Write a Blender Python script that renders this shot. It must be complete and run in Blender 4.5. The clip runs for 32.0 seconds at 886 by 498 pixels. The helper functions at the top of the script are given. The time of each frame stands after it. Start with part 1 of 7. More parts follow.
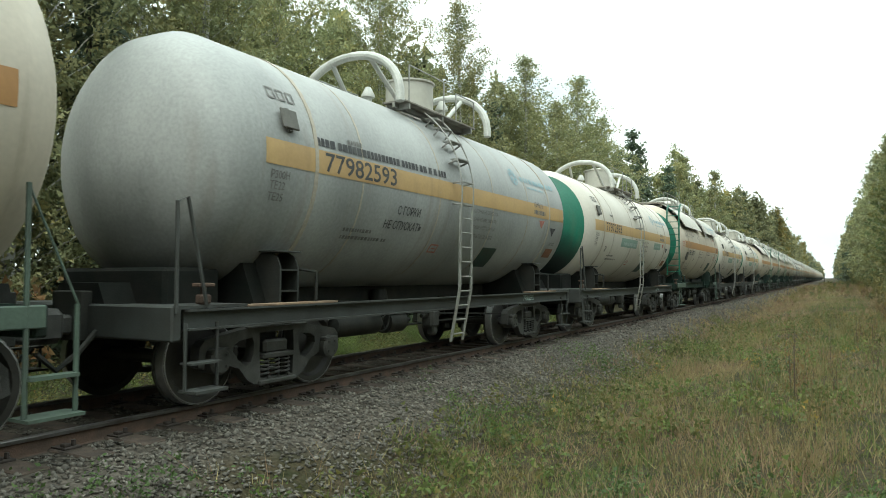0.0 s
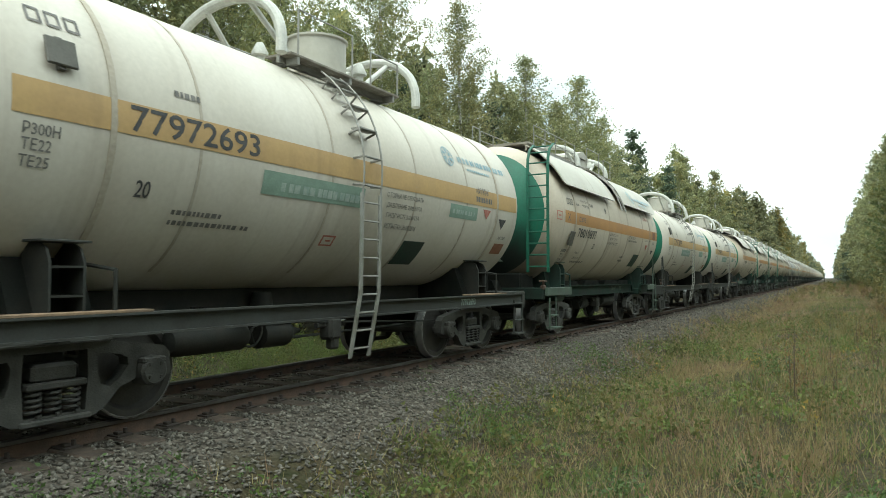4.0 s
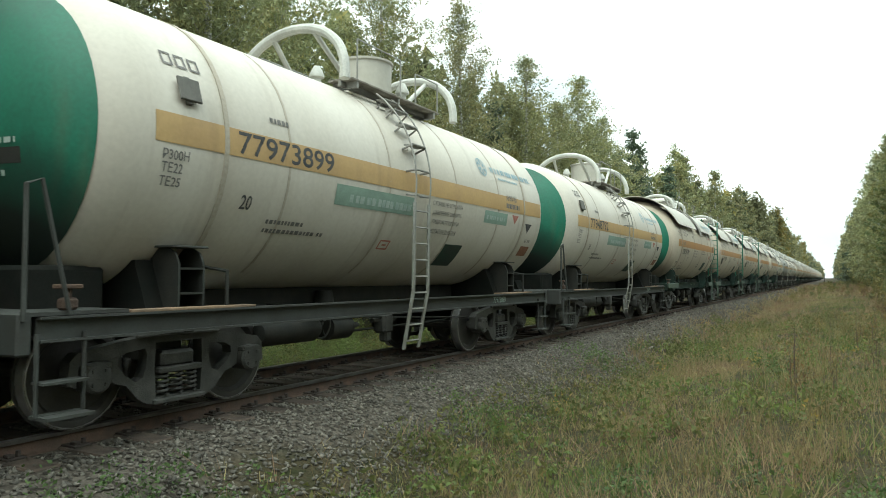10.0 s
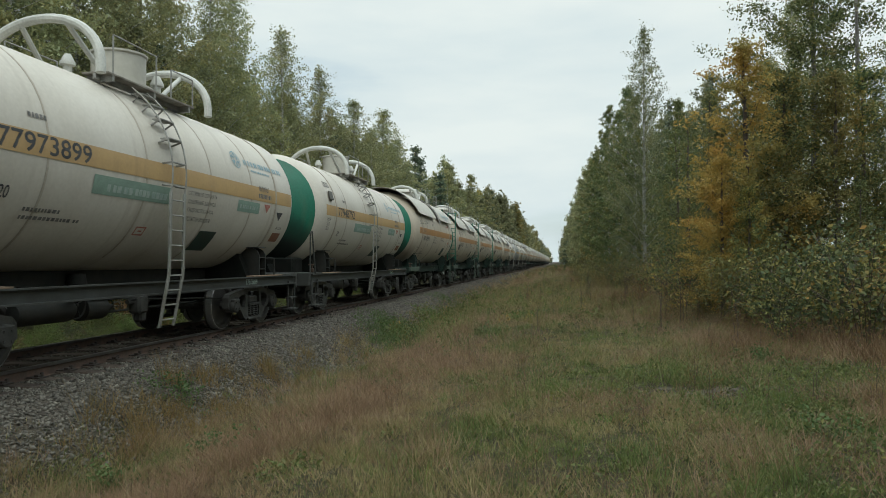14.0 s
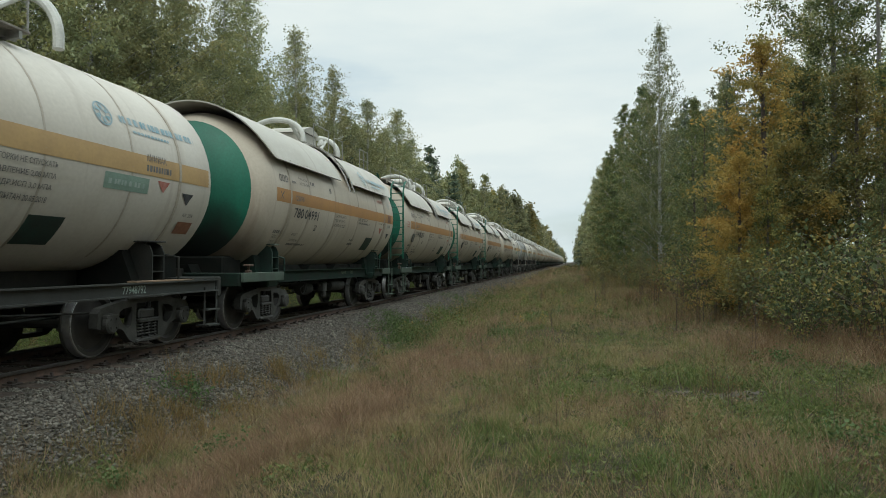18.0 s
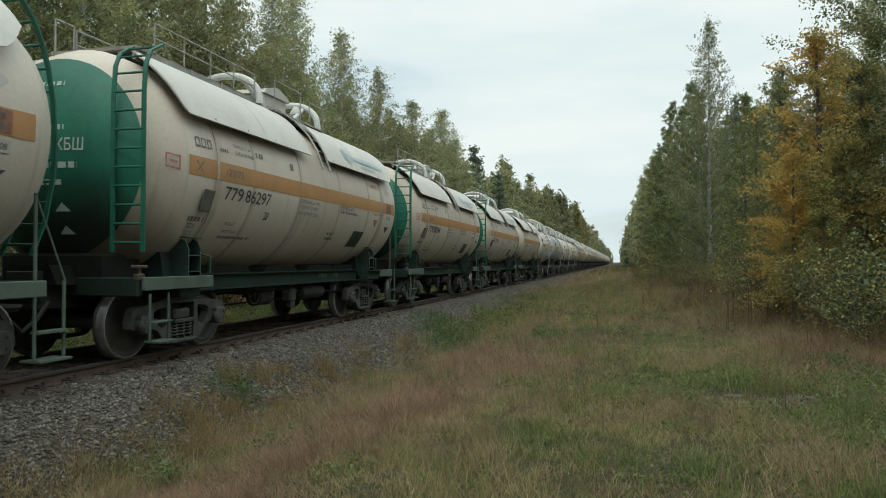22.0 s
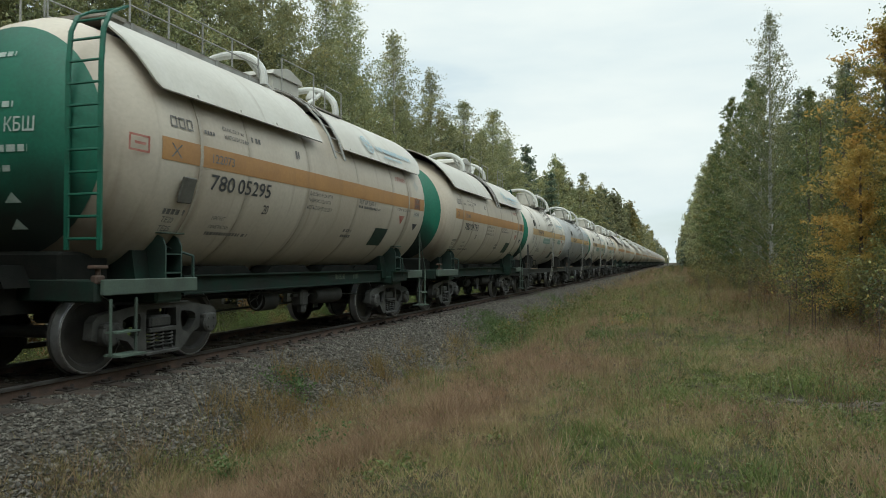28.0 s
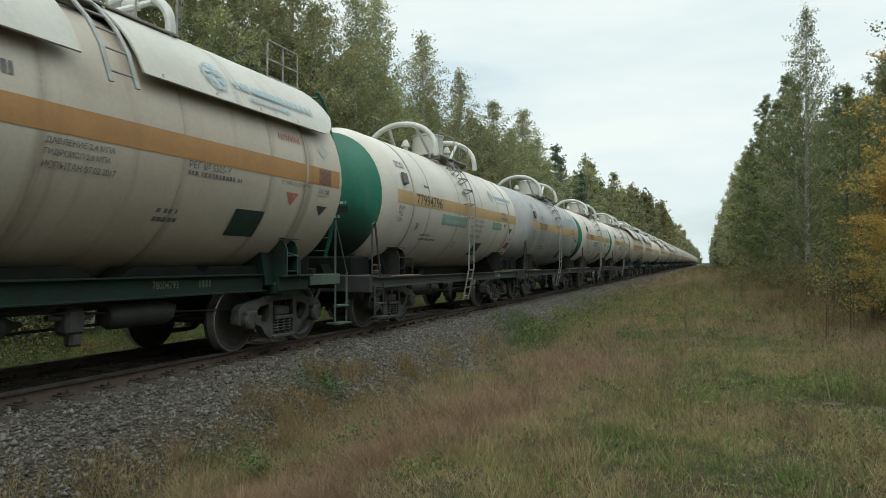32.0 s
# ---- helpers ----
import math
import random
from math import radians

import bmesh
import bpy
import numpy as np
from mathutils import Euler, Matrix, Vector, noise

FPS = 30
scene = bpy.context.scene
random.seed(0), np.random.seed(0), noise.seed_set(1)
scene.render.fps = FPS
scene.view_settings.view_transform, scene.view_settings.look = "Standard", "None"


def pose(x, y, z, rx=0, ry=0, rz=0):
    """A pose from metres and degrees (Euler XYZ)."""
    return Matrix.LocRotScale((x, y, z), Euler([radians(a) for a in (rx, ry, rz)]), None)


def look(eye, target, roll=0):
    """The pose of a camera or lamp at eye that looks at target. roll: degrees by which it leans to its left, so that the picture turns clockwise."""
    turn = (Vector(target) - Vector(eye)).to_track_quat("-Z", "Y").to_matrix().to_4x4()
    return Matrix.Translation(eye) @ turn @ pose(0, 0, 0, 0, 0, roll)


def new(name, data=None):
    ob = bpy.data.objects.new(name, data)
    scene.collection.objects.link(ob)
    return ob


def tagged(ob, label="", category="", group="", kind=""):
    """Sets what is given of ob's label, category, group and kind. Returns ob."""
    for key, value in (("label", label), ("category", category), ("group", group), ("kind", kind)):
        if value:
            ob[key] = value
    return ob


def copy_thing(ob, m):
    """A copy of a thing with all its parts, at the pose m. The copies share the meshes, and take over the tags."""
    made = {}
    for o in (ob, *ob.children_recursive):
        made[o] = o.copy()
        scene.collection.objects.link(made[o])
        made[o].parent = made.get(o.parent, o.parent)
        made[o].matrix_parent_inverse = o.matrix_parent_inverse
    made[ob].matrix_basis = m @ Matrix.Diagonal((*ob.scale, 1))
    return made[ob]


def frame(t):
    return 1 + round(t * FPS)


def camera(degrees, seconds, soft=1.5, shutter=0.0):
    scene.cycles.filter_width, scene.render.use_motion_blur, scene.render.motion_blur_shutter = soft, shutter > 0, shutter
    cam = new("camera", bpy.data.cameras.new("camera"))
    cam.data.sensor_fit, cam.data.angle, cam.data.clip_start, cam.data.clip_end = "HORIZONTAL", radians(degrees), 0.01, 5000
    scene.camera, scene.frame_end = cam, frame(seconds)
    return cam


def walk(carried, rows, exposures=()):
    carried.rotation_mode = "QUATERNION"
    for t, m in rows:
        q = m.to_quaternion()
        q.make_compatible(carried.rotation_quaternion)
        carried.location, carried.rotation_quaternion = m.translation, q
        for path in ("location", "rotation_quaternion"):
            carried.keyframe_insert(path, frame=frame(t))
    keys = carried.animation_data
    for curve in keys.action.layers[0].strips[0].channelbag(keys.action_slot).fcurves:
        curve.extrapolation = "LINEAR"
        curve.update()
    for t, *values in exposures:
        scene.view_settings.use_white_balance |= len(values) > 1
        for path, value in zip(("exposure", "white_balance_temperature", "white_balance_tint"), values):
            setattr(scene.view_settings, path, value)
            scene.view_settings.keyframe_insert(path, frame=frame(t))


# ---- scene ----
# Plan: near rail head at z 0; the track runs along +y with its centre at x -7.5; the train comes towards -y.
TRACK_X = -7.5
CAR = 12.02
EYE_Z = 1.35

# ---------- camera ----------
cam = camera(64.4, 32.0, soft=0.9, shutter=0.12)


def aim(x, y, yaw, pitch=1.05, roll=0.0):
    return pose(x, y, EYE_Z, 90 + pitch, 0, yaw) @ pose(0, 0, 0, 0, 0, roll)


PATH = [
    (0.0, aim(-0.72, 17.2, 28.9, 2.35)), (9.0, aim(-0.72, 17.2, 28.9, 2.35)), (10.3, aim(-0.72, 17.0, 28.9, 2.35)),
    (10.5, aim(-0.68, 16.0, 28.0, 2.3)), (10.7, aim(-0.5, 12.6, 22.5, 2.0)), (10.9, aim(-0.3, 9.0, 17.3, 1.75)),
    (11.1, aim(-0.18, 7.5, 16.1, 1.65)), (11.5, aim(-0.16, 6.7, 15.5, 1.6)), (12.0, aim(-0.13, 5.5, 14.85, 1.55)),
    (12.3, aim(-0.08, 4.0, 13.2, 1.4)), (12.5, aim(-0.05, 2.75, 11.94, 1.3)), (12.8, aim(-0.02, 1.0, 10.4, 1.12)), (13.0, aim(0, 0.25, 9.75)),
    (13.3, aim(0, -0.1, 9.4)), (13.6, aim(0, -0.15, 9.3)), (14.0, aim(0, -0.15, 9.3)), (14.5, aim(0, 0, 9.47)), (16.5, aim(0, 0, 9.5, 1.05, 0.02)),
    (17.0, aim(0, 0, 9.73, 1.05, 0.03)), (18.0, aim(0, 0, 10.43, 1.05, 0.06)), (19.0, aim(0, 0, 11.38, 1.05, 0.06)),
    (20.0, aim(0, 0, 12.35, 1.05, 0.06)), (22.0, aim(0, 0, 14.05, 1.05, 0.1)), (24.0, aim(0, 0, 15.71, 1.05, 0.13)),
    (25.5, aim(0, 0, 16.68, 1.05, 0.14)), (28.0, aim(0, 0, 18.27, 1.05, 0.15)), (30.0, aim(0, 0, 19.48, 1.05, 0.17)),
    (32.0, aim(0, 0, 20.66, 1.05, 0.18))]
walk(cam, PATH, [(0.0, 0.93, 6500, -4), (10.4, 0.93, 6500, -4), (11.0, 0.98, 6400, 2), (12.0, 0.53, 6400, 2), (13.0, 0.41, 6400, 2), (14.0, 0.2, 6400, 2), (17.0, 0.21, 6400, 2), (20.0, 0.27, 6400, 2), (32.0, 0.35, 6400, 2)])

# ---------- sky and sun (overcast) ----------
world = bpy.data.worlds.new("overcast_sky")
scene.world = world
world.use_nodes = True
wn, wl = world.node_tree.nodes, world.node_tree.links
wn.clear()
sky = wn.new("ShaderNodeTexSky")
sky.sky_type, sky.sun_disc = "NISHITA", False
sky.sun_elevation, sky.sun_rotation = radians(52), radians(170)
sky.air_density, sky.dust_density = 1.2, 2.0
sky_bg = wn.new("ShaderNodeBackground")
sky_bg.inputs[1].default_value = 0.11
cloud_bg = wn.new("ShaderNodeBackground")
w_co = wn.new("ShaderNodeTexCoord")
w_map = wn.new("ShaderNodeMapping")
w_map.inputs["Scale"].default_value = (1.3, 1.3, 5.0)
w_noise = wn.new("ShaderNodeTexNoise")
w_noise.inputs["Scale"].default_value, w_noise.inputs["Detail"].default_value = 1.6, 7
w_ramp = wn.new("ShaderNodeValToRGB")
w_ramp.color_ramp.elements[0].position, w_ramp.color_ramp.elements[0].color = 0.32, (0.72, 0.815, 0.88, 1)
w_ramp.color_ramp.elements[1].position, w_ramp.color_ramp.elements[1].color = 0.6, (0.94, 0.975, 0.98, 1)
w_gap = wn.new("ShaderNodeMapRange")
w_gap.inputs[1].default_value, w_gap.inputs[2].default_value = 0.28, 0.44
w_gap.inputs[3].default_value, w_gap.inputs[4].default_value = 0.55, 1.0
# the cloud layer is brighter overhead than at the horizon
w_sep, w_high = wn.new("ShaderNodeSeparateXYZ"), wn.new("ShaderNodeMapRange")
w_high.inputs[1].default_value, w_high.inputs[2].default_value = 0.35, 0.95
w_high.inputs[3].default_value, w_high.inputs[4].default_value = 0.77, 1.85
wl.new(w_co.outputs["Generated"], w_sep.inputs[0])
wl.new(w_sep.outputs[2], w_high.inputs[0])
wl.new(w_high.outputs[0], cloud_bg.inputs[1])
w_mix, w_out = wn.new("ShaderNodeMixShader"), wn.new("ShaderNodeOutputWorld")
wl.new(w_co.outputs["Generated"], w_map.inputs[0])
wl.new(w_map.outputs[0], w_noise.inputs["Vector"])
wl.new(w_noise.outputs[0], w_ramp.inputs[0])
wl.new(w_noise.outputs[0], w_gap.inputs[0])
wl.new(w_ramp.outputs[0], cloud_bg.inputs[0])
wl.new(sky.outputs[0], sky_bg.inputs[0])
wl.new(w_gap.outputs[0], w_mix.inputs[0])
wl.new(sky_bg.outputs[0], w_mix.inputs[1])
wl.new(cloud_bg.outputs[0], w_mix.inputs[2])
wl.new(w_mix.outputs[0], w_out.inputs[0])
sun_data = bpy.data.lights.new("sun", "SUN")
sun_data.energy, sun_data.angle, sun_data.color = 0.75, radians(30), (1, 0.97, 0.92)
sun = new("sun", sun_data)
sun.matrix_basis = look((4, -24, 32), (0, 0, 0))

# ---------- materials ----------


def material(name, colour, dark=None, rough=0.6, metal=0.0, scale=3.0, fine=40.0, bump=0.2, mix=(0.35, 0.7), streak=1.0, island=0.0, spec=0.4, fine_mix=0.25, loose=0.0, runs=0.0, seams=0.0, soot=0.0, grime=(0.012, 0.013, 0.012), seams_at=(-3.7, -2.6, -0.83, 1.1, 2.9, 3.85)):
    """Base colour and a second one in patches, with fine grain, bump and (optionally) per-piece variation."""
    m = bpy.data.materials.new(name)
    m.use_nodes = True
    n, l = m.node_tree.nodes, m.node_tree.links
    p = n["Principled BSDF"]
    dark = dark or tuple(c * 0.7 for c in colour)
    co = n.new("ShaderNodeTexCoord")
    mp = n.new("ShaderNodeMapping")
    mp.inputs["Scale"].default_value = (1, 1, 1 / streak)
    l.new(co.outputs["Object"], mp.inputs[0])
    big, small = n.new("ShaderNodeTexNoise"), n.new("ShaderNodeTexNoise")
    big.inputs["Scale"].default_value, big.inputs["Detail"].default_value = scale, 6
    small.inputs["Scale"].default_value, small.inputs["Detail"].default_value = fine, 3
    l.new(mp.outputs[0], big.inputs["Vector"])
    l.new(co.outputs["Object"], small.inputs["Vector"])
    r = n.new("ShaderNodeValToRGB")
    r.color_ramp.elements[0].position, r.color_ramp.elements[0].color = mix[0], (*dark, 1)
    r.color_ramp.elements[1].position, r.color_ramp.elements[1].color = mix[1], (*colour, 1)
    l.new(big.outputs[0], r.inputs[0])
    g = n.new("ShaderNodeMix")
    g.data_type, g.blend_type = "RGBA", "OVERLAY"
    g.inputs["Factor"].default_value = fine_mix
    l.new(r.outputs[0], g.inputs["A"])
    l.new(small.outputs[0], g.inputs["B"])
    last = g.outputs["Result"]
    if runs:
        # rain and rust runs down the sides: narrow along the car, long down the girth
        rm = n.new("ShaderNodeMapping")
        rm.inputs["Scale"].default_value = (0.3, 3.2, 0.3)
        l.new(co.outputs["Object"], rm.inputs[0])
        rn = n.new("ShaderNodeTexNoise")
        rn.inputs["Scale"].default_value, rn.inputs["Detail"].default_value = 1.3, 8
        l.new(rm.outputs[0], rn.inputs["Vector"])
        rf = n.new("ShaderNodeMapRange")
        rf.inputs[1].default_value, rf.inputs[2].default_value = 0.58, 0.85
        rf.inputs[3].default_value, rf.inputs[4].default_value = 0.0, runs
        l.new(rn.outputs[0], rf.inputs[0])
        rx = n.new("ShaderNodeMix")
        rx.data_type = "RGBA"
        rx.inputs["B"].default_value = (0.16, 0.105, 0.065, 1)
        l.new(rf.outputs[0], rx.inputs["Factor"])
        l.new(last, rx.inputs["A"])
        last = rx.outputs["Result"]
    if seams:
        # brown dirt held by the weld seams and straps round the barrel
        sy = n.new("ShaderNodeSeparateXYZ")
        l.new(co.outputs["Object"], sy.inputs[0])
        along = n.new("ShaderNodeMapRange")
        along.inputs[1].default_value, along.inputs[2].default_value = -5.0, 5.0
        l.new(sy.outputs[1], along.inputs[0])
        sr = n.new("ShaderNodeValToRGB")
        el = sr.color_ramp.elements
        el[0].position, el[0].color, el[1].position, el[1].color = 0.0, (0, 0, 0, 1), 1.0, (0, 0, 0, 1)
        for k, y in enumerate(seams_at):
            q = (y + 5) / 10
            w = 0.013 if abs(y) > 3.5 else 0.008
            for d, v in ((-w, 0.0), (0, 1.0 if abs(y) > 3.5 else 0.65), (w * 1.5, 0.0)):
                el.new(q + d).color = (v, v, v, 1)
        l.new(along.outputs[0], sr.inputs[0])
        sm = n.new("ShaderNodeMapRange")
        sm.inputs[1].default_value, sm.inputs[2].default_value = 0.3, 0.65
        sm.inputs[3].default_value, sm.inputs[4].default_value = 0.25 * seams, seams
        l.new(big.outputs[0], sm.inputs[0])
        sp = n.new("ShaderNodeMath")
        sp.operation = "MULTIPLY"
        l.new(sr.outputs[0], sp.inputs[0])
        l.new(sm.outputs[0], sp.inputs[1])
        sx = n.new("ShaderNodeMix")
        sx.data_type = "RGBA"
        sx.inputs["B"].default_value = (0.17, 0.12, 0.08, 1)
        l.new(sp.outputs[0], sx.inputs["Factor"])
        l.new(last, sx.inputs["A"])
        last = sx.outputs["Result"]
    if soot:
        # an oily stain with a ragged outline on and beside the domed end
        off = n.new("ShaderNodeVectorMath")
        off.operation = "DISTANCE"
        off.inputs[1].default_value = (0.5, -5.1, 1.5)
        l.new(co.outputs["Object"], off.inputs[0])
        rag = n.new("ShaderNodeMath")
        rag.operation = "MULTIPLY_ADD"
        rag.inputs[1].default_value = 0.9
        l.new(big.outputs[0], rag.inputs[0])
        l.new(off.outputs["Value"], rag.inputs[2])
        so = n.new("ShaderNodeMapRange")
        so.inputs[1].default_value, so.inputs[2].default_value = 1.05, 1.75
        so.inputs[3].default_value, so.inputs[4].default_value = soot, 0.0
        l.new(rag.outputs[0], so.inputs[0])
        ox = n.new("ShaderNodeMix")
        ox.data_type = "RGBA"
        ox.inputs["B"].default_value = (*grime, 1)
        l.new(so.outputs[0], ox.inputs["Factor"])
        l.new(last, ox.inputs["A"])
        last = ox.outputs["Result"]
    if island or loose:
        geo = n.new("ShaderNodeNewGeometry" if island else "ShaderNodeObjectInfo")
        h = n.new("ShaderNodeHueSaturation")
        v = n.new("ShaderNodeMapRange")
        amount = island or loose
        v.inputs[3].default_value, v.inputs[4].default_value = 1 - amount, 1 + amount
        l.new(geo.outputs["Random Per Island" if island else "Random"], v.inputs[0])
        l.new(v.outputs[0], h.inputs["Value"])
        l.new(last, h.inputs["Color"])
        last = h.outputs[0]
    l.new(last, p.inputs["Base Color"])
    rr = n.new("ShaderNodeMapRange")
    rr.inputs[3].default_value, rr.inputs[4].default_value = max(0.05, rough - 0.12), min(1, rough + 0.12)
    l.new(big.outputs[0], rr.inputs[0])
    l.new(rr.outputs[0], p.inputs["Roughness"])
    p.inputs["Metallic"].default_value = metal
    p.inputs["Specular IOR Level"].default_value = spec
    if bump:
        b = n.new("ShaderNodeBump")
        b.inputs["Strength"].default_value, b.inputs["Distance"].default_value = bump, 0.02
        l.new(small.outputs[0], b.inputs["Height"])
        l.new(b.outputs[0], p.inputs["Normal"])
    return m


def leaf_material(name, colours, translucent=0.3, patch=1.6, even=0.6):
    """Leaves: a ramp of hues picked per leaf and shifted per tree."""
    m = bpy.data.materials.new(name)
    m.use_nodes = True
    n, l = m.node_tree.nodes, m.node_tree.links
    p, out = n["Principled BSDF"], n["Material Output"]
    geo, info = n.new("ShaderNodeNewGeometry"), n.new("ShaderNodeObjectInfo")
    r = n.new("ShaderNodeValToRGB")
    while len(r.color_ramp.elements) < len(colours):
        r.color_ramp.elements.new(0.5)
    for i, c in enumerate(colours):
        r.color_ramp.elements[i].position = i / (len(colours) - 1)
        r.color_ramp.elements[i].color = (*c, 1)
    nz, wide, add = n.new("ShaderNodeTexNoise"), n.new("ShaderNodeMapRange"), n.new("ShaderNodeMix")
    nz.inputs["Scale"].default_value, nz.inputs["Detail"].default_value = patch, 3.0
    wide.inputs[1].default_value, wide.inputs[2].default_value = 0.33, 0.67
    add.inputs[0].default_value = even
    l.new(geo.outputs["Position"], nz.inputs["Vector"])
    l.new(nz.outputs[0], wide.inputs[0])
    l.new(geo.outputs["Random Per Island"], add.inputs[2])
    l.new(wide.outputs[0], add.inputs[3])
    l.new(add.outputs[0], r.inputs[0])
    h = n.new("ShaderNodeHueSaturation")
    v = n.new("ShaderNodeMapRange")
    v.inputs[3].default_value, v.inputs[4].default_value = 0.84, 1.16
    hu = n.new("ShaderNodeMapRange")
    hu.inputs[3].default_value, hu.inputs[4].default_value = 0.489, 0.509
    l.new(info.outputs["Random"], v.inputs[0])
    l.new(info.outputs["Random"], hu.inputs[0])
    l.new(v.outputs[0], h.inputs["Value"])
    l.new(hu.outputs[0], h.inputs["Hue"])
    l.new(r.outputs[0], h.inputs["Color"])
    l.new(h.outputs[0], p.inputs["Base Color"])
    p.inputs["Roughness"].default_value = 0.6
    p.inputs["Specular IOR Level"].default_value = 0.25
    t, mx = n.new("ShaderNodeBsdfTranslucent"), n.new("ShaderNodeMixShader")
    l.new(h.outputs[0], t.inputs[0])
    mx.inputs[0].default_value = translucent
    l.new(p.outputs[0], mx.inputs[1])
    l.new(t.outputs[0], mx.inputs[2])
    l.new(mx.outputs[0], out.inputs[0])
    return m


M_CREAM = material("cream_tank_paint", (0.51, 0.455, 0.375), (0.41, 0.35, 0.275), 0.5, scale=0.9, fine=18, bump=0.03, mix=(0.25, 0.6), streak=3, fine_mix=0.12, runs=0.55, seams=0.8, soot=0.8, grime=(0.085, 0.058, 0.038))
M_WHITE = material("white_tank_paint", (0.55, 0.515, 0.455), (0.45, 0.41, 0.345), 0.42, scale=0.9, fine=18, bump=0.03, mix=(0.25, 0.6), streak=3, fine_mix=0.12, runs=0.4, seams=0.35, seams_at=(-3.6, -2.65, -0.6, 1.35, 3.0, 4.2))
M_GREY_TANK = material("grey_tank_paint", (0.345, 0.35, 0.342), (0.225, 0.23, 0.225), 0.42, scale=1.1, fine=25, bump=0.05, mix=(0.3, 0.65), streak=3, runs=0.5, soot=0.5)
M_SHADE = material("sunshade_paint", (0.455, 0.44, 0.39), (0.375, 0.35, 0.3), 0.5, scale=1.2, fine=15, bump=0.03, mix=(0.25, 0.6), fine_mix=0.12, runs=0.6)
M_STRIPE = material("ochre_stripe_paint", (0.42, 0.225, 0.085), (0.35, 0.185, 0.075), 0.55, scale=2, fine=25, bump=0.03, fine_mix=0.12, runs=0.4)
M_STRIPE_PALE = material("pale_ochre_stripe_paint", (0.47, 0.315, 0.14), (0.41, 0.27, 0.125), 0.55, scale=2, fine=25, bump=0.03, fine_mix=0.12, runs=0.4)
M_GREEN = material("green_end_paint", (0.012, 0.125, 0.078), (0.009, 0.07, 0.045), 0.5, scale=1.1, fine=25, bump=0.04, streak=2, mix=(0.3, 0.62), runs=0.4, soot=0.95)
M_GREEN_RAIL = material("green_ladder_paint", (0.012, 0.115, 0.072), (0.01, 0.07, 0.045), 0.5, scale=4, fine=40, bump=0.04)
M_GREEN_DARK = material("dark_green_frame_paint", (0.024, 0.06, 0.046), (0.02, 0.034, 0.028), 0.6, scale=3, fine=40, bump=0.1)
# frame green made darker, with the underside shade put into its colour
M_GREEN_BLACK = material("shaded_green_girder_paint", (0.014, 0.034, 0.025), (0.018, 0.021, 0.018), 0.7, scale=3, fine=40, bump=0.12, spec=0.2)
# darker than M_BLACK: shade under the tanks and between wagons is in the colour
M_SHADOW_BLACK = material("shadow_black_steel", (0.01, 0.0125, 0.011), (0.016, 0.016, 0.014), 0.8, scale=4, fine=50, bump=0.15, spec=0.12)
M_PLATE = material("dull_grey_plate", (0.13, 0.125, 0.11), (0.08, 0.076, 0.066), 0.6, scale=5, fine=50, bump=0.08)
M_DECK = material("weathered_grey_deck", (0.3, 0.28, 0.245), (0.17, 0.15, 0.125), 0.75, scale=4, fine=50, bump=0.15)
M_PLANK = material("rust_stained_plank", (0.3, 0.2, 0.125), (0.14, 0.1, 0.07), 0.8, scale=3, fine=40, bump=0.15)
M_DULL_NUMBER = material("dull_stencil_number", (0.13, 0.15, 0.1), (0.05, 0.07, 0.05), 0.7, scale=14, fine=80, bump=0.0)
M_SAGE = material("faded_green_sign_paint", (0.24, 0.34, 0.28), (0.2, 0.28, 0.23), 0.6, scale=6, fine=60, bump=0.02)
M_BLACK = material("black_frame_paint", (0.024, 0.027, 0.025), (0.036, 0.034, 0.03), 0.7, scale=4, fine=50, bump=0.15, spec=0.2)
M_SILL = material("dusty_frame_steel", (0.055, 0.06, 0.056), (0.036, 0.036, 0.033), 0.65, scale=3, fine=50, bump=0.12)
M_BOGIE = material("grimy_cast_steel", (0.08, 0.079, 0.073), (0.034, 0.034, 0.032), 0.6, scale=5, fine=60, bump=0.3)
M_WHEEL = material("dark_wheel_steel", (0.05, 0.047, 0.043), (0.03, 0.028, 0.026), 0.5, scale=6, fine=50, bump=0.15)
M_TREAD = material("polished_steel", (0.6, 0.6, 0.61), (0.46, 0.46, 0.47), 0.4, 0.9, scale=8, bump=0.02)
M_PIPE = material("grey_white_pipe_paint", (0.55, 0.55, 0.51), (0.42, 0.42, 0.39), 0.45, scale=4, fine=40, bump=0.04)
M_GALV = material("weathered_galvanised_steel", (0.33, 0.33, 0.31), (0.22, 0.21, 0.19), 0.5, 0.2, scale=5, fine=60, bump=0.1)
M_TEXT = material("black_stencil_paint", (0.04, 0.04, 0.045), (0.08, 0.08, 0.08), 0.7, scale=9, fine=80, bump=0.0)
M_TEXT_SOFT = material("worn_stencil_paint", (0.09, 0.088, 0.086), (0.2, 0.19, 0.18), 0.7, scale=14, fine=80, bump=0.0)
M_TEXT_WHITE = material("white_stencil_paint", (0.42, 0.47, 0.44), (0.27, 0.36, 0.32), 0.7, scale=14, fine=80, bump=0.0)
M_RED = material("red_stencil_paint", (0.34, 0.10, 0.075), (0.42, 0.2, 0.16), 0.7, scale=12, fine=80, bump=0.0)
M_LABEL = material("brown_red_label_paint", (0.2, 0.085, 0.05), (0.26, 0.13, 0.08), 0.7, scale=14, fine=80, bump=0.0)
M_BLUE = material("faded_blue_stencil_paint", (0.19, 0.33, 0.39), (0.33, 0.4, 0.42), 0.7, scale=12, fine=80, bump=0.0)
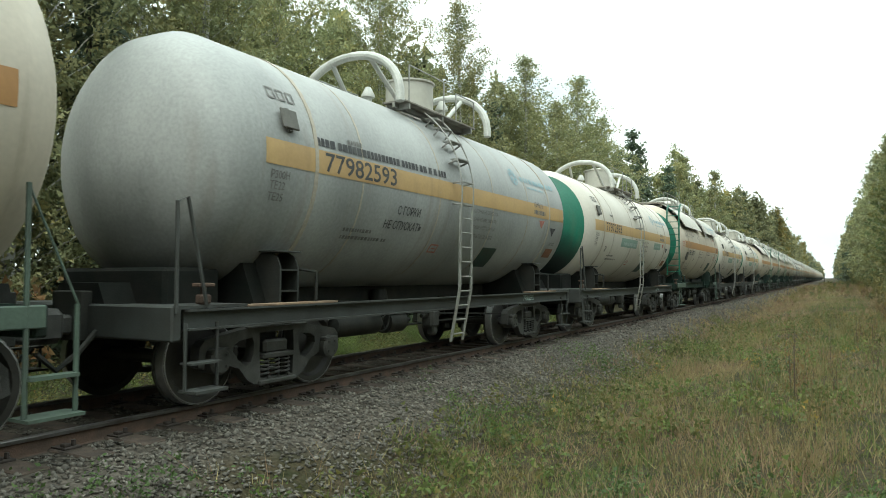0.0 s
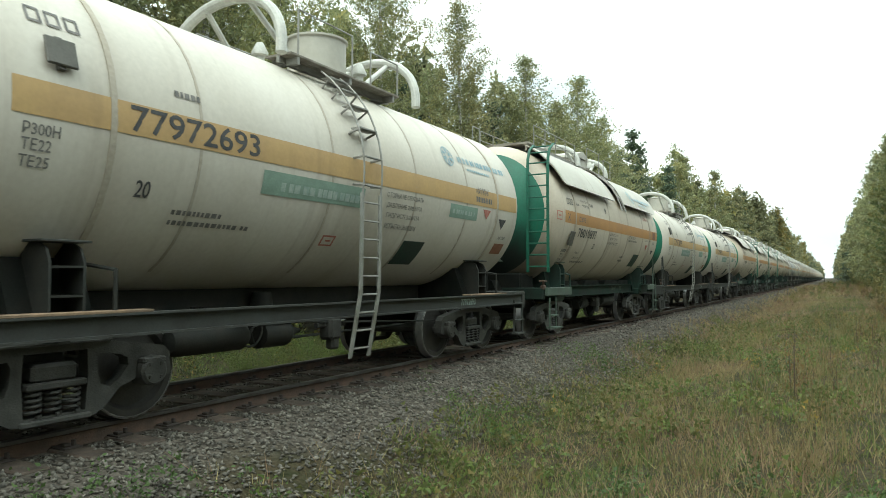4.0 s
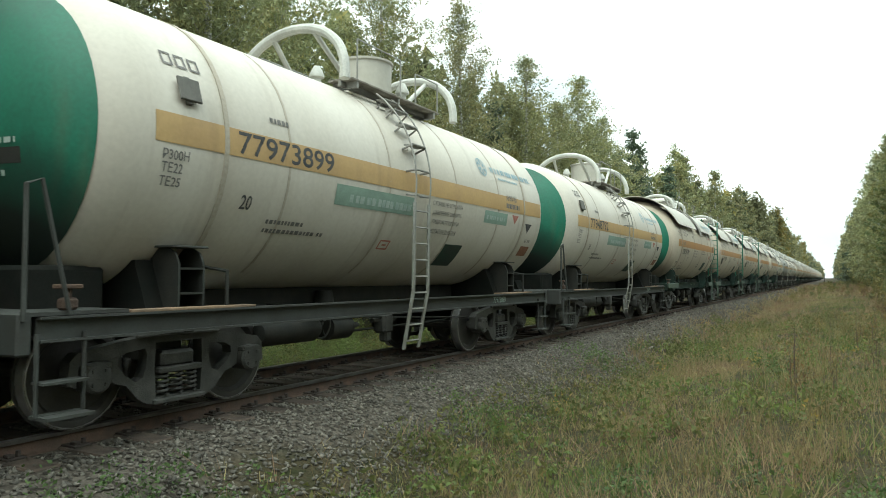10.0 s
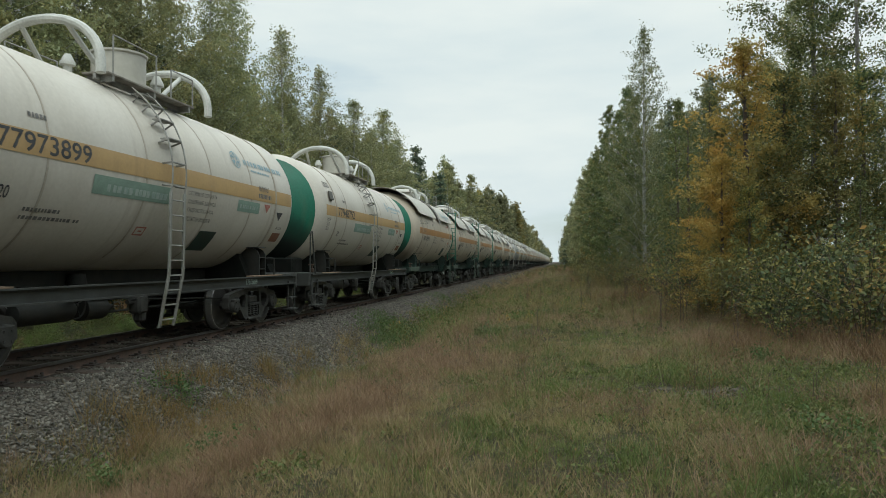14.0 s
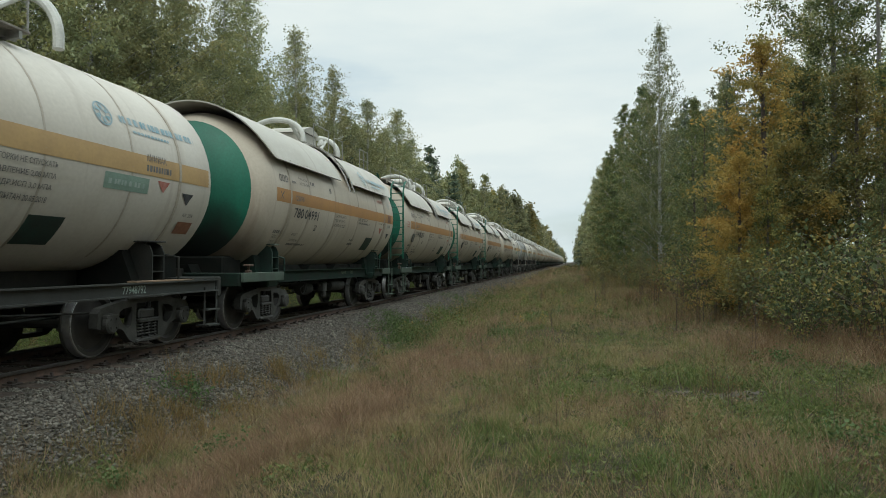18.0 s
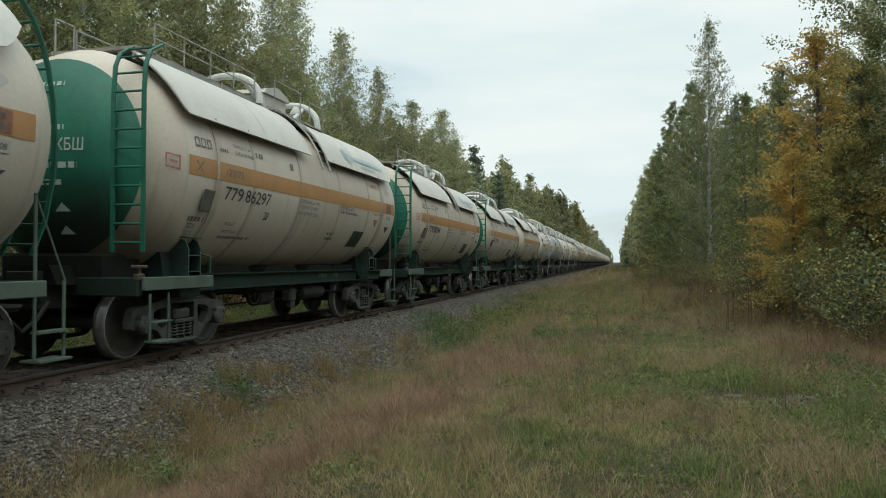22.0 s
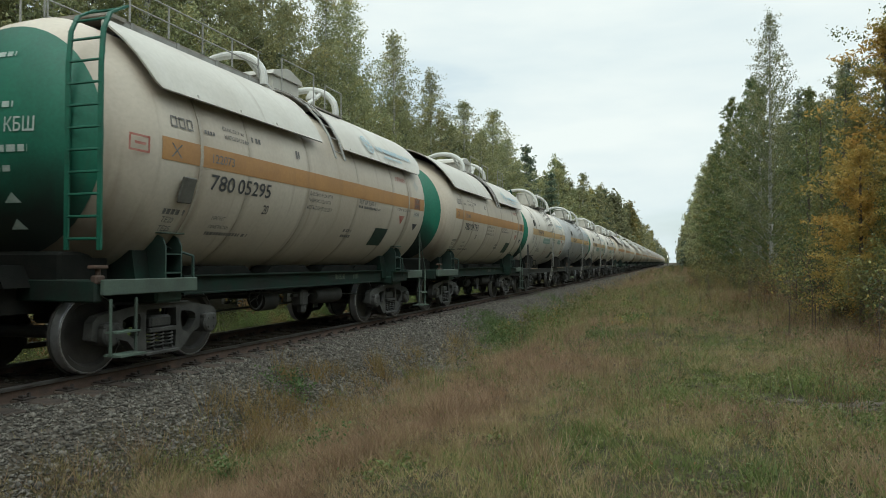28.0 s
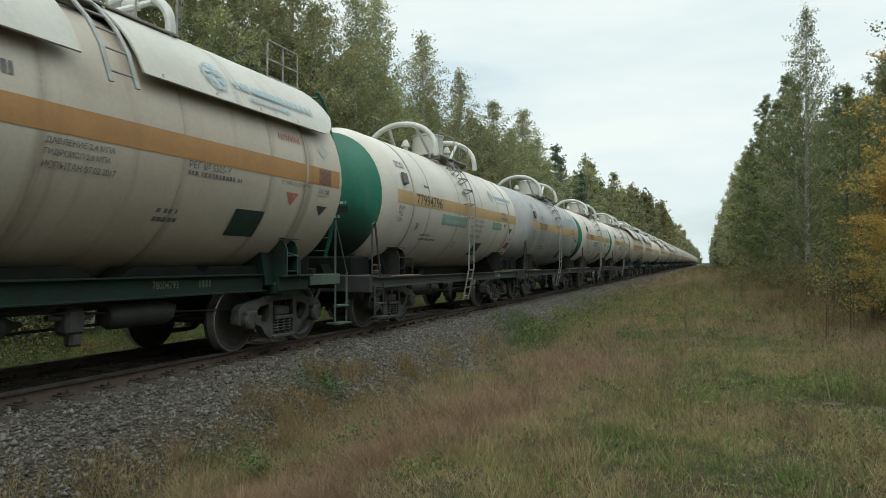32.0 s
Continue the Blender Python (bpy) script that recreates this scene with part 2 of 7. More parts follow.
M_SEAM = material("brownish_weld_dirt", (0.33, 0.285, 0.225), (0.4, 0.36, 0.3), 0.6, scale=1.5, fine=25, bump=0.02)
M_BEAM = material("dull_green_beam_paint", (0.082, 0.118, 0.092), (0.06, 0.078, 0.064), 0.6, scale=3, fine=40, bump=0.08)
M_RAIL = material("rusty_rail_web", (0.11, 0.068, 0.049), (0.062, 0.042, 0.032), 0.8, scale=6, fine=60, bump=0.3)
M_RAILHEAD = material("worn_rail_head", (0.16, 0.155, 0.15), (0.1, 0.09, 0.085), 0.35, 0.7, scale=4, fine=60, bump=0.03)
M_SLEEPER = material("weathered_timber_sleeper", (0.115, 0.085, 0.066), (0.05, 0.039, 0.032), 0.9, scale=5, fine=50, bump=0.5, loose=0.25)
M_CLIP = material("dark_rail_fastener", (0.045, 0.035, 0.03), None, 0.7, scale=9, bump=0.2)
M_BARK = material("grey_brown_bark", (0.12, 0.1, 0.085), (0.06, 0.05, 0.042), 0.9, scale=6, fine=30, bump=0.5)
M_GREYBARK = material("pale_grey_bark", (0.2, 0.19, 0.17), (0.11, 0.1, 0.09), 0.9, scale=6, fine=30, bump=0.4)
M_BIRCH = material("birch_bark", (0.42, 0.41, 0.38), (0.05, 0.045, 0.04), 0.8, scale=5, fine=30, bump=0.3, mix=(0.36, 0.5), streak=0.3)
M_TWIG = material("brown_twig_bark", (0.1, 0.075, 0.06), None, 0.9, scale=8, bump=0.3)
L_BIRCH = leaf_material("birch_leaves", [(0.165, 0.19, 0.108), (0.232, 0.254, 0.132), (0.3, 0.297, 0.143), (0.42, 0.36, 0.145)], 0.34, 0.9)
L_DULL_BIRCH = leaf_material("dull_birch_leaves", [(0.105, 0.122, 0.068), (0.15, 0.168, 0.085), (0.205, 0.21, 0.1), (0.29, 0.26, 0.1)], 0.35, 0.9)
L_SPRUCE = leaf_material("spruce_needles", [(0.075, 0.105, 0.072), (0.10, 0.13, 0.085), (0.125, 0.148, 0.088)], 0.3)
L_PINE = leaf_material("pine_needles", [(0.117, 0.133, 0.078), (0.16, 0.168, 0.0897), (0.203, 0.195, 0.0936)], 0.4)
L_ALDER = leaf_material("dull_green_leaves", [(0.055, 0.08, 0.04), (0.105, 0.138, 0.058), (0.18, 0.19, 0.07), (0.3, 0.25, 0.08)], 0.3)
L_YELLOW = leaf_material("yellow_autumn_leaves", [(0.17, 0.18, 0.07), (0.31, 0.27, 0.085), (0.48, 0.35, 0.095), (0.52, 0.32, 0.08)], 0.5, 0.7, 0.75)
L_GOLD = leaf_material("golden_birch_leaves", [(0.12, 0.13, 0.06), (0.175, 0.175, 0.068), (0.24, 0.21, 0.07), (0.34, 0.25, 0.065)], 0.45, 1.0)
L_RUST = leaf_material("rusty_shrub_leaves", [(0.14, 0.13, 0.055), (0.21, 0.14, 0.06), (0.27, 0.135, 0.055)], 0.35)
L_GRASS = leaf_material("green_grass_blades", [(0.054, 0.083, 0.026), (0.097, 0.134, 0.04), (0.148, 0.17, 0.056), (0.23, 0.216, 0.088)], 0.3, 2.2, 0.45)
L_CLOVER = leaf_material("small_green_plant_leaves", [(0.0518, 0.0778, 0.0259), (0.104, 0.134, 0.0432), (0.199, 0.207, 0.0691)], 0.3, 2.5, 0.4)
L_FERN = leaf_material("rough_herb_leaves", [(0.0806, 0.106, 0.0382), (0.114, 0.14, 0.0492), (0.161, 0.17, 0.0594), (0.271, 0.212, 0.0678)], 0.4, 1.2, 0.5)
M_LAMP = bpy.data.materials.new("signal_lamp_glow")
M_LAMP.use_nodes = True
M_LAMP.node_tree.nodes["Principled BSDF"].inputs["Emission Color"].default_value = (1, 0.93, 0.8, 1)
M_LAMP.node_tree.nodes["Principled BSDF"].inputs["Emission Strength"].default_value = 6.0
L_VERGE = leaf_material("bright_verge_leaves", [(0.086, 0.129, 0.0387), (0.129, 0.172, 0.0516), (0.189, 0.215, 0.0602)], 0.45)
L_THICKET = leaf_material("mixed_thicket_leaves", [(0.033, 0.052, 0.03), (0.06, 0.084, 0.04), (0.105, 0.13, 0.052), (0.24, 0.22, 0.072), (0.40, 0.25, 0.065)], 0.3, 1.6, 0.3)
L_TURNING = leaf_material("turning_autumn_leaves", [(0.05, 0.073, 0.04), (0.088, 0.116, 0.054), (0.15, 0.172, 0.065), (0.3, 0.265, 0.08), (0.45, 0.29, 0.07)], 0.4, 1.6, 0.3)
L_RUST_GRASS = leaf_material("rusty_dead_grass", [(0.103, 0.0746, 0.0388), (0.155, 0.101, 0.0494), (0.215, 0.145, 0.0705)], 0.3)
L_DRY = leaf_material("dry_grass_blades", [(0.108, 0.0954, 0.0414), (0.207, 0.165, 0.0786), (0.364, 0.301, 0.149), (0.158, 0.156, 0.0538)], 0.3, 2.0, 0.45)
L_RED_GRASS = leaf_material("reddish_grass_heads", [(0.15, 0.097, 0.062), (0.245, 0.158, 0.101), (0.37, 0.262, 0.163)], 0.3, 2.0, 0.5)
L_OCHRE = leaf_material("ochre_dying_grass", [(0.1, 0.095, 0.035), (0.19, 0.15, 0.06), (0.27, 0.18, 0.07), (0.13, 0.13, 0.045)], 0.3, 2.0, 0.5)
L_STALK = leaf_material("brown_dead_stalks", [(0.05, 0.036, 0.025), (0.1, 0.068, 0.045), (0.16, 0.105, 0.06)], 0.1)
L_STRAW = leaf_material("pale_flattened_straw", [(0.1, 0.083, 0.05), (0.17, 0.135, 0.085), (0.24, 0.2, 0.13)], 0.2)
L_HERB = leaf_material("green_herb_leaves", [(0.0559, 0.086, 0.031), (0.0774, 0.116, 0.0396), (0.112, 0.142, 0.0499)], 0.3)
M_SOIL = material("pale_sandy_soil", (0.11, 0.092, 0.072), (0.05, 0.042, 0.031), 0.95, scale=9, fine=50, bump=0.8)
M_STONE = material("grey_ballast_stone", (0.162, 0.148, 0.125), (0.08, 0.074, 0.063), 0.9, scale=8, fine=70, bump=0.3, island=0.5)


def ground_material():
    """Ballast near the rails, grass soil on both sides: two surfaces of one sheet, split by a wandering edge."""
    m = bpy.data.materials.new("ballast_and_grass_soil")
    m.use_nodes = True
    n, l = m.node_tree.nodes, m.node_tree.links
    p = n["Principled BSDF"]
    co = n.new("ShaderNodeTexCoord")
    sep = n.new("ShaderNodeSeparateXYZ")
    l.new(co.outputs["Object"], sep.inputs[0])
    wob = n.new("ShaderNodeTexNoise")
    wob.inputs["Scale"].default_value, wob.inputs["Detail"].default_value = 0.8, 6
    l.new(co.outputs["Object"], wob.inputs["Vector"])
    # distance from the track centre, wandering
    d1 = n.new("ShaderNodeMath"); d1.operation = "ADD"; d1.inputs[1].default_value = -TRACK_X
    l.new(sep.outputs[0], d1.inputs[0])
    d2 = n.new("ShaderNodeMath"); d2.operation = "ABSOLUTE"
    l.new(d1.outputs[0], d2.inputs[0])
    d3 = n.new("ShaderNodeMath"); d3.operation = "MULTIPLY_ADD"; d3.inputs[1].default_value = 1.8
    l.new(wob.outputs[0], d3.inputs[0]); l.new(d2.outputs[0], d3.inputs[2])
    edge = n.new("ShaderNodeMapRange")
    edge.inputs[1].default_value, edge.inputs[2].default_value = 2.85, 3.4
    l.new(d3.outputs[0], edge.inputs[0])
    vor = n.new("ShaderNodeTexVoronoi")
    vor.inputs["Scale"].default_value = 22
    l.new(co.outputs["Object"], vor.inputs["Vector"])
    st = n.new("ShaderNodeValToRGB")
    st.color_ramp.elements[0].color, st.color_ramp.elements[1].color = (0.036, 0.031, 0.026, 1), (0.12, 0.106, 0.088, 1)
    vs = n.new("ShaderNodeSeparateColor")
    l.new(vor.outputs["Color"], vs.inputs[0]); l.new(vs.outputs[0], st.inputs[0])
    gn = n.new("ShaderNodeTexNoise")
    gn.inputs["Scale"].default_value, gn.inputs["Detail"].default_value = 3.5, 14
    gn.inputs["Roughness"].default_value = 0.75
    l.new(co.outputs["Object"], gn.inputs["Vector"])
    gr = n.new("ShaderNodeValToRGB")
    gr.color_ramp.elements[0].position, gr.color_ramp.elements[0].color = 0.35, (0.026, 0.03, 0.014, 1)
    gr.color_ramp.elements[1].position, gr.color_ramp.elements[1].color = 0.65, (0.066, 0.05, 0.032, 1)
    l.new(gn.outputs[0], gr.inputs[0])
    mx = n.new("ShaderNodeMix"); mx.data_type = "RGBA"
    l.new(edge.outputs[0], mx.inputs["Factor"]); l.new(st.outputs[0], mx.inputs["A"]); l.new(gr.outputs[0], mx.inputs["B"])
    l.new(mx.outputs["Result"], p.inputs["Base Color"])
    p.inputs["Roughness"].default_value = 0.95
    p.inputs["Specular IOR Level"].default_value = 0.1
    b = n.new("ShaderNodeBump")
    b.inputs["Strength"].default_value, b.inputs["Distance"].default_value = 0.8, 0.03
    l.new(vor.outputs["Distance"], b.inputs["Height"]); l.new(b.outputs[0], p.inputs["Normal"])
    return m


M_GROUND = ground_material()

# ---------- mesh helpers ----------


def finish(ob, bm, mat, smooth=35):
    me = bpy.data.meshes.new(ob if isinstance(ob, str) else ob.name)
    bmesh.ops.recalc_face_normals(bm, faces=bm.faces)
    if smooth:
        for f in bm.faces:
            f.smooth = True
        for e in bm.edges:
            e.smooth = len(e.link_faces) == 2 and e.calc_face_angle(0) < radians(smooth)
    bm.to_mesh(me)
    bm.free()
    for m in (mat if isinstance(mat, (list, tuple)) else [mat]):
        me.materials.append(m)
    return me


def part(name, bm, mat, parent=None, label="", smooth=35):
    ob = new(name, finish(name, bm, mat, smooth))
    if parent:
        ob.parent = parent
    return tagged(ob, label=label)


def shared(name, me, parent, m=None, label=""):
    ob = new(name, me)
    ob.parent = parent
    if m is not None:
        ob.matrix_basis = m
    return tagged(ob, label=label)


def box(bm, c, s, m=None, bevel=0.0):
    r = bmesh.ops.create_cube(bm, size=1, matrix=Matrix.Translation(c) @ Matrix.Diagonal((*s, 1)))
    if bevel:
        es = list({e for v in r["verts"] for e in v.link_edges})
        b = bmesh.ops.bevel(bm, geom=es, offset=bevel, segments=1, affect="EDGES")
        vs = b["verts"]
    else:
        vs = r["verts"]
    if m is not None:
        bmesh.ops.transform(bm, matrix=m, verts=vs)
    return vs


def tube(bm, pts, r, seg=8, closed=False):
    """A round tube along a line of points."""
    pts = [Vector(p) for p in pts]
    rings, count = [], len(pts)
    up = Vector((0.31, 0.2, 0.93))
    for i, p in enumerate(pts):
        a = pts[i - 1] if (i or closed) else pts[i]
        b = pts[(i + 1) % count] if (i < count - 1 or closed) else pts[i]
        d = (b - a).normalized()
        s = d.cross(up)
        if s.length < 0.05:
            s = d.cross(Vector((1, 0, 0)))
        s.normalize()
        t = s.cross(d)
        rr = r[i] if isinstance(r, (list, tuple)) else r
        rings.append([bm.verts.new(p + s * math.cos(k * math.tau / seg) * rr + t * math.sin(k * math.tau / seg) * rr) for k in range(seg)])
    for i in range(count if closed else count - 1):
        a, b = rings[i], rings[(i + 1) % count]
        for k in range(seg):
            bm.faces.new((a[k], a[(k + 1) % seg], b[(k + 1) % seg], b[k]))
    if not closed:
        bm.faces.new(rings[0])
        bm.faces.new(rings[-1][::-1])


def spun(bm, profile, seg=24, axis="x", arc=None, cap=True):
    """A profile of (along, radius) turned round an axis."""
    rings = []
    for a, r in profile:
        ring = []
        for k in range(seg):
            q = k * math.tau / seg
            u, v = r * math.cos(q), r * math.sin(q)
            ring.append(bm.verts.new((a, u, v) if axis == "x" else (u, a, v) if axis == "y" else (u, v, a)))
        rings.append(ring)
    for a, b in zip(rings, rings[1:]):
        for k in range(seg):
            bm.faces.new((a[k], a[(k + 1) % seg], b[(k + 1) % seg], b[k]))
    if cap:
        bm.faces.new(rings[0])
        bm.faces.new(rings[-1][::-1])
    return rings


def plate(bm, outline, x0, x1):
    """An outline in (y, z) made into a slab from x0 to x1."""
    a = [bm.verts.new((x0, y, z)) for y, z in outline]
    b = [bm.verts.new((x1, y, z)) for y, z in outline]
    bm.faces.new(a)
    bm.faces.new(b[::-1])
    for i in range(len(a)):
        j = (i + 1) % len(a)
        bm.faces.new((a[i], b[i], b[j], a[j]))


def quads_mesh(name, verts, mat, sides=4, slots=None):
    """A mesh of loose polygons from an array of (count, sides, 3)."""
    verts = np.asarray(verts, dtype=np.float32)
    count = len(verts)
    me = bpy.data.meshes.new(name)
    me.vertices.add(count * sides)
    me.vertices.foreach_set("co", verts.reshape(-1))
    me.loops.add(count * sides)
    me.loops.foreach_set("vertex_index", np.arange(count * sides, dtype=np.int32))
    me.polygons.add(count)
    me.polygons.foreach_set("loop_start", np.arange(0, count * sides, sides, dtype=np.int32))
    for m in (mat if isinstance(mat, (list, tuple)) else [mat]):
        me.materials.append(m)
    if slots is not None:
        me.polygons.foreach_set("material_index", np.asarray(slots, dtype=np.int32))
    me.update(calc_edges=True)
    return me

# ---------- ground, rails and sleepers ----------


def lane(x, pts):
    for (a, za), (b, zb) in zip(pts, pts[1:]):
        if x <= b:
            t = (x - a) / (b - a)
            return za + (zb - za) * t
    return pts[-1][1]


PROFILE = [(-4000, 3), (-300, 1.5), (-60, 0.3), (-20, -0.5), (-12.5, -0.95), (-11.2, -0.95), (-9.6, -0.3), (-9.0, -0.16), (-6.0, -0.16), (-5.55, -0.3),
           (-4.55, -0.78), (-3.6, -0.72), (-2.0, -0.42), (0, -0.25), (3, -0.12), (8, 0.1), (60, 0.6), (300, 1.5), (4000, 3)]


def ground_z(x, y):
    z = lane(x, PROFILE)
    d = abs(x - TRACK_X)
    if d > 2.6:
        k = min(1, (d - 2.6) / 1.5)
        z += k * (0.13 * noise.noise((x * 0.35, y * 0.22, 1.7)) + 0.05 * noise.noise((x * 1.1, y * 0.9, 4.2)))
    return z


HEIGHTS = []


def build_ground():
    xs = [-4000, -1500, -600, -300, -120, -60, -40, -28] + [-22 + 0.9 * i for i in range(10)] + [-13 + 0.3 * i for i in range(52)] + [3 + 0.8 * i for i in range(12)] + [14, 20, 30, 50, 90, 200, 600, 1500, 4000]
    ys = [-4000, -1200, -300, -80, -30, -14] + [-8 + 0.5 * i for i in range(110)] + [48 + 2 * i for i in range(40)] + [130 + 8 * i for i in range(20)] + [300, 360, 450, 600, 1000, 2000, 4500]
    bm = bmesh.new()
    HEIGHTS.append((np.array(xs, dtype=float), np.array(ys, dtype=float), np.array([[ground_z(x, y) for x in xs] for y in ys])))
    grid = [[bm.verts.new((x, y, ground_z(x, y))) for x in xs] for y in ys]
    for a, b in zip(grid, grid[1:]):
        for i in range(len(xs) - 1):
            bm.faces.new((a[i], a[i + 1], b[i + 1], b[i]))
    ob = new("ground", finish("ground", bm, M_GROUND, 60))
    return tagged(ob, "railway verge with grey ballast shoulder and dry autumn grass", "ground", kind="structure")


ground = build_ground()


def heights(x, y):
    """The ground's height at many places at once, on the same facets as the sheet."""
    xs, ys, zs = HEIGHTS[0]
    i = np.clip(np.searchsorted(xs, x) - 1, 0, len(xs) - 2)
    j = np.clip(np.searchsorted(ys, y) - 1, 0, len(ys) - 2)
    u, v = (x - xs[i]) / (xs[i + 1] - xs[i]), (y - ys[j]) / (ys[j + 1] - ys[j])
    return (zs[j, i] * (1 - u) + zs[j, i + 1] * u) * (1 - v) + (zs[j + 1, i] * (1 - u) + zs[j + 1, i + 1] * u) * v



def build_rail(x, label):
    ob = tagged(new("rail", None), label, "rail", "rails of the track", kind="structure")
    ob.location = (x, 0, 0)
    y0, y1 = -60, 700
    bm = bmesh.new()
    foot = [(-0.066, -0.18), (0.066, -0.18), (0.066, -0.168), (0.02, -0.152), (0.01, -0.135), (0.01, -0.05), (0.03, -0.036), (-0.03, -0.036), (-0.01, -0.05), (-0.01, -0.135), (-0.02, -0.152), (-0.066, -0.168)]
    a = [bm.verts.new((u, y0, z)) for u, z in foot]
    b = [bm.verts.new((u, y1, z)) for u, z in foot]
    for i in range(len(a)):
        j = (i + 1) % len(a)
        bm.faces.new((a[i], a[j], b[j], b[i]))
    part("rail_web", bm, M_RAIL, ob)
    bm = bmesh.new()
    head = [(-0.036, -0.037), (0.036, -0.037), (0.037, -0.008), (0.026, 0), (-0.026, 0), (-0.037, -0.008)]
    a = [bm.verts.new((u, y0, z)) for u, z in head]
    b = [bm.verts.new((u, y1, z)) for u, z in head]
    for i in range(len(a)):
        j = (i + 1) % len(a)
        bm.faces.new((a[i], a[j], b[j], b[i]))
    part("rail_head", bm, M_RAILHEAD, ob)
    return ob


build_rail(TRACK_X + 0.76, "rusty steel rail with a worn head, on timber sleepers")
build_rail(TRACK_X - 0.76, "rusty steel rail with a worn head, on timber sleepers")


def sleeper_mesh():
    bm = bmesh.new()
    box(bm, (0, 0, -0.09), (2.7, 0.25, 0.18), bevel=0.015)
    return finish("sleeper", bm, M_SLEEPER)


def clip_mesh():
    bm = bmesh.new()
    box(bm, (0, 0, 0.008), (0.36, 0.17, 0.018), bevel=0.004)
    for sx in (-0.11, 0.11):
        spun_at = Matrix.Translation((sx, 0.045, 0.02))
        r = bmesh.ops.create_cone(bm, segments=6, radius1=0.026, radius2=0.02, depth=0.05, cap_ends=True, matrix=spun_at @ Matrix.Translation((0, 0, 0.02)))
        box(bm, (sx, -0.03, 0.03), (0.07, 0.06, 0.03), bevel=0.006)
    return finish("rail_fastener", bm, M_CLIP)


SLEEPER, CLIP = sleeper_mesh(), clip_mesh()
track_bed = tagged(new("sleepers", None), "timber sleepers with dark rail fasteners, half sunk in ballast", "sleepers", kind="structure")
for i in range(130):
    rng = random.Random(i)
    y = -4 + i * 0.545
    s = shared("sleeper", SLEEPER, track_bed, pose(TRACK_X + rng.uniform(-0.03, 0.03), y, -0.14 + rng.uniform(-0.006, 0.006), 0, 0, rng.uniform(-0.6, 0.6)))
    for sx in (-0.76, 0.76):
        shared("rail_fastener", CLIP, s, pose(sx, 0, 0))
bm = bmesh.new()
for i in range(900):
    y = -4 + (130 + i) * 0.545 if i < 800 else -4 - (i - 799) * 0.545
    box(bm, (TRACK_X, y, -0.235), (2.7, 0.25, 0.18))
far_sleepers = part("far_sleepers", bm, M_SLEEPER, track_bed)
tagged(far_sleepers, kind="stuff")

# ---------- writing ----------
WORDS = {}


def prepare_words(words):
    made = []
    for w in words:
        cu = bpy.data.curves.new("word", "FONT")
        cu.body, cu.size, cu.resolution_u, cu.offset = w, 1.0, 3, 0.011
        made.append((w, new("word", cu)))
    bpy.context.view_layer.update()
    dg = bpy.context.evaluated_depsgraph_get()
    for w, ob in made:
        me = ob.evaluated_get(dg).to_mesh()
        vs = np.array([v.co[:2] for v in me.vertices])
        fs = [tuple(p.vertices) for p in me.polygons]
        if len(vs):
            vs = vs - vs.min(0)
        WORDS[w] = (vs, fs)
    for w, ob in made:
        cu = ob.data
        bpy.data.objects.remove(ob)
        bpy.data.curves.remove(cu)


NUMBERS = ["78010897", "77982593", "77972693", "78010897", "77973899", "77948792", "78004991", "77986297", "77959294", "78005295", "78004793", "77994796"]
prepare_words([n for n in NUMBERS] + [n[:3] for n in NUMBERS] + [n[3:] for n in NUMBERS] + ["20", "АММИАК", "26 07 22-24", "122068", "122073", "КБШ", "ДАВЛЕНИЕ 2,4 МПА", "ЁМК.52,7 м", "НАПОЛН.79,8м", "С ГОРКИ", "НЕ СПУСКАТЬ", "ГИДРОИСП 2,8 МПА", "ИСПЫТАН 07.02.2017", "РЕГ № 5505-У", "122070", "ТЕ20", "ТЕ22", "ТЕ25", "Р300Н", "ПРОБЕГ", "ПРИПИСАН", "С ГОРКИ НЕ СПУСКАТЬ", "ДАВЛЕНИЕ 2,08 МПА", "ГИДР.ИСП 3,0 МПА", "ИСПЫТАН 20.05.2018", "АК 208", "268", "1005"])

# ---------- the train ----------
CACHE = {}


def keep(key, builder, mat, smooth=35):
    if key not in CACHE:
        bm = bmesh.new()
        builder(bm)
        CACHE[key] = finish(key[0], bm, mat, smooth)
    return CACHE[key]


def wrap(r, zc, y, z, out=0.0):
    """The point on the near side of a tank at height z over the rail, taken along its girth from its middle."""
    q = (z - zc) / r
    return Vector(((r + out) * math.cos(q), y, zc + (r + out) * math.sin(q)))


def skin(bm, r, zc, y0, y1, z0, z1, out=0.004, rows=6, slant=0.0):
    """A patch of paint laid on the tank's near side; heights are along the girth."""
    cols = 1
    for i in range(rows):
        a, b = z0 + (z1 - z0) * i / rows, z0 + (z1 - z0) * (i + 1) / rows
        sa, sb = slant * i / rows, slant * (i + 1) / rows
        bm.faces.new([bm.verts.new(wrap(r, zc, y, z, out)) for y, z in ((y0 + sa, a), (y1 + sa, a), (y1 + sb, b), (y0 + sb, b))])


def lettering(bm, word, size, r, zc, y, z, out=0.008, squeeze=0.8, width=0.0):
    vs, fs = WORDS[word]
    if not len(vs):
        return
    h = max(0.01, vs[:, 1].max())
    across = width / vs[:, 0].max() if width else size * squeeze / h
    made = [bm.verts.new(wrap(r, zc, y + px * across, z + py / h * size, out)) for px, py in vs]
    for f in fs:
        try:
            bm.faces.new([made[i] for i in f])
        except ValueError:
            pass


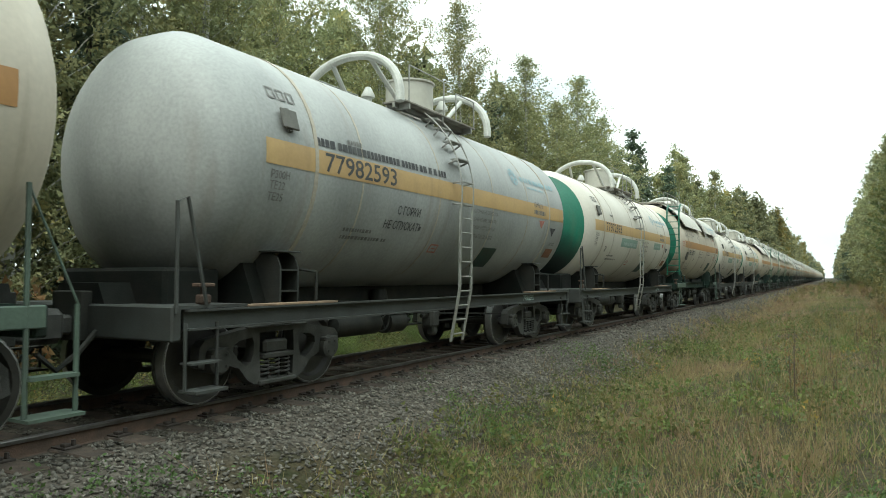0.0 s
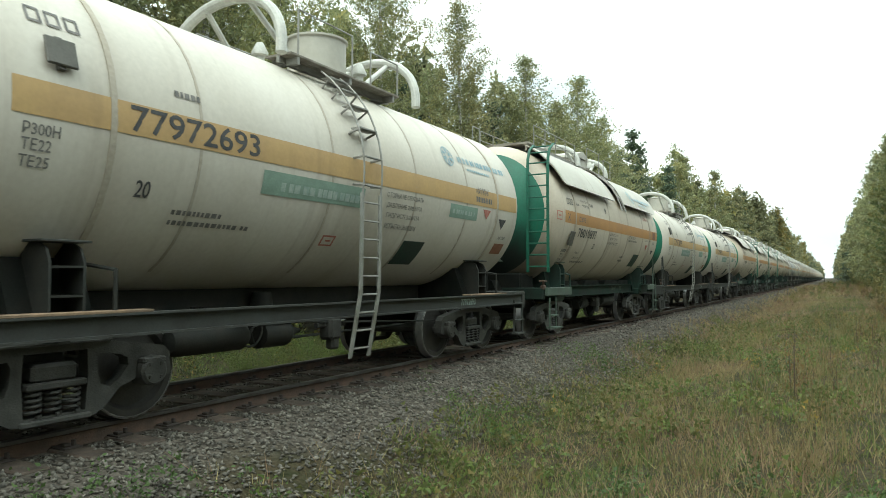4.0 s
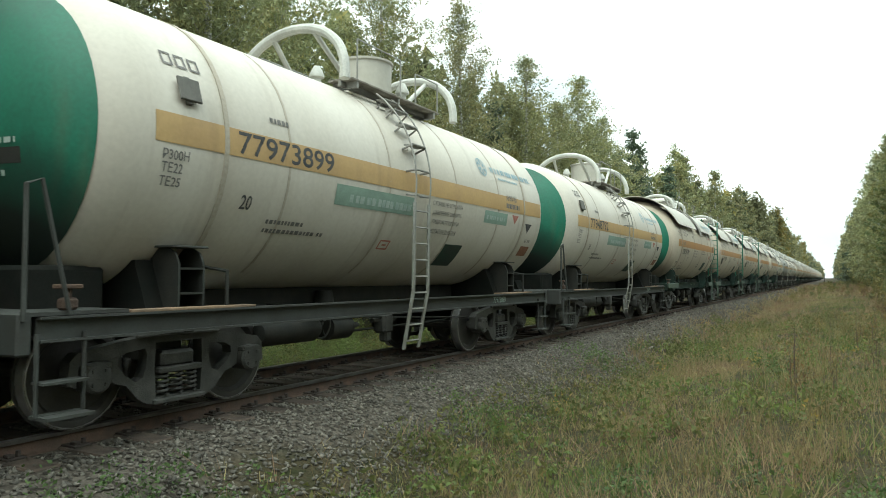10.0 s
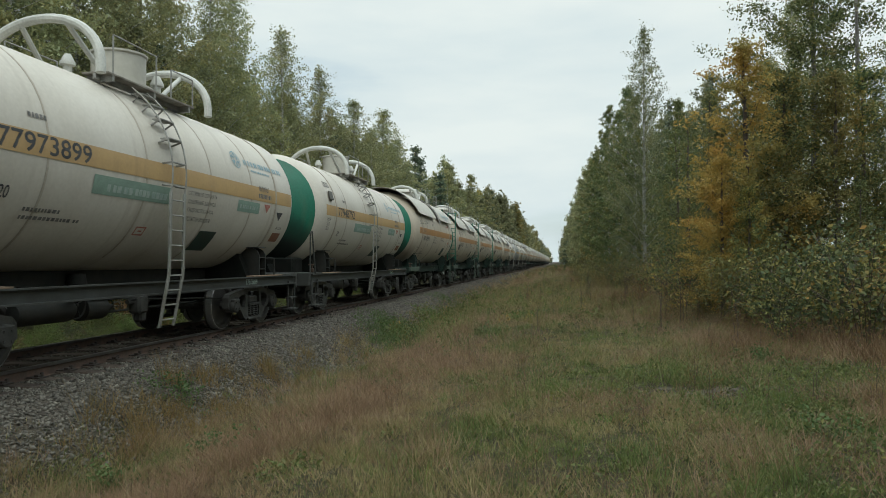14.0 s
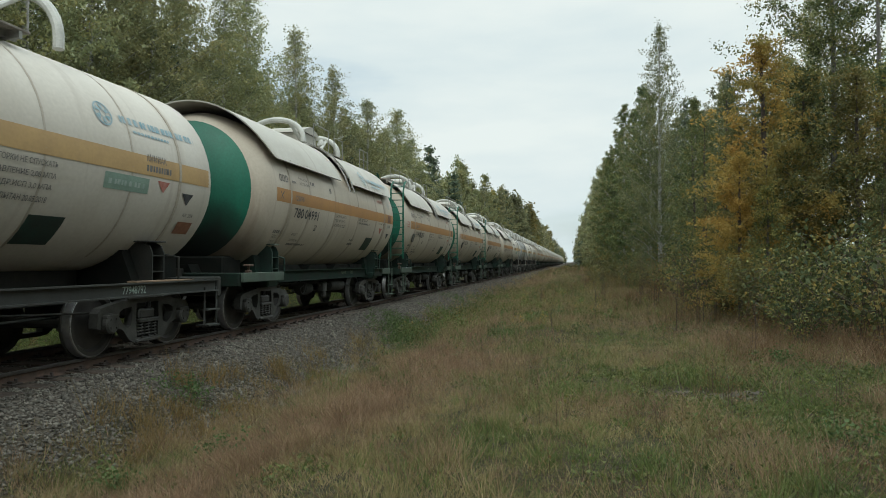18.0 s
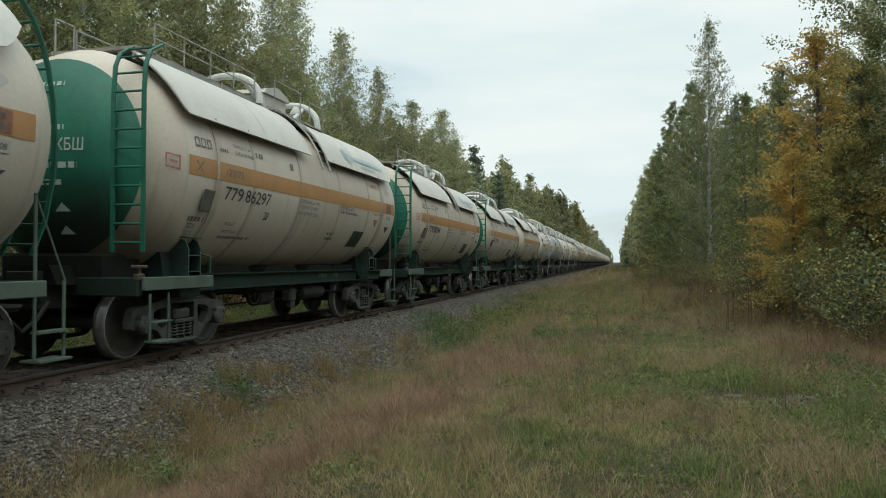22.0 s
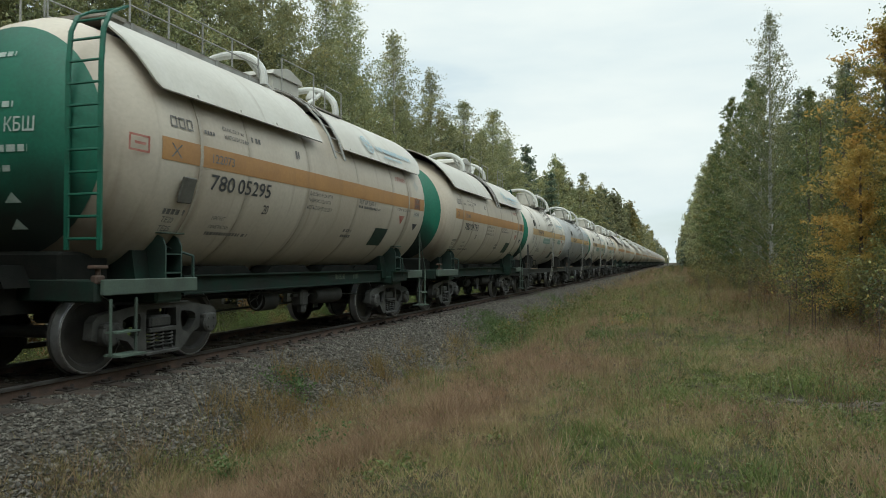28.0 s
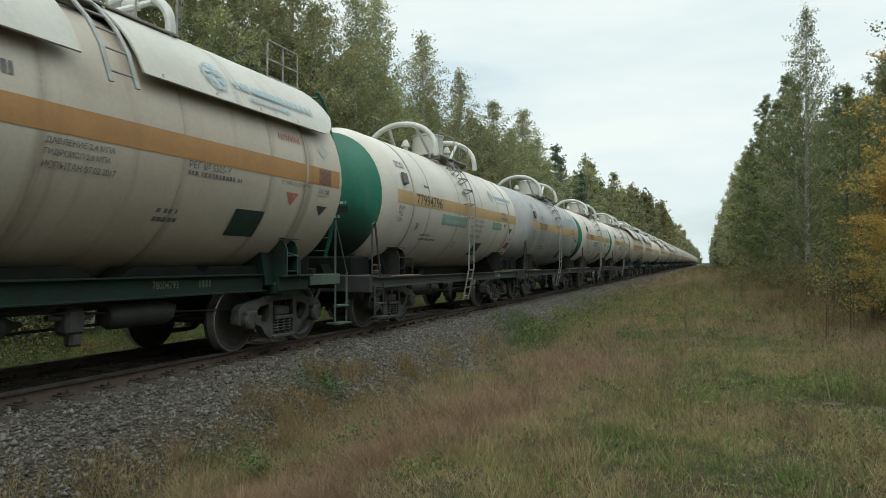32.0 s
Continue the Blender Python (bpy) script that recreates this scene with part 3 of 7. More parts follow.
def bars(bm, r, zc, y, z, widths, h=0.05, gap=0.09, out=0.007, piece=(0.05, 0.1)):
    """Lines of writing too small to read: broken bars."""
    for i, w in enumerate(widths):
        rng, u = random.Random(int(w * 1000) + i), 0.0
        while u < w:
            d = min(w - u, rng.uniform(*piece))
            skin(bm, r, zc, y + u, y + u + d, z - i * gap, z - i * gap + h, out, 1)
            u += d + (0.02 if rng.random() < 0.8 else 0.06)


def dish(r, y_end, sign, steps=9, r0=0.0, r1=1.0):
    out = []
    for i in range(steps + 1):
        q = r1 + (r0 - r1) * i / steps
        out.append((y_end + sign * 0.46 * r * math.sqrt(max(0, 1 - q * q)), max(r * q, 0.002)))
    return out


def tank_shell(bm, r, zc, half, mid):
    prof = dish(r, half, 1, 10)[::-1] + [(half * k / 6, r) for k in range(5, -6, -1)] + dish(r, -half, -1, 10)
    spun(bm, prof, 48, "y")
    bmesh.ops.translate(bm, verts=bm.verts, vec=(0, mid, zc))


def end_cap(bm, r, zc, half):
    prof = [(y - 0.006, q + 0.004) for y, q in dish(r, -half, -1, 9, 0, 0.9 if r < 1.55 else 0.85)]
    spun(bm, prof, 48, "y", cap=False)
    bmesh.ops.translate(bm, verts=bm.verts, vec=(0, 0, zc))


def band(bm, r, zc, y, w, t=0.012, a0=-2.4, a1=2.4, steps=30):
    """A flat strap round the tank, open below."""
    rows = []
    for i in range(steps + 1):
        a = a0 + (a1 - a0) * i / steps
        rows.append([bm.verts.new(((r + d) * math.sin(a), y + e, zc + (r + d) * math.cos(a))) for d, e in ((0, -w / 2), (t, -w / 2), (t, w / 2), (0, w / 2))])
    for a, b in zip(rows, rows[1:]):
        for k in range(4):
            bm.faces.new((a[k], a[(k + 1) % 4], b[(k + 1) % 4], b[k]))
    bm.faces.new(rows[0])
    bm.faces.new(rows[-1][::-1])


def shade_sheet(bm, r, zc, y0, y1, drop, flare0, flare1, cut=0.62, rest=0.42, back=0.0):
    """A bent sunshade sheet over the tank's top; its ends are cut back in a curve where flare is set, its crown by back."""
    n, m = 18, 36
    lay = []
    for i in range(m + 1):
        u = i / m
        y = y0 + (y1 - y0) * (u if not flare0 else u ** 1.5)
        k = 1.0
        if flare0 and y < y0 + cut:
            k = rest + (1 - rest) * math.sin((y - y0) / cut * math.pi / 2)
        if flare1 and y > y1 - 0.5:
            k = min(k, 0.8 + 0.2 * math.sin((y1 - y) / 0.5 * math.pi / 2))
        lay.append([[bm.verts.new(((r + d) * math.sin(a), y1 - (y1 - y) * (1 - back * max(0, 1 - (a / 0.6) ** 2) / (y1 - y0)), zc + (r + d) * math.cos(a))) for d in (0, 0.025)] for a in [drop * k * (2 * j / n - 1) for j in range(n + 1)]])
    for i in range(m):
        for j in range(n):
            for d, o in ((0, 1), (1, 0)):
                q = (lay[i][j][d], lay[i][j + 1][d], lay[i + 1][j + 1][d], lay[i + 1][j][d])
                bm.faces.new(q)
        for j in (0, n):
            bm.faces.new((lay[i][j][0], lay[i][j][1], lay[i + 1][j][1], lay[i + 1][j][0]))
    for i in (0, m):
        for j in range(n):
            bm.faces.new((lay[i][j][0], lay[i][j][1], lay[i][j + 1][1], lay[i][j + 1][0]))


def wheel_mesh(bm):
    prof = [(-0.03, 0.1), (0.01, 0.2), (0.0, 0.36), (-0.055, 0.40), (-0.06, 0.475), (0.062, 0.482), (0.068, 0.502), (0.095, 0.502), (0.1, 0.43), (0.04, 0.37), (0.08, 0.1)]
    spun(bm, [(-a, r) for a, r in prof], 26, "x")


def tread_mesh(bm):
    spun(bm, [(0.058, 0.4765), (0.058, 0.4785), (-0.06, 0.4845), (-0.06, 0.4825)], 30, "x", cap=False)
    spun(bm, [(0.0625, 0.459), (0.0615, 0.467), (0.05, 0.481)], 30, "x", cap=False)


def side_frame(bm):
    """The cast side frame of a three-piece bogie: one arched casting with two rounded windows and the spring opening."""
    half = [(0, 0.815), (0.3, 0.81), (0.6, 0.775), (0.88, 0.735), (1.08, 0.7), (1.15, 0.63), (1.17, 0.43), (1.09, 0.40), (1.065, 0.585), (0.79, 0.585), (0.77, 0.42), (0.69, 0.385),
            (0.6, 0.36), (0.47, 0.215), (0.36, 0.155), (0.2, 0.14), (0, 0.14)]
    outer = half + [(-y, z) for y, z in half[-2:0:-1]]
    window = [(0.4, 0.685), (0.6, 0.66), (0.68, 0.62), (0.69, 0.55), (0.61, 0.45), (0.5, 0.38), (0.42, 0.41), (0.385, 0.5), (0.375, 0.63)]
    spring = [(-0.28, 0.73), (0.28, 0.73), (0.29, 0.5), (0.27, 0.21), (-0.27, 0.21), (-0.29, 0.5)]
    loops = []
    for ring in (outer, window, [(-y, z) for y, z in window], spring):
        vs = [bm.verts.new((0.07, y, z)) for y, z in ring]
        loops.append([bm.edges.new((vs[k], vs[(k + 1) % len(vs)])) for k in range(len(vs))])
    made = bmesh.ops.triangle_fill(bm, use_beauty=True, use_dissolve=False, edges=[e for lp in loops for e in lp])
    faces = [f for f in made["geom"] if isinstance(f, bmesh.types.BMFace)]
    out = bmesh.ops.extrude_face_region(bm, geom=faces)
    bmesh.ops.translate(bm, verts=[v for v in out["geom"] if isinstance(v, bmesh.types.BMVert)], vec=(-0.13, 0, 0))
    bmesh.ops.recalc_face_normals(bm, faces=bm.faces)
    # raised rims along the top chord and the bottom
    box(bm, (0.075, 0, 0.80), (0.05, 1.0, 0.03), bevel=0.008)
    box(bm, (0.075, 0, 0.165), (0.06, 0.62, 0.05), bevel=0.012)


def axle_box(bm):
    spun(bm, [(-0.16, 0.14), (0.06, 0.145), (0.085, 0.12), (0.09, 0.05)], 16, "x")
    box(bm, (-0.02, 0, 0.1), (0.2, 0.26, 0.06), bevel=0.015)
    for k in range(4):
        a = k * math.tau / 4 + 0.78
        box(bm, (0.09, 0.085 * math.cos(a), 0.085 * math.sin(a)), (0.02, 0.03, 0.03))


def coil_spring(bm):
    pts = [(0.062 * math.cos(a), 0.062 * math.sin(a), 0.21 * a / (math.tau * 4.6)) for a in [i * math.tau / 10 for i in range(47)]]
    tube(bm, pts, 0.016, 5)


def brake_shoe(bm):
    box(bm, (0, 0, 0), (0.09, 0.06, 0.32), pose(0, 0, 0, 12), 0.02)
    box(bm, (0, 0.06, 0.05), (0.05, 0.1, 0.5), pose(0, 0, 0, -10), 0.01)


def saddle(bm, r, zc, deep, wide):
    """A cradle under one side of the tank: its face follows the girth, on a solid block over the frame."""
    rows = [(r * math.sin(a), zc - r * math.cos(a)) for a in [math.radians(6 + k * 4.6) for k in range(8)]]
    ring = [(0.15, 1.06)] + rows + [(rows[-1][0] + 0.05, rows[-1][1]), (rows[-1][0] + 0.05, rows[-1][1] - 0.05), (wide, 1.12), (wide, 1.06)]
    a = [bm.verts.new((u, -deep, z)) for u, z in ring]
    c = [bm.verts.new((u, deep, z)) for u, z in ring]
    bm.faces.new(a)
    bm.faces.new(c[::-1])
    for k in range(len(a)):
        m = (k + 1) % len(a)
        bm.faces.new((a[k], c[k], c[m], a[m]))


def saddle_rib(bm, top, wide):
    """An upright bracket plate with a rounded head outside the cradle."""
    pts = [(wide - 0.3, 1.08), (wide + 0.1, 1.08), (wide + 0.1, top - 0.16), (wide + 0.05, top - 0.05), (wide - 0.05, top), (wide - 0.3, top)]
    a = [bm.verts.new((x, -0.012, z)) for x, z in pts]
    c = [bm.verts.new((x, 0.012, z)) for x, z in pts]
    bm.faces.new(a)
    bm.faces.new(c[::-1])
    for k in range(len(a)):
        m = (k + 1) % len(a)
        bm.faces.new((a[k], c[k], c[m], a[m]))


def ladder_rail(bm, line):
    """One flat rail bent along a line of (x, z) points."""
    rows = []
    for k, (x, z) in enumerate(line):
        (xa, za), (xb, zb) = line[max(0, k - 1)], line[min(len(line) - 1, k + 1)]
        n = Vector((za - zb, 0, xb - xa)).normalized() * 0.012
        c = Vector((x, 0, z))
        rows.append([bm.verts.new(c + n * p + Vector((0, q, 0))) for p, q in ((1, -0.03), (1, 0.03), (-1, 0.03), (-1, -0.03))])
    for a, c in zip(rows, rows[1:]):
        for k in range(4):
            bm.faces.new((a[k], a[(k + 1) % 4], c[(k + 1) % 4], c[k]))
    bm.faces.new(rows[0])
    bm.faces.new(rows[-1][::-1])


def along(line, share):
    lens = [math.dist(a, c) for a, c in zip(line, line[1:])]
    d = sum(lens) * share
    for (a, c), ln in zip(zip(line, line[1:]), lens):
        if d <= ln:
            return a[0] + (c[0] - a[0]) * d / ln, a[1] + (c[1] - a[1]) * d / ln
        d -= ln
    return line[-1]


def railing(bm, x, y0, y1, z0, h, posts, rails=2, r=0.014):
    for i in range(posts):
        y = y0 + (y1 - y0) * i / (posts - 1)
        tube(bm, [(x, y, z0), (x, y, z0 + h)], r, 5)
    for k in range(rails):
        z = z0 + h * (k + 1) / rails
        tube(bm, [(x, y0, z), (x, y1, z)], r * 0.85, 5)


def logo(bm, r, zc, y, z, size, out=0.008):
    """A round swirl badge: two rings and three blades, drawn as plain shapes."""
    for q0, q1 in ((0.86, 1.0), (0.3, 0.38)):
        for i in range(24):
            a, b = i * math.tau / 24, (i + 1) * math.tau / 24
            bm.faces.new([bm.verts.new(wrap(r, zc, y + size * q * math.cos(w), z + size * q * math.sin(w), out)) for q, w in ((q0, a), (q1, a), (q1, b), (q0, b))])
    for k in range(6):
        a = k * math.tau / 6
        bm.faces.new([bm.verts.new(wrap(r, zc, y + size * q * math.cos(a + w), z + size * q * math.sin(a + w), out)) for q, w in ((0.3, 0), (0.8, 0.25), (0.8, 0.85), (0.3, 0.5))])


def markings(kind, number, r, zc, serial, lad):
    """Stencilled writing and signs on the near side, as groups of paint: black, worn, red, blue, signs."""
    shade_r = r + 0.16

    def black(bm):
        if kind == "B":
            lettering(bm, number, 0.235, r, zc, -3.44, 2.7, width=1.57)
        else:
            lettering(bm, number[:3], 0.215, r, zc, -3.46, 2.385, width=0.54)
            lettering(bm, number[3:], 0.215, r, zc, -2.84, 2.39, width=0.85)

    def load(bm):
        if serial == 1:
            lettering(bm, "С ГОРКИ", 0.13, r, zc, -1.75, 2.32, squeeze=0.85)
            lettering(bm, "НЕ СПУСКАТЬ", 0.13, r, zc, -2.0, 2.1, squeeze=0.85)
            bars(bm, r, zc, -3.6, 3.0, (3.2,), 0.1, 0.2)
        elif kind == "B":
            lettering(bm, "20", 0.16, r, zc, -3.31, 2.13, squeeze=0.75)
        else:
            lettering(bm, "20", 0.15, r, zc, -2.09, 2.135, squeeze=0.75)

    def panel(bm):
        skin(bm, r, zc, *((2.27, 2.93, 1.7, 2.13) if kind == "A" else (1.36, 1.97, 1.49, 1.94)), 0.008, 4)

    def arrow(bm):
        bm.faces.new([bm.verts.new(wrap(r, zc, *p, 0.008)) for p in (((4.25, 2.33), (4.58, 2.33), (4.42, 2.16)) if kind == "A" else ((4.29, 2.5), (4.62, 2.5), (4.47, 2.31)))])

    def mark(bm, y, z, size):
        """Three hollow stencil shapes in a row, the owner's mark."""
        for k in range(3):
            a, b = y + k * size * 1.05, y + k * size * 1.05 + size * 0.8
            for q in ((a, b, z, z + size * 0.15), (a, b, z + size * 0.85, z + size), (a, a + size * 0.15, z, z + size), (b - size * 0.15, b, z, z + size)):
                skin(bm, r, zc, *q, 0.007, 1)

    def worn(bm):
        if kind == "B":
            lettering(bm, "Р300Н", 0.095, r, zc, -4.36, 2.52, width=0.3)
            lettering(bm, "ТЕ22", 0.095, r, zc, -4.36, 2.4, width=0.24)
            lettering(bm, "ТЕ25", 0.095, r, zc, -4.36, 2.27, width=0.24)
            mark(bm, -4.27, 3.46, 0.155)
            bars(bm, r, zc, -2.85, 2.0, (0.62, 1.05), 0.05, 0.11, piece=(0.03, 0.07))
            bars(bm, r, zc, -2.95, 3.12, (0.3,), 0.06, 0.1, piece=(0.03, 0.06))
            lettering(bm, "С ГОРКИ НЕ СПУСКАТЬ", 0.07, r, zc, 0.59, 2.54, width=0.98)
            lettering(bm, "ДАВЛЕНИЕ 2,08 МПА", 0.08, r, zc, 0.62, 2.39, width=0.95)
            lettering(bm, "ГИДР.ИСП 3,0 МПА", 0.08, r, zc, 0.66, 2.25, width=0.88)
            lettering(bm, "ИСПЫТАН 20.05.2018", 0.08, r, zc, 0.7, 2.1, width=0.82)
            lettering(bm, "АММИАК", 0.11, r, zc, 3.32, 2.87, width=0.5)
            bars(bm, r, zc, 3.32, 2.73, (0.62,), 0.09, 0.1, piece=(0.04, 0.08))
            lettering(bm, "АК 208", 0.07, r, zc, 4.46, 2.12, width=0.3)
        else:
            mark(bm, -4.27, 3.1, 0.145)
            lettering(bm, "ЁМК.52,7 м", 0.075, r, zc, -3.2, 3.23, width=0.5)
            lettering(bm, "НАПОЛН.79,8м", 0.075, r, zc, -3.18, 3.11, width=0.58)
            bars(bm, r, zc, -3.62, 3.12, (0.22,), 0.05, 0.1, piece=(0.03, 0.05))
            bars(bm, r, zc, -2.52, 3.18, (0.26,), 0.08, 0.1, piece=(0.04, 0.07))
            lettering(bm, "122070" if serial == 6 else "122073" if serial % 2 else "122068", 0.12, r, zc, -3.47, 2.75, width=0.49)
            bars(bm, r, zc, -4.2, 1.99, (0.4,), 0.075, 0.17, piece=(0.04, 0.07))
            lettering(bm, "ТЕ20", 0.085, r, zc, -4.16, 1.87, width=0.22)
            lettering(bm, "ТЕ25", 0.085, r, zc, -4.14, 1.74, width=0.22)
            lettering(bm, "ПРОБЕГ", 0.06, r, zc, -3.2, 1.97, width=0.3)
            lettering(bm, "ПРИПИСАН", 0.06, r, zc, -3.18, 1.83, width=0.45)
            bars(bm, r, zc, -3.18, 1.72, (1.02,), 0.055, 0.12, piece=(0.03, 0.07))
            lettering(bm, "ДАВЛЕНИЕ 2,4 МПА", 0.075, r, zc, -0.8, 2.55, width=0.84)
            lettering(bm, "ГИДРОИСП 2,8 МПА", 0.075, r, zc, -0.8, 2.44, width=0.8)
            lettering(bm, "ИСПЫТАН 07.02.2017", 0.075, r, zc, -0.8, 2.32, width=0.9)
            lettering(bm, "РЕГ № 5505-У", 0.09, r, zc, 1.18, 2.57, width=0.8)
            bars(bm, r, zc, 1.18, 2.49, (1.05,), 0.05, 0.12, piece=(0.03, 0.06))
            bars(bm, r, zc, -1.25, 3.12, (0.12,), 0.13, 0.12, piece=(0.05, 0.06))
            bars(bm, r, zc, 0.85, 1.97, (0.35, 0.4), 0.06, 0.12, piece=(0.04, 0.07))
            lettering(bm, "С ГОРКИ НЕ СПУСКАТЬ", 0.055, r, zc, 3.16, 2.58, width=0.8)
            lettering(bm, "АК 208", 0.07, r, zc, 4.24, 2.53, width=0.3)
            lettering(bm, "268", 0.085, r, zc, 4.29, 2.83, 0.012, width=0.2)
            lettering(bm, "1005", 0.085, r, zc, 4.26, 2.71, 0.012, width=0.26)

    def red(bm):
        if kind == "A":
            lettering(bm, "АММИАК", 0.11, r, zc, 3.1, 3.24, width=0.62)
        bm.faces.new([bm.verts.new(wrap(r, zc, *p, 0.008)) for p in (((3.32, 2.47), (3.66, 2.47), (3.5, 2.27)) if kind == "A" else ((3.6, 2.62), (3.92, 2.62), (3.77, 2.45)))])
        if kind == "B" or lad:
            q, z, w, h = (-5.0, 2.7, 0.34, 0.2) if kind == "A" else (-0.5, 1.76, 0.26, 0.16)
            for a in ((q, q + w, z, z + 0.025), (q, q + w, z + h - 0.025, z + h), (q, q + 0.03, z, z + h), (q + w - 0.03, q + w, z, z + h)):
                skin(bm, r, zc, *a, 0.007, 1)
            skin(bm, r, zc, q + 0.09, q + w - 0.07, z + h * 0.42, z + h * 0.58, 0.007, 1)

    def blue(bm):
        if kind == "B":
            logo(bm, r, zc, 2.52, 3.42, 0.18)
            bars(bm, r, zc, 2.86, 3.36, (1.9,), 0.11, 0.1, piece=(0.05, 0.1))
            bars(bm, r, zc, 3.1, 3.24, (0.9,), 0.04, 0.1, piece=(0.04, 0.08))
        else:
            logo(bm, shade_r + 0.025, zc, 1.75, 3.9, 0.22)
            bars(bm, shade_r + 0.025, zc, 2.15, 3.82, (2.0,), 0.12, 0.1, piece=(0.05, 0.1))
            bars(bm, shade_r + 0.025, zc, 2.4, 3.68, (1.0,), 0.05, 0.1, piece=(0.05, 0.09))

    def signs(bm):
        if kind == "B":
            skin(bm, r, zc, -1.79, 0.08, 2.33, 2.59, 0.006, 3)
            skin(bm, r, zc, 2.42, 3.4, 2.4, 2.62, 0.006, 3)

    def sign_text(bm):
        if kind == "B":
            bars(bm, r, zc, -1.5, 2.385, (1.5,), 0.1, 0.1, 0.011, (0.06, 0.1))
            bars(bm, r, zc, 2.5, 2.47, (0.8,), 0.07, 0.1, 0.011, (0.04, 0.08))
        else:
            bm.faces.new([bm.verts.new(wrap(r, zc, *p, 0.008)) for p in ((4.22, 3.24), (4.4, 3.1), (4.58, 3.24), (4.4, 3.38))])
            skin(bm, r, zc, 4.2, 4.58, 2.5, 2.63, 0.006, 1)

    def tag(bm):
        if kind == "A":
            skin(bm, r, zc, 4.2, 4.58, 2.69, 2.93, 0.008, 2)
        else:
            skin(bm, r, zc, 4.42, 4.85, 1.82, 2.04, 0.008, 2)

    def cross(bm):
        if kind == "A":
            for q in (-1, 1):
                bm.faces.new([bm.verts.new(wrap(r, zc, *p, 0.008)) for p in ((-4.2 - q * 0.09, 2.72), (-4.17 - q * 0.09, 2.72), (-4.17 + q * 0.09, 2.89), (-4.2 + q * 0.09, 2.89))])
        else:
            skin(bm, r, zc, -4.3, -4.28, 2.7, 2.72, 0.008, 1)

    def plates(bm):
        if kind == "A" and not lad:
            return skin(bm, r, zc, -3.95, -3.93, 1.6, 1.62, 0.006, 1)
        z, y = (3.2, -4.07) if kind == "B" else (2.34, -3.95)
        n = wrap(r, zc, y, z, 0.05)
        q = math.degrees((z - zc) / r)
        box(bm, (0, 0, 0), (0.03, 0.26, 0.34 if kind == "A" else 0.24), Matrix.Translation(n) @ pose(0, 0, 0, 0, -q, 0), 0.01)
        box(bm, (-0.03, 0, 0), (0.04, 0.06, 0.28), Matrix.Translation(n) @ pose(0, 0, 0, 0, -q, 0))
    return dict(black=black, load=load, panel=panel, arrow=arrow, worn=worn, red=red, blue=blue, signs=signs, sign_text=sign_text, cross=cross, tag=tag, plates=plates)


def end_writing(bm, r, zc, half, kind, marks=True):
    """White writing on the green end."""
    def on_dish(px, pz):
        q = min(0.99, math.hypot(px, pz) / r)
        return Vector((px, -half - 0.46 * r * math.sqrt(1 - q * q) - 0.018, zc + pz))
    def word(w, size, px, pz, squeeze=0.8):
        vs, fs = WORDS[w]
        h = max(0.01, vs[:, 1].max())
        made = [bm.verts.new(on_dish(px + a / h * size * squeeze, pz + b / h * size)) for a, b in vs]
        for f in fs:
            try:
                bm.faces.new([made[i] for i in f])
            except ValueError:
                pass
    def line(px, pz, w, h):
        u, rng = 0.0, random.Random(int(w * 100))
        while u < w:
            d = min(w - u, rng.uniform(0.07, 0.13))
            bm.faces.new([bm.verts.new(on_dish(px + a, pz + b)) for a, b in ((u, 0), (u + d, 0), (u + d, h), (u, h))])
            u += d + 0.03
    if kind == "B":
        word("26 07 22-24", 0.095, 0.12, -0.342, 0.6)
        line(0.3, -0.19, 0.4, 0.05)
        line(0.4, -0.47, 0.16, 0.05)
    else:
        line(-0.9, 0.05, 1.05, 0.17)
        word("КБШ", 0.17, 0.3, 0.05, 0.8)
        line(-0.5, 0.33, 0.9, 0.07)
        line(-0.6, -0.18, 1.2, 0.08)
        line(-0.4, -0.4, 0.8, 0.07)
        line(-0.1, 0.95, 0.4, 0.06)
        for z in (-0.75, -1.05) if marks else ():
            for s in (-1, 1):
                bm.faces.new([bm.verts.new(on_dish(0.35 + a, z + b)) for a, b in ((0, 0), (s * 0.11, 0), (0, 0.12))])


def date_plate(bm, r, zc, half):
    def on_dish(px, pz):
        q = min(0.99, math.hypot(px, pz) / r)
        return Vector((px, -half - 0.46 * r * math.sqrt(1 - q * q) - 0.010, zc + pz))
    for i in range(8):
        a, b = 0.07 + 0.083 * i, 0.07 + 0.083 * (i + 1)
        bm.faces.new([bm.verts.new(on_dish(*p)) for p in ((a, -0.365), (b, -0.365), (b, -0.225), (a, -0.225))])


END_LADDER = [(5.32, 1.55), (5.32, 2.4), (5.32, 3.6), (5.29, 4.0), (5.2, 4.2), (4.95, 4.36)]


def girder_number(bm, number):
    vs, fs = WORDS[number]
    h = max(0.01, vs[:, 1].max())
    made = [bm.verts.new((1.088, 1.15 + px / h * 0.1 * 0.85, 1.075 + py / h * 0.1)) for px, py in vs]
    for f in fs:
        bm.faces.new([made[k] for k in f])
    for a, b in ((2.0, 2.03), (2.06, 2.1), (2.13, 2.17), (2.2, 2.23)):
        bm.faces.new([bm.verts.new((1.088, y, z)) for y, z in ((a, 1.075), (b, 1.075), (b, 1.175), (a, 1.175))])


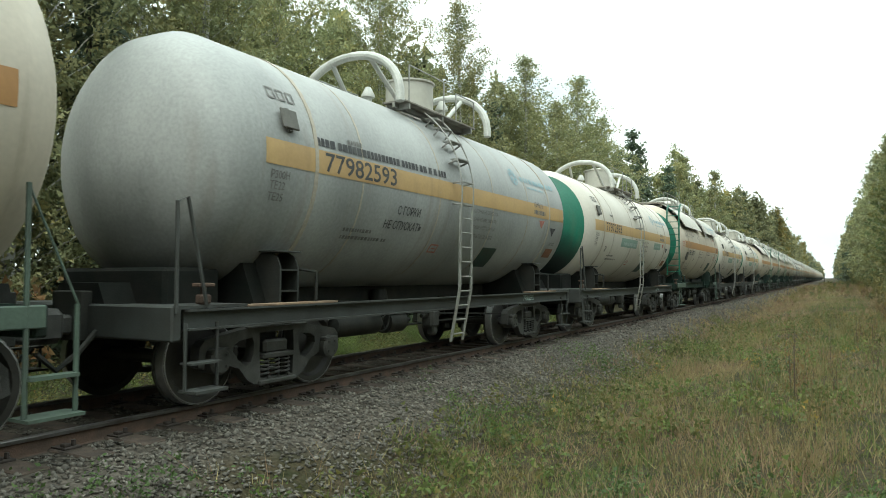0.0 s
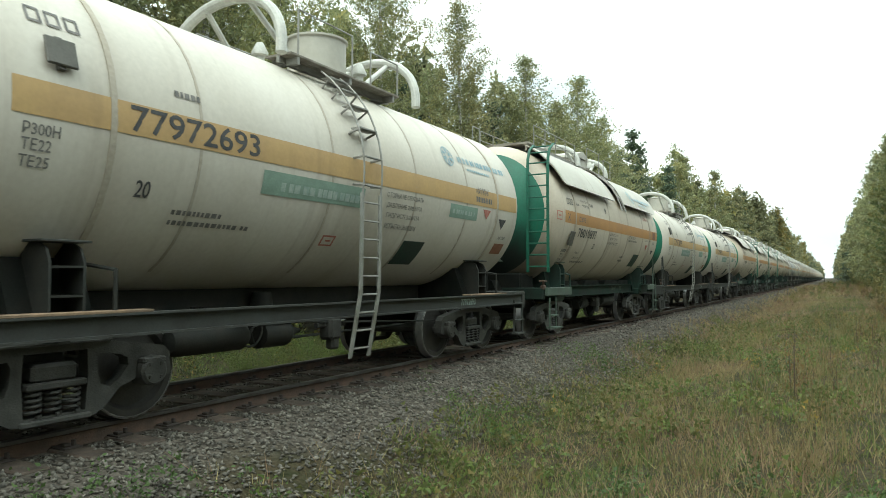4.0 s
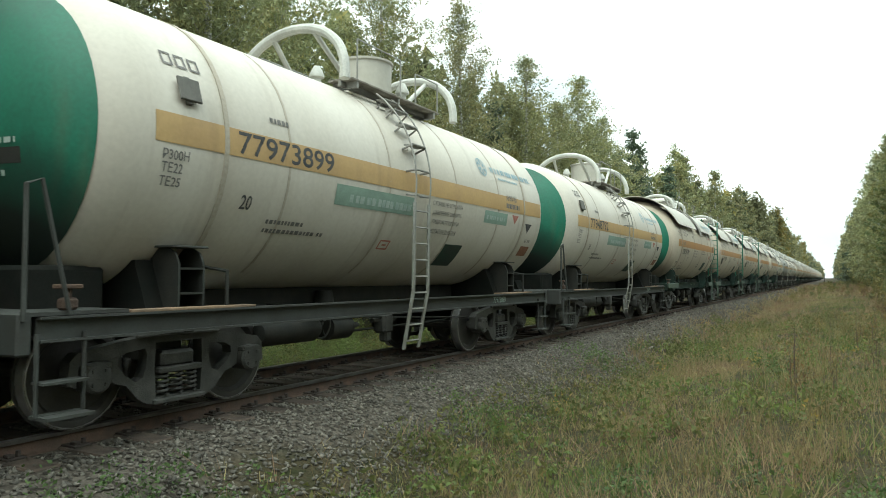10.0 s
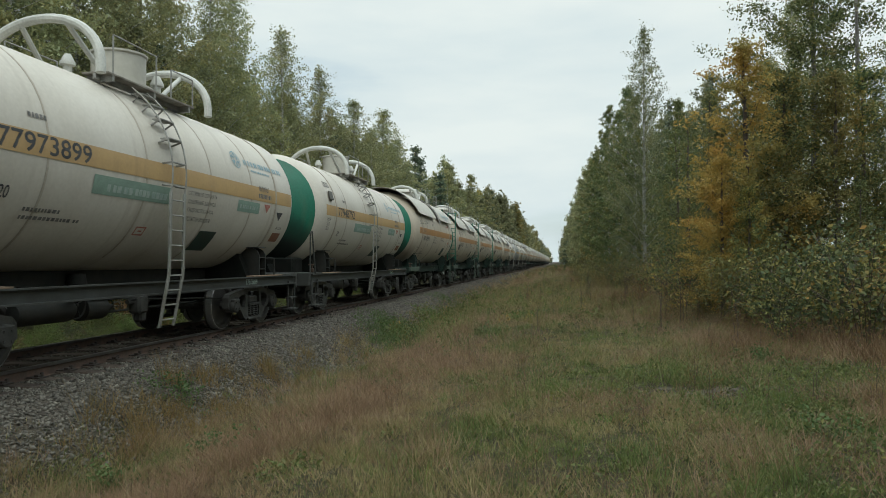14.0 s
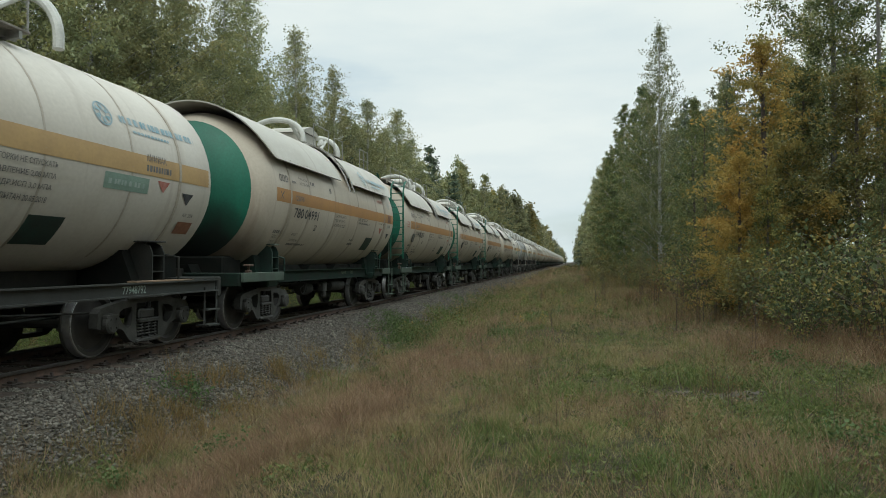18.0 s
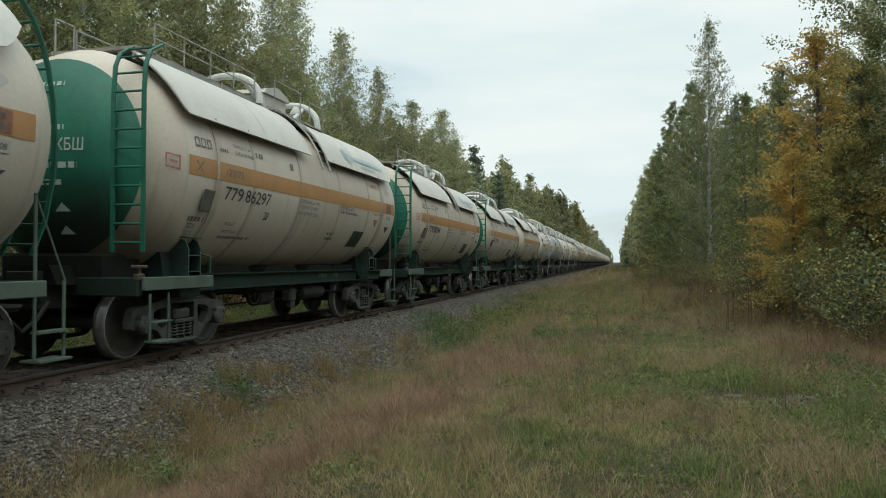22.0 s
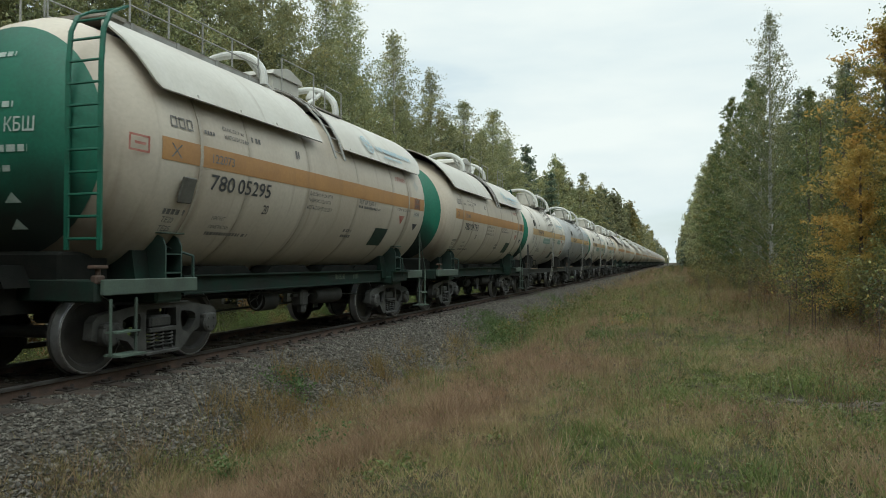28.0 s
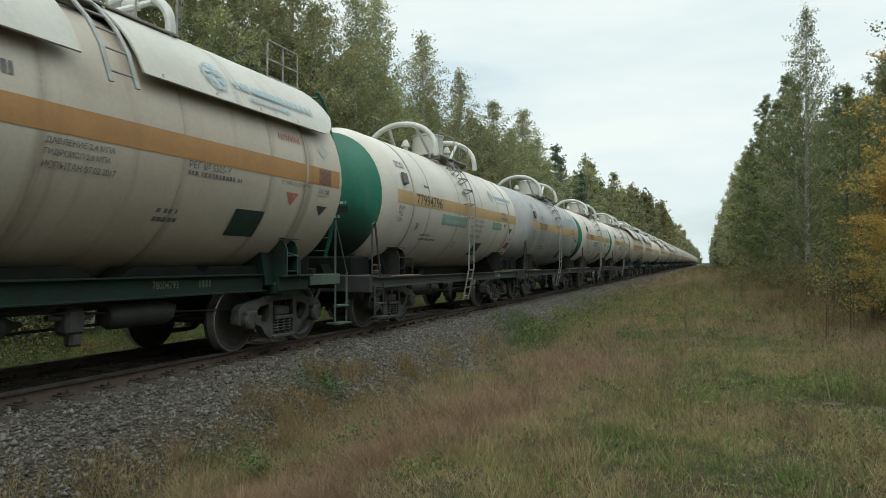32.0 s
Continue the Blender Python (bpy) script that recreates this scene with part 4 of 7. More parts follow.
def hand_wheel(bm):
    """A spoked brake wheel, its face to the side."""
    tube(bm, [(0, 0.19 * math.cos(k * math.tau / 20), 0.19 * math.sin(k * math.tau / 20)) for k in range(20)], 0.014, 6, closed=True)
    for k in range(4):
        a = k * math.tau / 4 + 0.4
        tube(bm, [(0, 0, 0), (0, 0.19 * math.cos(a), 0.19 * math.sin(a))], 0.01, 5)
    tube(bm, [(-0.5, 0, 0), (0.03, 0, 0)], 0.025, 8)


ON_RAILS = ("side_frame", "bogie_bolster", "wheelset", "brake_shoe")


def tank_car(kind, number, serial=0, grey=False, ladder_end=False, green=True, detail=True):
    """A four-axle tank wagon. Kind A has a sunshade and no side sills; kind B has hoops, sills and a side ladder."""
    r, zc, half, mid = (1.62, 2.84, 4.82, 0.1) if kind == "A" else (1.5, 2.78, 4.86, 0.25)
    front, rear = half - mid, half + mid
    tank_mat = M_GREY_TANK if grey else M_CREAM if kind == "A" else M_WHITE
    tone = "grey" if grey else "cream" if kind == "A" else "white"
    label = f"{tone} tank wagon, ochre stripe" + (", sunshade" if kind == "A" else ", roof hoops") + (", green end with ladder" if ladder_end else ", green end" if green else "") + ", on rails"
    car = tagged(new("tank_wagon"), label, "tank wagon", "wagons of the goods train")
    A = kind == "A"

    def add(name, builder, mat, parent=car, m=None, label="", key=None, smooth=35):
        if parent is car and name not in ON_RAILS:
            m = Matrix.Translation((0, -0.1, -0.08)) @ (m if m is not None else Matrix())
        return shared(name, keep((name, kind, key), builder, mat, smooth), parent, m, label)

    def add_ladder(name, width, line, rungs, mat, m, label, rung_r=0.013):
        """A ladder: one rail is the part, the other rail and the rungs sit on it."""
        one = add(name, lambda bm: ladder_rail(bm, line), mat, m=m @ pose(0, -width / 2, 0), label=label)
        add("ladder_rail", lambda bm: ladder_rail(bm, line), mat, one, pose(0, width, 0), key=name)
        for k in range(rungs):
            x, z = along(line, (k + 0.5) / rungs)
            add("rung", lambda bm: tube(bm, [(0, 0, 0), (0, width, 0)], rung_r, 6), mat, one, pose(x, 0, z), key=name)

    tank = add("tank", lambda bm: tank_shell(bm, r, zc, half, mid), tank_mat, key=tone)
    if green:
        cap = add("tank_end", lambda bm: end_cap(bm, r, zc, front), M_GREEN, label="green domed tank end")
        if detail:
            tagged(add("end_writing", lambda bm: end_writing(bm, r, zc, front, kind, ladder_end), M_TEXT_WHITE, cap, key=ladder_end), kind="stuff")
            if not A:
                add("date_plate", lambda bm: date_plate(bm, r, zc, front), M_BLACK, cap)
    stripe_from = -4.45
    add("stripe", lambda bm: skin(bm, r, zc, stripe_from, rear - 0.05, 2.67, 2.95, 0.004, 6), M_STRIPE if A else M_STRIPE_PALE, tank, label="ochre painted stripe")
    if A:
        add("sunshade", lambda bm: (shade_sheet(bm, r + 0.14, zc, -4.78 if ladder_end else -5.15, -0.44, 1.18, True, False, *((0.3, 0.55, 0.6) if ladder_end else (0.62, 0.42)))), M_SHADE, label="cream sheet-metal sunshade", key=("front", ladder_end))
        add("sunshade", lambda bm: (shade_sheet(bm, r + 0.14, zc, 0.4, 4.85, 1.18, False, True)), M_SHADE, label="cream sheet-metal sunshade", key="rear")
        if detail:
            for y0, y1 in ((-4.1, -0.44), (0.4, 4.35)):
                e = wrap(r + 0.14, zc, 0, zc + (r + 0.14) * (math.pi / 2 - 1.17))
                tagged(add("shade_edge", lambda bm: (tube(bm, [(e.x + 0.012, y0, e.z), (e.x + 0.012, y1, e.z)], 0.012, 5), [box(bm, (e.x + 0.014, y0 + 0.3 + k * 0.95, e.z + 0.04), (0.014, 0.02, 0.03)) for k in range(int((y1 - y0) / 0.95))]), M_SHADE, key=y0), kind="stuff")
    hoop_y = (-1.0, 2.15) if not A else (-0.95, 1.75)
    for y in hoop_y:
        hp = add("roof_hoop", lambda bm: tube(bm, [(1.0 * math.cos(q) * -1, 0.12 * math.sin(q), zc + r - 0.16 + 0.92 * math.sin(q) ** 0.8) for q in [0.02 + (math.pi - 0.04) * i / 22 for i in range(23)]] if not A else
                 [(0.78 * math.cos(q) * -1, 0.1 * math.sin(q), zc + r - 0.02 + 0.64 * math.sin(q) ** 0.8) for q in [0.02 + (math.pi - 0.04) * i / 22 for i in range(23)]], 0.07, 10), M_PIPE, m=pose(0, y, 0), label="bent pipe roof hoop")
        if detail:
            s = 1 if y < 1 else -1
            for e in (-1, 1):
                add("hoop_brace", lambda bm: tube(bm, [(e * 0.38, 0.1, zc + r + (0.66 if not A else 0.52)), (e * 0.5, s * 0.95, zc + r - 0.04)], 0.042, 8), M_PIPE, hp, key=(s, e))
    if detail:
        # roof fittings
        top = 0.4 if A else 0.68
        if A:
            hatch = add("hatch", lambda bm: (box(bm, (0, 0, zc + r + 0.16), (0.95, 0.95, 0.52), bevel=0.02), plate(bm, [(-0.55, zc + r + 0.42), (0.55, zc + r + 0.42), (0.5, zc + r + 0.5), (0.08, zc + r + 0.62), (-0.08, zc + r + 0.62), (-0.5, zc + r + 0.5)], -0.52, 0.52)), M_SHADE, m=pose(0, 0.3, 0), label="white hatch hood with a low gabled lid")
        else:
            hatch = add("hatch", lambda bm: (spun(bm, [(zc + r - 0.1, 0.46), (zc + r + 0.12, 0.46), (zc + r + 0.13, 0.56), (zc + r + 0.17, 0.56), (zc + r + 0.18, 0.44), (zc + r + top, 0.44), (zc + r + top + 0.02, 0.47), (zc + r + top + 0.05, 0.47), (zc + r + top + 0.09, 0.3)], 28, "z")), M_SHADE, m=pose(0, 0.9, 0), label="white round manhole cover")
        add("valve", lambda bm: (spun(bm, [(zc + r, 0.07), (zc + r + 0.3, 0.07), (zc + r + 0.32, 0.12), (zc + r + 0.36, 0.12), (zc + r + 0.5, 0.05)], 12, "z")), M_PIPE, m=pose(0.35, 1.5, 0))
        add("valve", lambda bm: None, M_PIPE, m=pose(-0.3, 0.0, 0))
        deck_z = zc + r * 0.92 + 0.08
        deck = add("hatch_platform", lambda bm: (box(bm, (0.72, 0.5, deck_z - 0.05), (0.05, 2.5, 0.08)), [box(bm, (0.72, y, deck_z - 0.06), (0.42, 0.05, 0.1)) for y in (-0.6, 0.5, 1.6)]), M_GALV, label="weathered grey platform beside the hatch")
        for q in (0.56, 0.67, 0.78, 0.89):
            add("slat", lambda bm: box(bm, (0, 0.5, deck_z), (0.1, 2.5, 0.03), bevel=0.004), M_DECK, deck, pose(q, 0, 0), key="deck")
        for s in (-1, 1):
            add("guard_rail", lambda bm: railing(bm, 0, -0.6, 0.55, deck_z, 0.6, 2, 1), M_GALV, m=pose(s * 0.92, 0, 0), key="front")
            add("guard_rail", lambda bm: railing(bm, 0, 1.0, 1.72, deck_z, 0.5, 2, 1), M_GALV, m=pose(s * 0.92, 0, 0), key="rear")
        if ladder_end:
            way_z = zc + r + 0.11
            for s in (-1, 1):
                way = add("walkway", lambda bm: ([box(bm, (q, -2.52, way_z - 0.07), (0.04, 3.2, 0.08)) for q in (-0.23, 0.23)], [box(bm, (0, y, way_z - 0.09), (0.5, 0.05, 0.12)) for y in (-4.0, -3.1, -2.2, -1.3)], [box(bm, (s * 0.23, y, way_z - 0.12), (0.06, 0.06, 0.24)) for y in (-3.95, -3.05, -2.15, -1.25)]), M_GALV, m=pose(s * 0.45, 0, 0), key=s, label="grey steel walkway on the tank top")
                for q in (-0.21, -0.126, -0.042, 0.042, 0.126, 0.21):
                    add("slat", lambda bm: box(bm, (0, -2.52, way_z - 0.015), (0.065, 3.2, 0.03)), M_DECK, way, pose(q, 0, 0), key="way")
                add("walkway_rail", lambda bm: railing(bm, 0, -4.0, -1.0, way_z, 0.46, 5), M_GALV, m=pose(s * 0.7, 0, 0))
            landing = add("end_landing", lambda bm: (box(bm, (0, -4.28, way_z - 0.03), (1.5, 0.34, 0.05)), [box(bm, (q, -4.28, way_z - 0.12), (0.06, 0.3, 0.16)) for q in (-0.68, 0, 0.68)]), M_DECK, label="weathered grey landing at the ladder top")
            add("landing_rail", lambda bm: railing(bm, -0.7, -4.42, -4.05, way_z, 0.5, 2, 1), M_GALV, landing)
            add_ladder("end_ladder", 0.46, END_LADDER, 12, M_GREEN_RAIL, pose(1.3, 0, 0, 0, 0, -90), "green steel end ladder", 0.017)
        elif A and serial:
            landing = add("end_landing", lambda bm: box(bm, (0, 4.5, zc + r + 0.0), (1.5, 0.9, 0.05)), M_GALV, key="rear")
            for q in (-0.72, 0.72):
                add("landing_rail", lambda bm: railing(bm, 0, 4.05, 4.95, zc + r, 0.62, 3), M_GALV, landing, pose(q, 0, 0), key="rear")
            add_ladder("rear_ladder", 0.42, [(rear + 0.14 + 0.46 * r * math.sqrt(1 - ((z - zc) / r) ** 2), z) for z in (1.5, 1.9, 2.4, 2.84, 3.3, 3.7, 4.0, 4.2, 4.35, 4.44)], 12, M_GREEN_RAIL, pose(0.78, 0, 0, 0, 0, 90), "dark green bent ladder on the rear end", 0.017)
        # straps and weld bands
        for y in (-3.7, 3.85) if A else (-3.6, 4.2):
            add("strap", lambda bm: band(bm, r, zc, 0, 0.06), M_SEAM, m=pose(0, y, 0))
            for s in (-1, 1):
                add("strap_anchor", lambda bm: [tube(bm, [wrap(r, zc, -0.06, zc - 1.35, 0.03), Vector((1.42, 0.1 * 1, 1.5)), Vector((1.42, 0.1, 1.1))], 0.022, 6)], M_BLACK if not A else M_GREEN_DARK, m=pose(0, y, 0) if s > 0 else pose(0, y, 0, 0, 0, 180))
        for y in (-2.6, -0.83, 1.1, 2.9) if A else (-2.65, -0.6, 1.35, 3.0):
            add("weld_seam", lambda bm: band(bm, r, zc, 0, 0.035, 0.004, -2.6, 2.6, 36), M_SEAM, m=pose(0, y, 0))
        # writing
        paints = dict(black=M_TEXT, load=M_TEXT, panel=M_GREEN_DARK, arrow=M_TEXT, worn=M_TEXT_SOFT, red=M_RED, blue=M_BLUE, signs=M_SAGE, sign_text=M_SHADE if A else M_TEXT_WHITE, cross=M_TEXT_SOFT, tag=M_LABEL, plates=M_PLATE)
        names = dict(black="wagon_number", load="load_mark", panel="dark_panel", arrow="arrow_mark", worn="stencilled_writing", red="hazard_mark", blue="round_badge", signs="sign_panel", sign_text="sign_writing", cross="cross_mark", tag="small_label", plates="bracket_plate")
        for k, fn in markings(kind, number, r, zc, serial, ladder_end).items():
            if (k == "signs" and (A or grey)) or (k == "sign_text" and grey) or (k == "cross" and not A):
                continue
            ob = add(names[k], fn, paints[k], tank, key=(number, serial) if k in ("black", "worn", "load") else ladder_end, smooth=0)
            if k in ("worn", "blue", "signs", "red", "load", "sign_text"):
                tagged(ob, kind="stuff")
        if A:
            add_ladder("shade_ladder", 0.36, [tuple(wrap(r, zc, 0, z, 0.22))[::2] for z in (3.22, 3.6, 3.9, 4.25, 4.6, 4.9)], 7, M_GALV, pose(0, -0.02, 0), "pale steel ladder over the sunshade gap")
        else:
            add_ladder("side_ladder", 0.4, [(1.46, 0.42), (1.62, 1.25), (1.64, 2.5)], 9, M_GALV, pose(0, 0, 0), "grey steel side ladder")
            girth = [wrap(r, zc, 0, 2.5 + 0.17 * k, 0.17) for k in range(11)]
            for e in (-0.2, 0.2):
                add("girth_rail", lambda bm: tube(bm, [tuple(p) for p in girth], 0.014, 6), M_GALV, m=pose(0, e, 0))
            for z in (2.62, 2.95, 3.28, 3.58, 3.84, 4.06):
                q = wrap(r, zc, 0, z, 0)
                o = wrap(r, zc, 0, z, 0.16)
                add("tank_rung", lambda bm: tube(bm, [tuple(q + Vector((0, -0.19, 0))), tuple(o + Vector((0, -0.19, 0))), tuple(o + Vector((0, 0.19, 0))), tuple(q + Vector((0, 0.19, 0)))], 0.016, 6) and None, M_GALV, key=z)
                if z > 3.0:
                    add("step_plate", lambda bm: box(bm, (o.x - 0.05, 0, o.z + 0.015), (0.16, 0.36, 0.02)), M_GALV, key=z)
    # frame
    frame_mat = M_GREEN_DARK if A else M_SILL
    centre = add("centre_sill", lambda bm: box(bm, (0, 0, 1.05), (0.46, 11.4, 0.5), bevel=0.01), M_BLACK)
    for s in (-1, 1):
        turn = pose(0, s * 5.55, 0, 0, 0, 0 if s < 0 else 180)
        if A:
            long = 1.0 if s > 0 else 1.62 if ladder_end else 1.87
            end_y = 5.23 if s > 0 else 5.16 if ladder_end else 5.55
            beam = pose(0, s * end_y, 0, 0, 0, 0 if s < 0 else 180)
            add("end_sill", lambda bm: (box(bm, (0, 0, 1.09), (2.76, 0.12, 0.26), bevel=0.02), box(bm, (0, long / 2 + 0.1, 1.19), (2.76, long - 0.1, 0.03))), M_GREEN_BLACK, m=beam, label="dark green steel end sill", key=long)
            for q in (-1, 1):
                add("side_beam", lambda bm: box(bm, (0, long / 2, 1.13), (0.06, long, 0.18), bevel=0.01), M_BEAM, m=beam @ pose(q * 1.42, 0, 0), label="pale dull green beam at the corner", key=long)
            if s > 0:
                for q in (-1, 1):
                    add("sole_bar", lambda bm: (box(bm, (1.4, 1.76, 1.1), (0.05, 0.86, 0.24), bevel=0.01), box(bm, (1.36, 1.76, 1.21), (0.14, 0.86, 0.02))), M_GREEN_BLACK, m=turn @ pose(0, 0, 0) if q > 0 else turn @ pose(-2.8, 0, 0), label="dark green sole bar beside the bolster")
        else:
            add("end_sill", lambda bm: (box(bm, (0, 0, 1.0), (2.9, 0.12, 0.34), bevel=0.02), box(bm, (0, 0.45, 1.15), (2.9, 0.9, 0.03))), M_SILL, m=turn)
        if detail:
            add("coupler", lambda bm: (box(bm, (0, -0.28, 0.96), (0.2, 0.75, 0.2), bevel=0.03), box(bm, (0, -0.5, 0.96), (0.42, 0.3, 0.34), bevel=0.06), box(bm, (0.16, -0.66, 0.96), (0.12, 0.2, 0.28), bevel=0.03)), M_BOGIE, m=turn, label="cast steel automatic coupler")
            add("end_bracket", lambda bm: [bm.faces.new([v[i] for i in f]) for v in [[bm.verts.new((x, y, z)) for y in (-0.02, 0.55) for x, z in ((-0.45, 1.12), (0.45, 1.12), (0.32, 1.38), (-0.32, 1.38))]] for f in ((0, 1, 2, 3), (4, 5, 6, 7), (0, 1, 5, 4), (1, 2, 6, 5), (2, 3, 7, 6), (3, 0, 4, 7))], M_SHADOW_BLACK, m=turn, label="black steel cradle under the tank end")
            add("end_cradle", lambda bm: box(bm, (0, 0.72, 1.33), (1.7, 0.75, 0.42), bevel=0.04), M_SHADOW_BLACK, m=turn)
            add("brake_hose", lambda bm: tube(bm, [(0.35, -0.05, 0.9), (0.36, -0.25, 0.7), (0.33, -0.45, 0.55), (0.3, -0.62, 0.72)], 0.03, 6), M_BLACK, m=turn)
            step_y = 5.16 if A and s < 0 else 5.55
            far_side = pose(-2.9, -step_y, 0) if s < 0 else turn
            near_side = pose(0, -step_y, 0) if s < 0 else pose(2.9, step_y, 0, 0, 0, 180)
            step_mat = M_BEAM if A else M_SILL
            for m_side in (near_side, far_side):
                if A and s > 0:
                    add("footstep", lambda bm: (tube(bm, [(1.47, 0.47, 0.34), (1.47, 0.47, 2.16)], 0.021, 6), tube(bm, [(1.47, 0.06, 0.34), (1.47, 0.06, 1.22)], 0.021, 6), tube(bm, [(1.47, 0.47, 2.14), (1.46, 0.06, 1.22)], 0.011, 5), box(bm, (1.5, 0.265, 0.35), (0.26, 0.46, 0.025)), box(bm, (1.47, 0.265, 0.66), (0.12, 0.4, 0.03))), step_mat, m=m_side, key="rear", label="tall steel corner step with a handrail post")
                elif not A or ladder_end:
                    add("footstep", lambda bm: (tube(bm, [(1.47, 0.08, 1.0), (1.47, 0.08, 0.37), (1.47, 0.47, 0.37), (1.47, 0.47, 1.0)], 0.02, 6), box(bm, (1.5, 0.28, 0.36), (0.24, 0.4, 0.025)), box(bm, (1.47, 0.28, 0.62), (0.16, 0.38, 0.02))), step_mat, m=m_side, label="steel footstep under the end beam")
            if not A:
                add("end_handrail", lambda bm: tube(bm, [(1.46, -0.02, 1.1), (1.46, -0.02, 2.15), (1.46, 0.1, 2.2), (1.46, 0.35, 1.14)], 0.02, 6), M_SILL, m=turn)
        for q in (-1, 1):
            sd = add("saddle", lambda bm: saddle(bm, r, zc, 0.42 if A else 0.36, 1.12 if A else 1.15), M_SHADOW_BLACK if not A else M_GREEN_BLACK, m=pose(0, s * 3.88, 0, 0, 0, 0 if q > 0 else 180))
            if detail and q > 0:
                high = 1.78 if A else 1.72
                for e in (-0.15, 0.15):
                    add("saddle_rib", lambda bm: saddle_rib(bm, high, 1.24), M_GREEN_DARK if A else M_BLACK, sd, pose(0, e, 0))
                for z in (1.28, 1.52):
                    add("saddle_step", lambda bm: box(bm, (1.22, 0, 0), (0.24, 0.276, 0.02)), M_GREEN_DARK if A else M_BLACK, sd, pose(0, 0, z))
                add("saddle_cap", lambda bm: box(bm, (1.16, 0, high + 0.012), (0.34, 0.44, 0.02), bevel=0.004), M_BEAM if A else M_SILL, sd)
    if not A:
        for s in (-1, 1):
            add("side_sill", lambda bm: (box(bm, (1.4, 0, 1.03), (0.05, 10.9, 0.2), bevel=0.008), box(bm, (1.44, 0, 1.12), (0.1, 10.9, 0.02)), box(bm, (1.44, 0, 0.94), (0.1, 10.9, 0.02))), M_SILL, m=pose(0, 0, 0, 0, 0, 0 if s > 0 else 180), label="dusty steel side sill")
        if detail:
            for y in (-3.9, 3.9):
                add("sill_plank", lambda bm: box(bm, (1.4, 0, 1.142), (0.16, 1.5, 0.024), bevel=0.004), M_PLANK, m=pose(0, y, 0), label="pale rust-stained plank on the sill")

            def sill_number(bm):
                vs, fs = WORDS[number]
                h = max(0.01, vs[:, 1].max())
                made = [bm.verts.new((1.4275, 2.9 + px / h * 0.11 * 0.9, 0.975 + py / h * 0.11)) for px, py in vs]
                for f in fs:
                    bm.faces.new([made[k] for k in f])
            tagged(add("sill_number", sill_number, M_TEXT_WHITE, key=number, smooth=0), kind="stuff")
        for y in (-5, -3.9, -1.6, 1.6, 3.9, 5) if detail else (-3.9, 3.9):
            add("cross_bearer", lambda bm: box(bm, (0, 0, 1.0), (2.7, 0.1, 0.18)), M_BLACK, m=pose(0, y, 0))
    else:
        for q in (-1, 1):
            gird = add("side_girder", lambda bm: (box(bm, (1.06, 0, 1.11), (0.05, 6.9, 0.26), bevel=0.008), box(bm, (1.1, 0, 1.23), (0.12, 6.9, 0.02)), box(bm, (1.1, 0, 0.985), (0.12, 6.9, 0.02))), M_GREEN_BLACK, m=pose(0, 0, 0, 0, 0, 0 if q > 0 else 180), label="dark green longitudinal frame girder")
            if detail and q > 0:
                tagged(add("girder_number", lambda bm: girder_number(bm, number), M_DULL_NUMBER, gird, key=number, smooth=0), kind="stuff")
            for y in (-2.3, -0.4, 1.5, 2.9) if detail else ():
                add("tank_pad", lambda bm: plate(bm, [(-0.75, 1.236), (0.75, 1.236), (0.55, 1.36), (-0.55, 1.36)], 0.6, 0.98), M_SHADOW_BLACK, gird, pose(0, y, 0))
        for y in (-3.9, 3.9):
            add("body_bolster", lambda bm: box(bm, (0, 0, 1.0), (2.6, 0.5, 0.2), bevel=0.03), frame_mat, m=pose(0, y, 0))
            add("belly_plate", lambda bm: box(bm, (0.55, 0, 1.1), (0.9, 1.5, 0.06), pose(0, 0, 0, 0, -4, 0)), frame_mat, m=pose(0, y * 0.49, 0))
    # bogies
    for b in (-3.9, 3.9):
        for s in (-1, 1):
            sf = add("side_frame", side_frame, M_BOGIE, m=pose(s * 1.02, b, 0, 0, 0, 0 if s > 0 else 180), label="grimy cast bogie side frame")
            if detail and s > 0:
                for u, v in ((0.02, -0.14), (0.02, 0.03), (0.02, 0.2)):
                    add("spring", coil_spring, M_BOGIE, sf, pose(u, v - 0.03, 0.215), "coil spring")
                add("spring_plank", lambda bm: (box(bm, (-0.02, 0, 0.46), (0.26, 0.52, 0.06), bevel=0.012), box(bm, (-0.06, 0, 0.56), (0.26, 0.4, 0.16), bevel=0.03)), M_BOGIE, sf)
                for q in (-0.925, 0.925):
                    add("axle_box", axle_box, M_BOGIE, sf, pose(0.07, q, 0.478))
        add("bogie_bolster", lambda bm: (box(bm, (0, 0, 0.62), (1.84, 0.42, 0.26), bevel=0.05)), M_BLACK, m=pose(0, b, 0))
        for w in (-0.925, 0.925):
            axle = add("wheelset", lambda bm: tube(bm, [(-1.05, 0, 0), (-0.75, 0, 0), (0, 0, 0), (0.75, 0, 0), (1.05, 0, 0)], [0.07, 0.09, 0.08, 0.09, 0.07], 10), M_WHEEL, m=pose(0, b + w, 0.478), label="steel wheelset")
            for s in (-1, 1) if detail else (1,):
                wh = add("wheel", wheel_mesh, M_WHEEL, axle, pose(s * 0.79, 0, 0, 0, 0, 0 if s > 0 else 180))
            if detail:
                add("tyre", tread_mesh, M_TREAD, axle, pose(0.79, 0, 0), "worn shiny wheel tread")
                add("tyre", lambda bm: None, M_TREAD, axle, pose(-0.79, 0, 0, 0, 0, 180))
                for s in (-1, 1):
                    add("brake_shoe", brake_shoe, M_BOGIE, m=pose(s * 0.79, b + w - math.copysign(0.53, w), 0.42, 0, 0, 0 if w > 0 else 180))
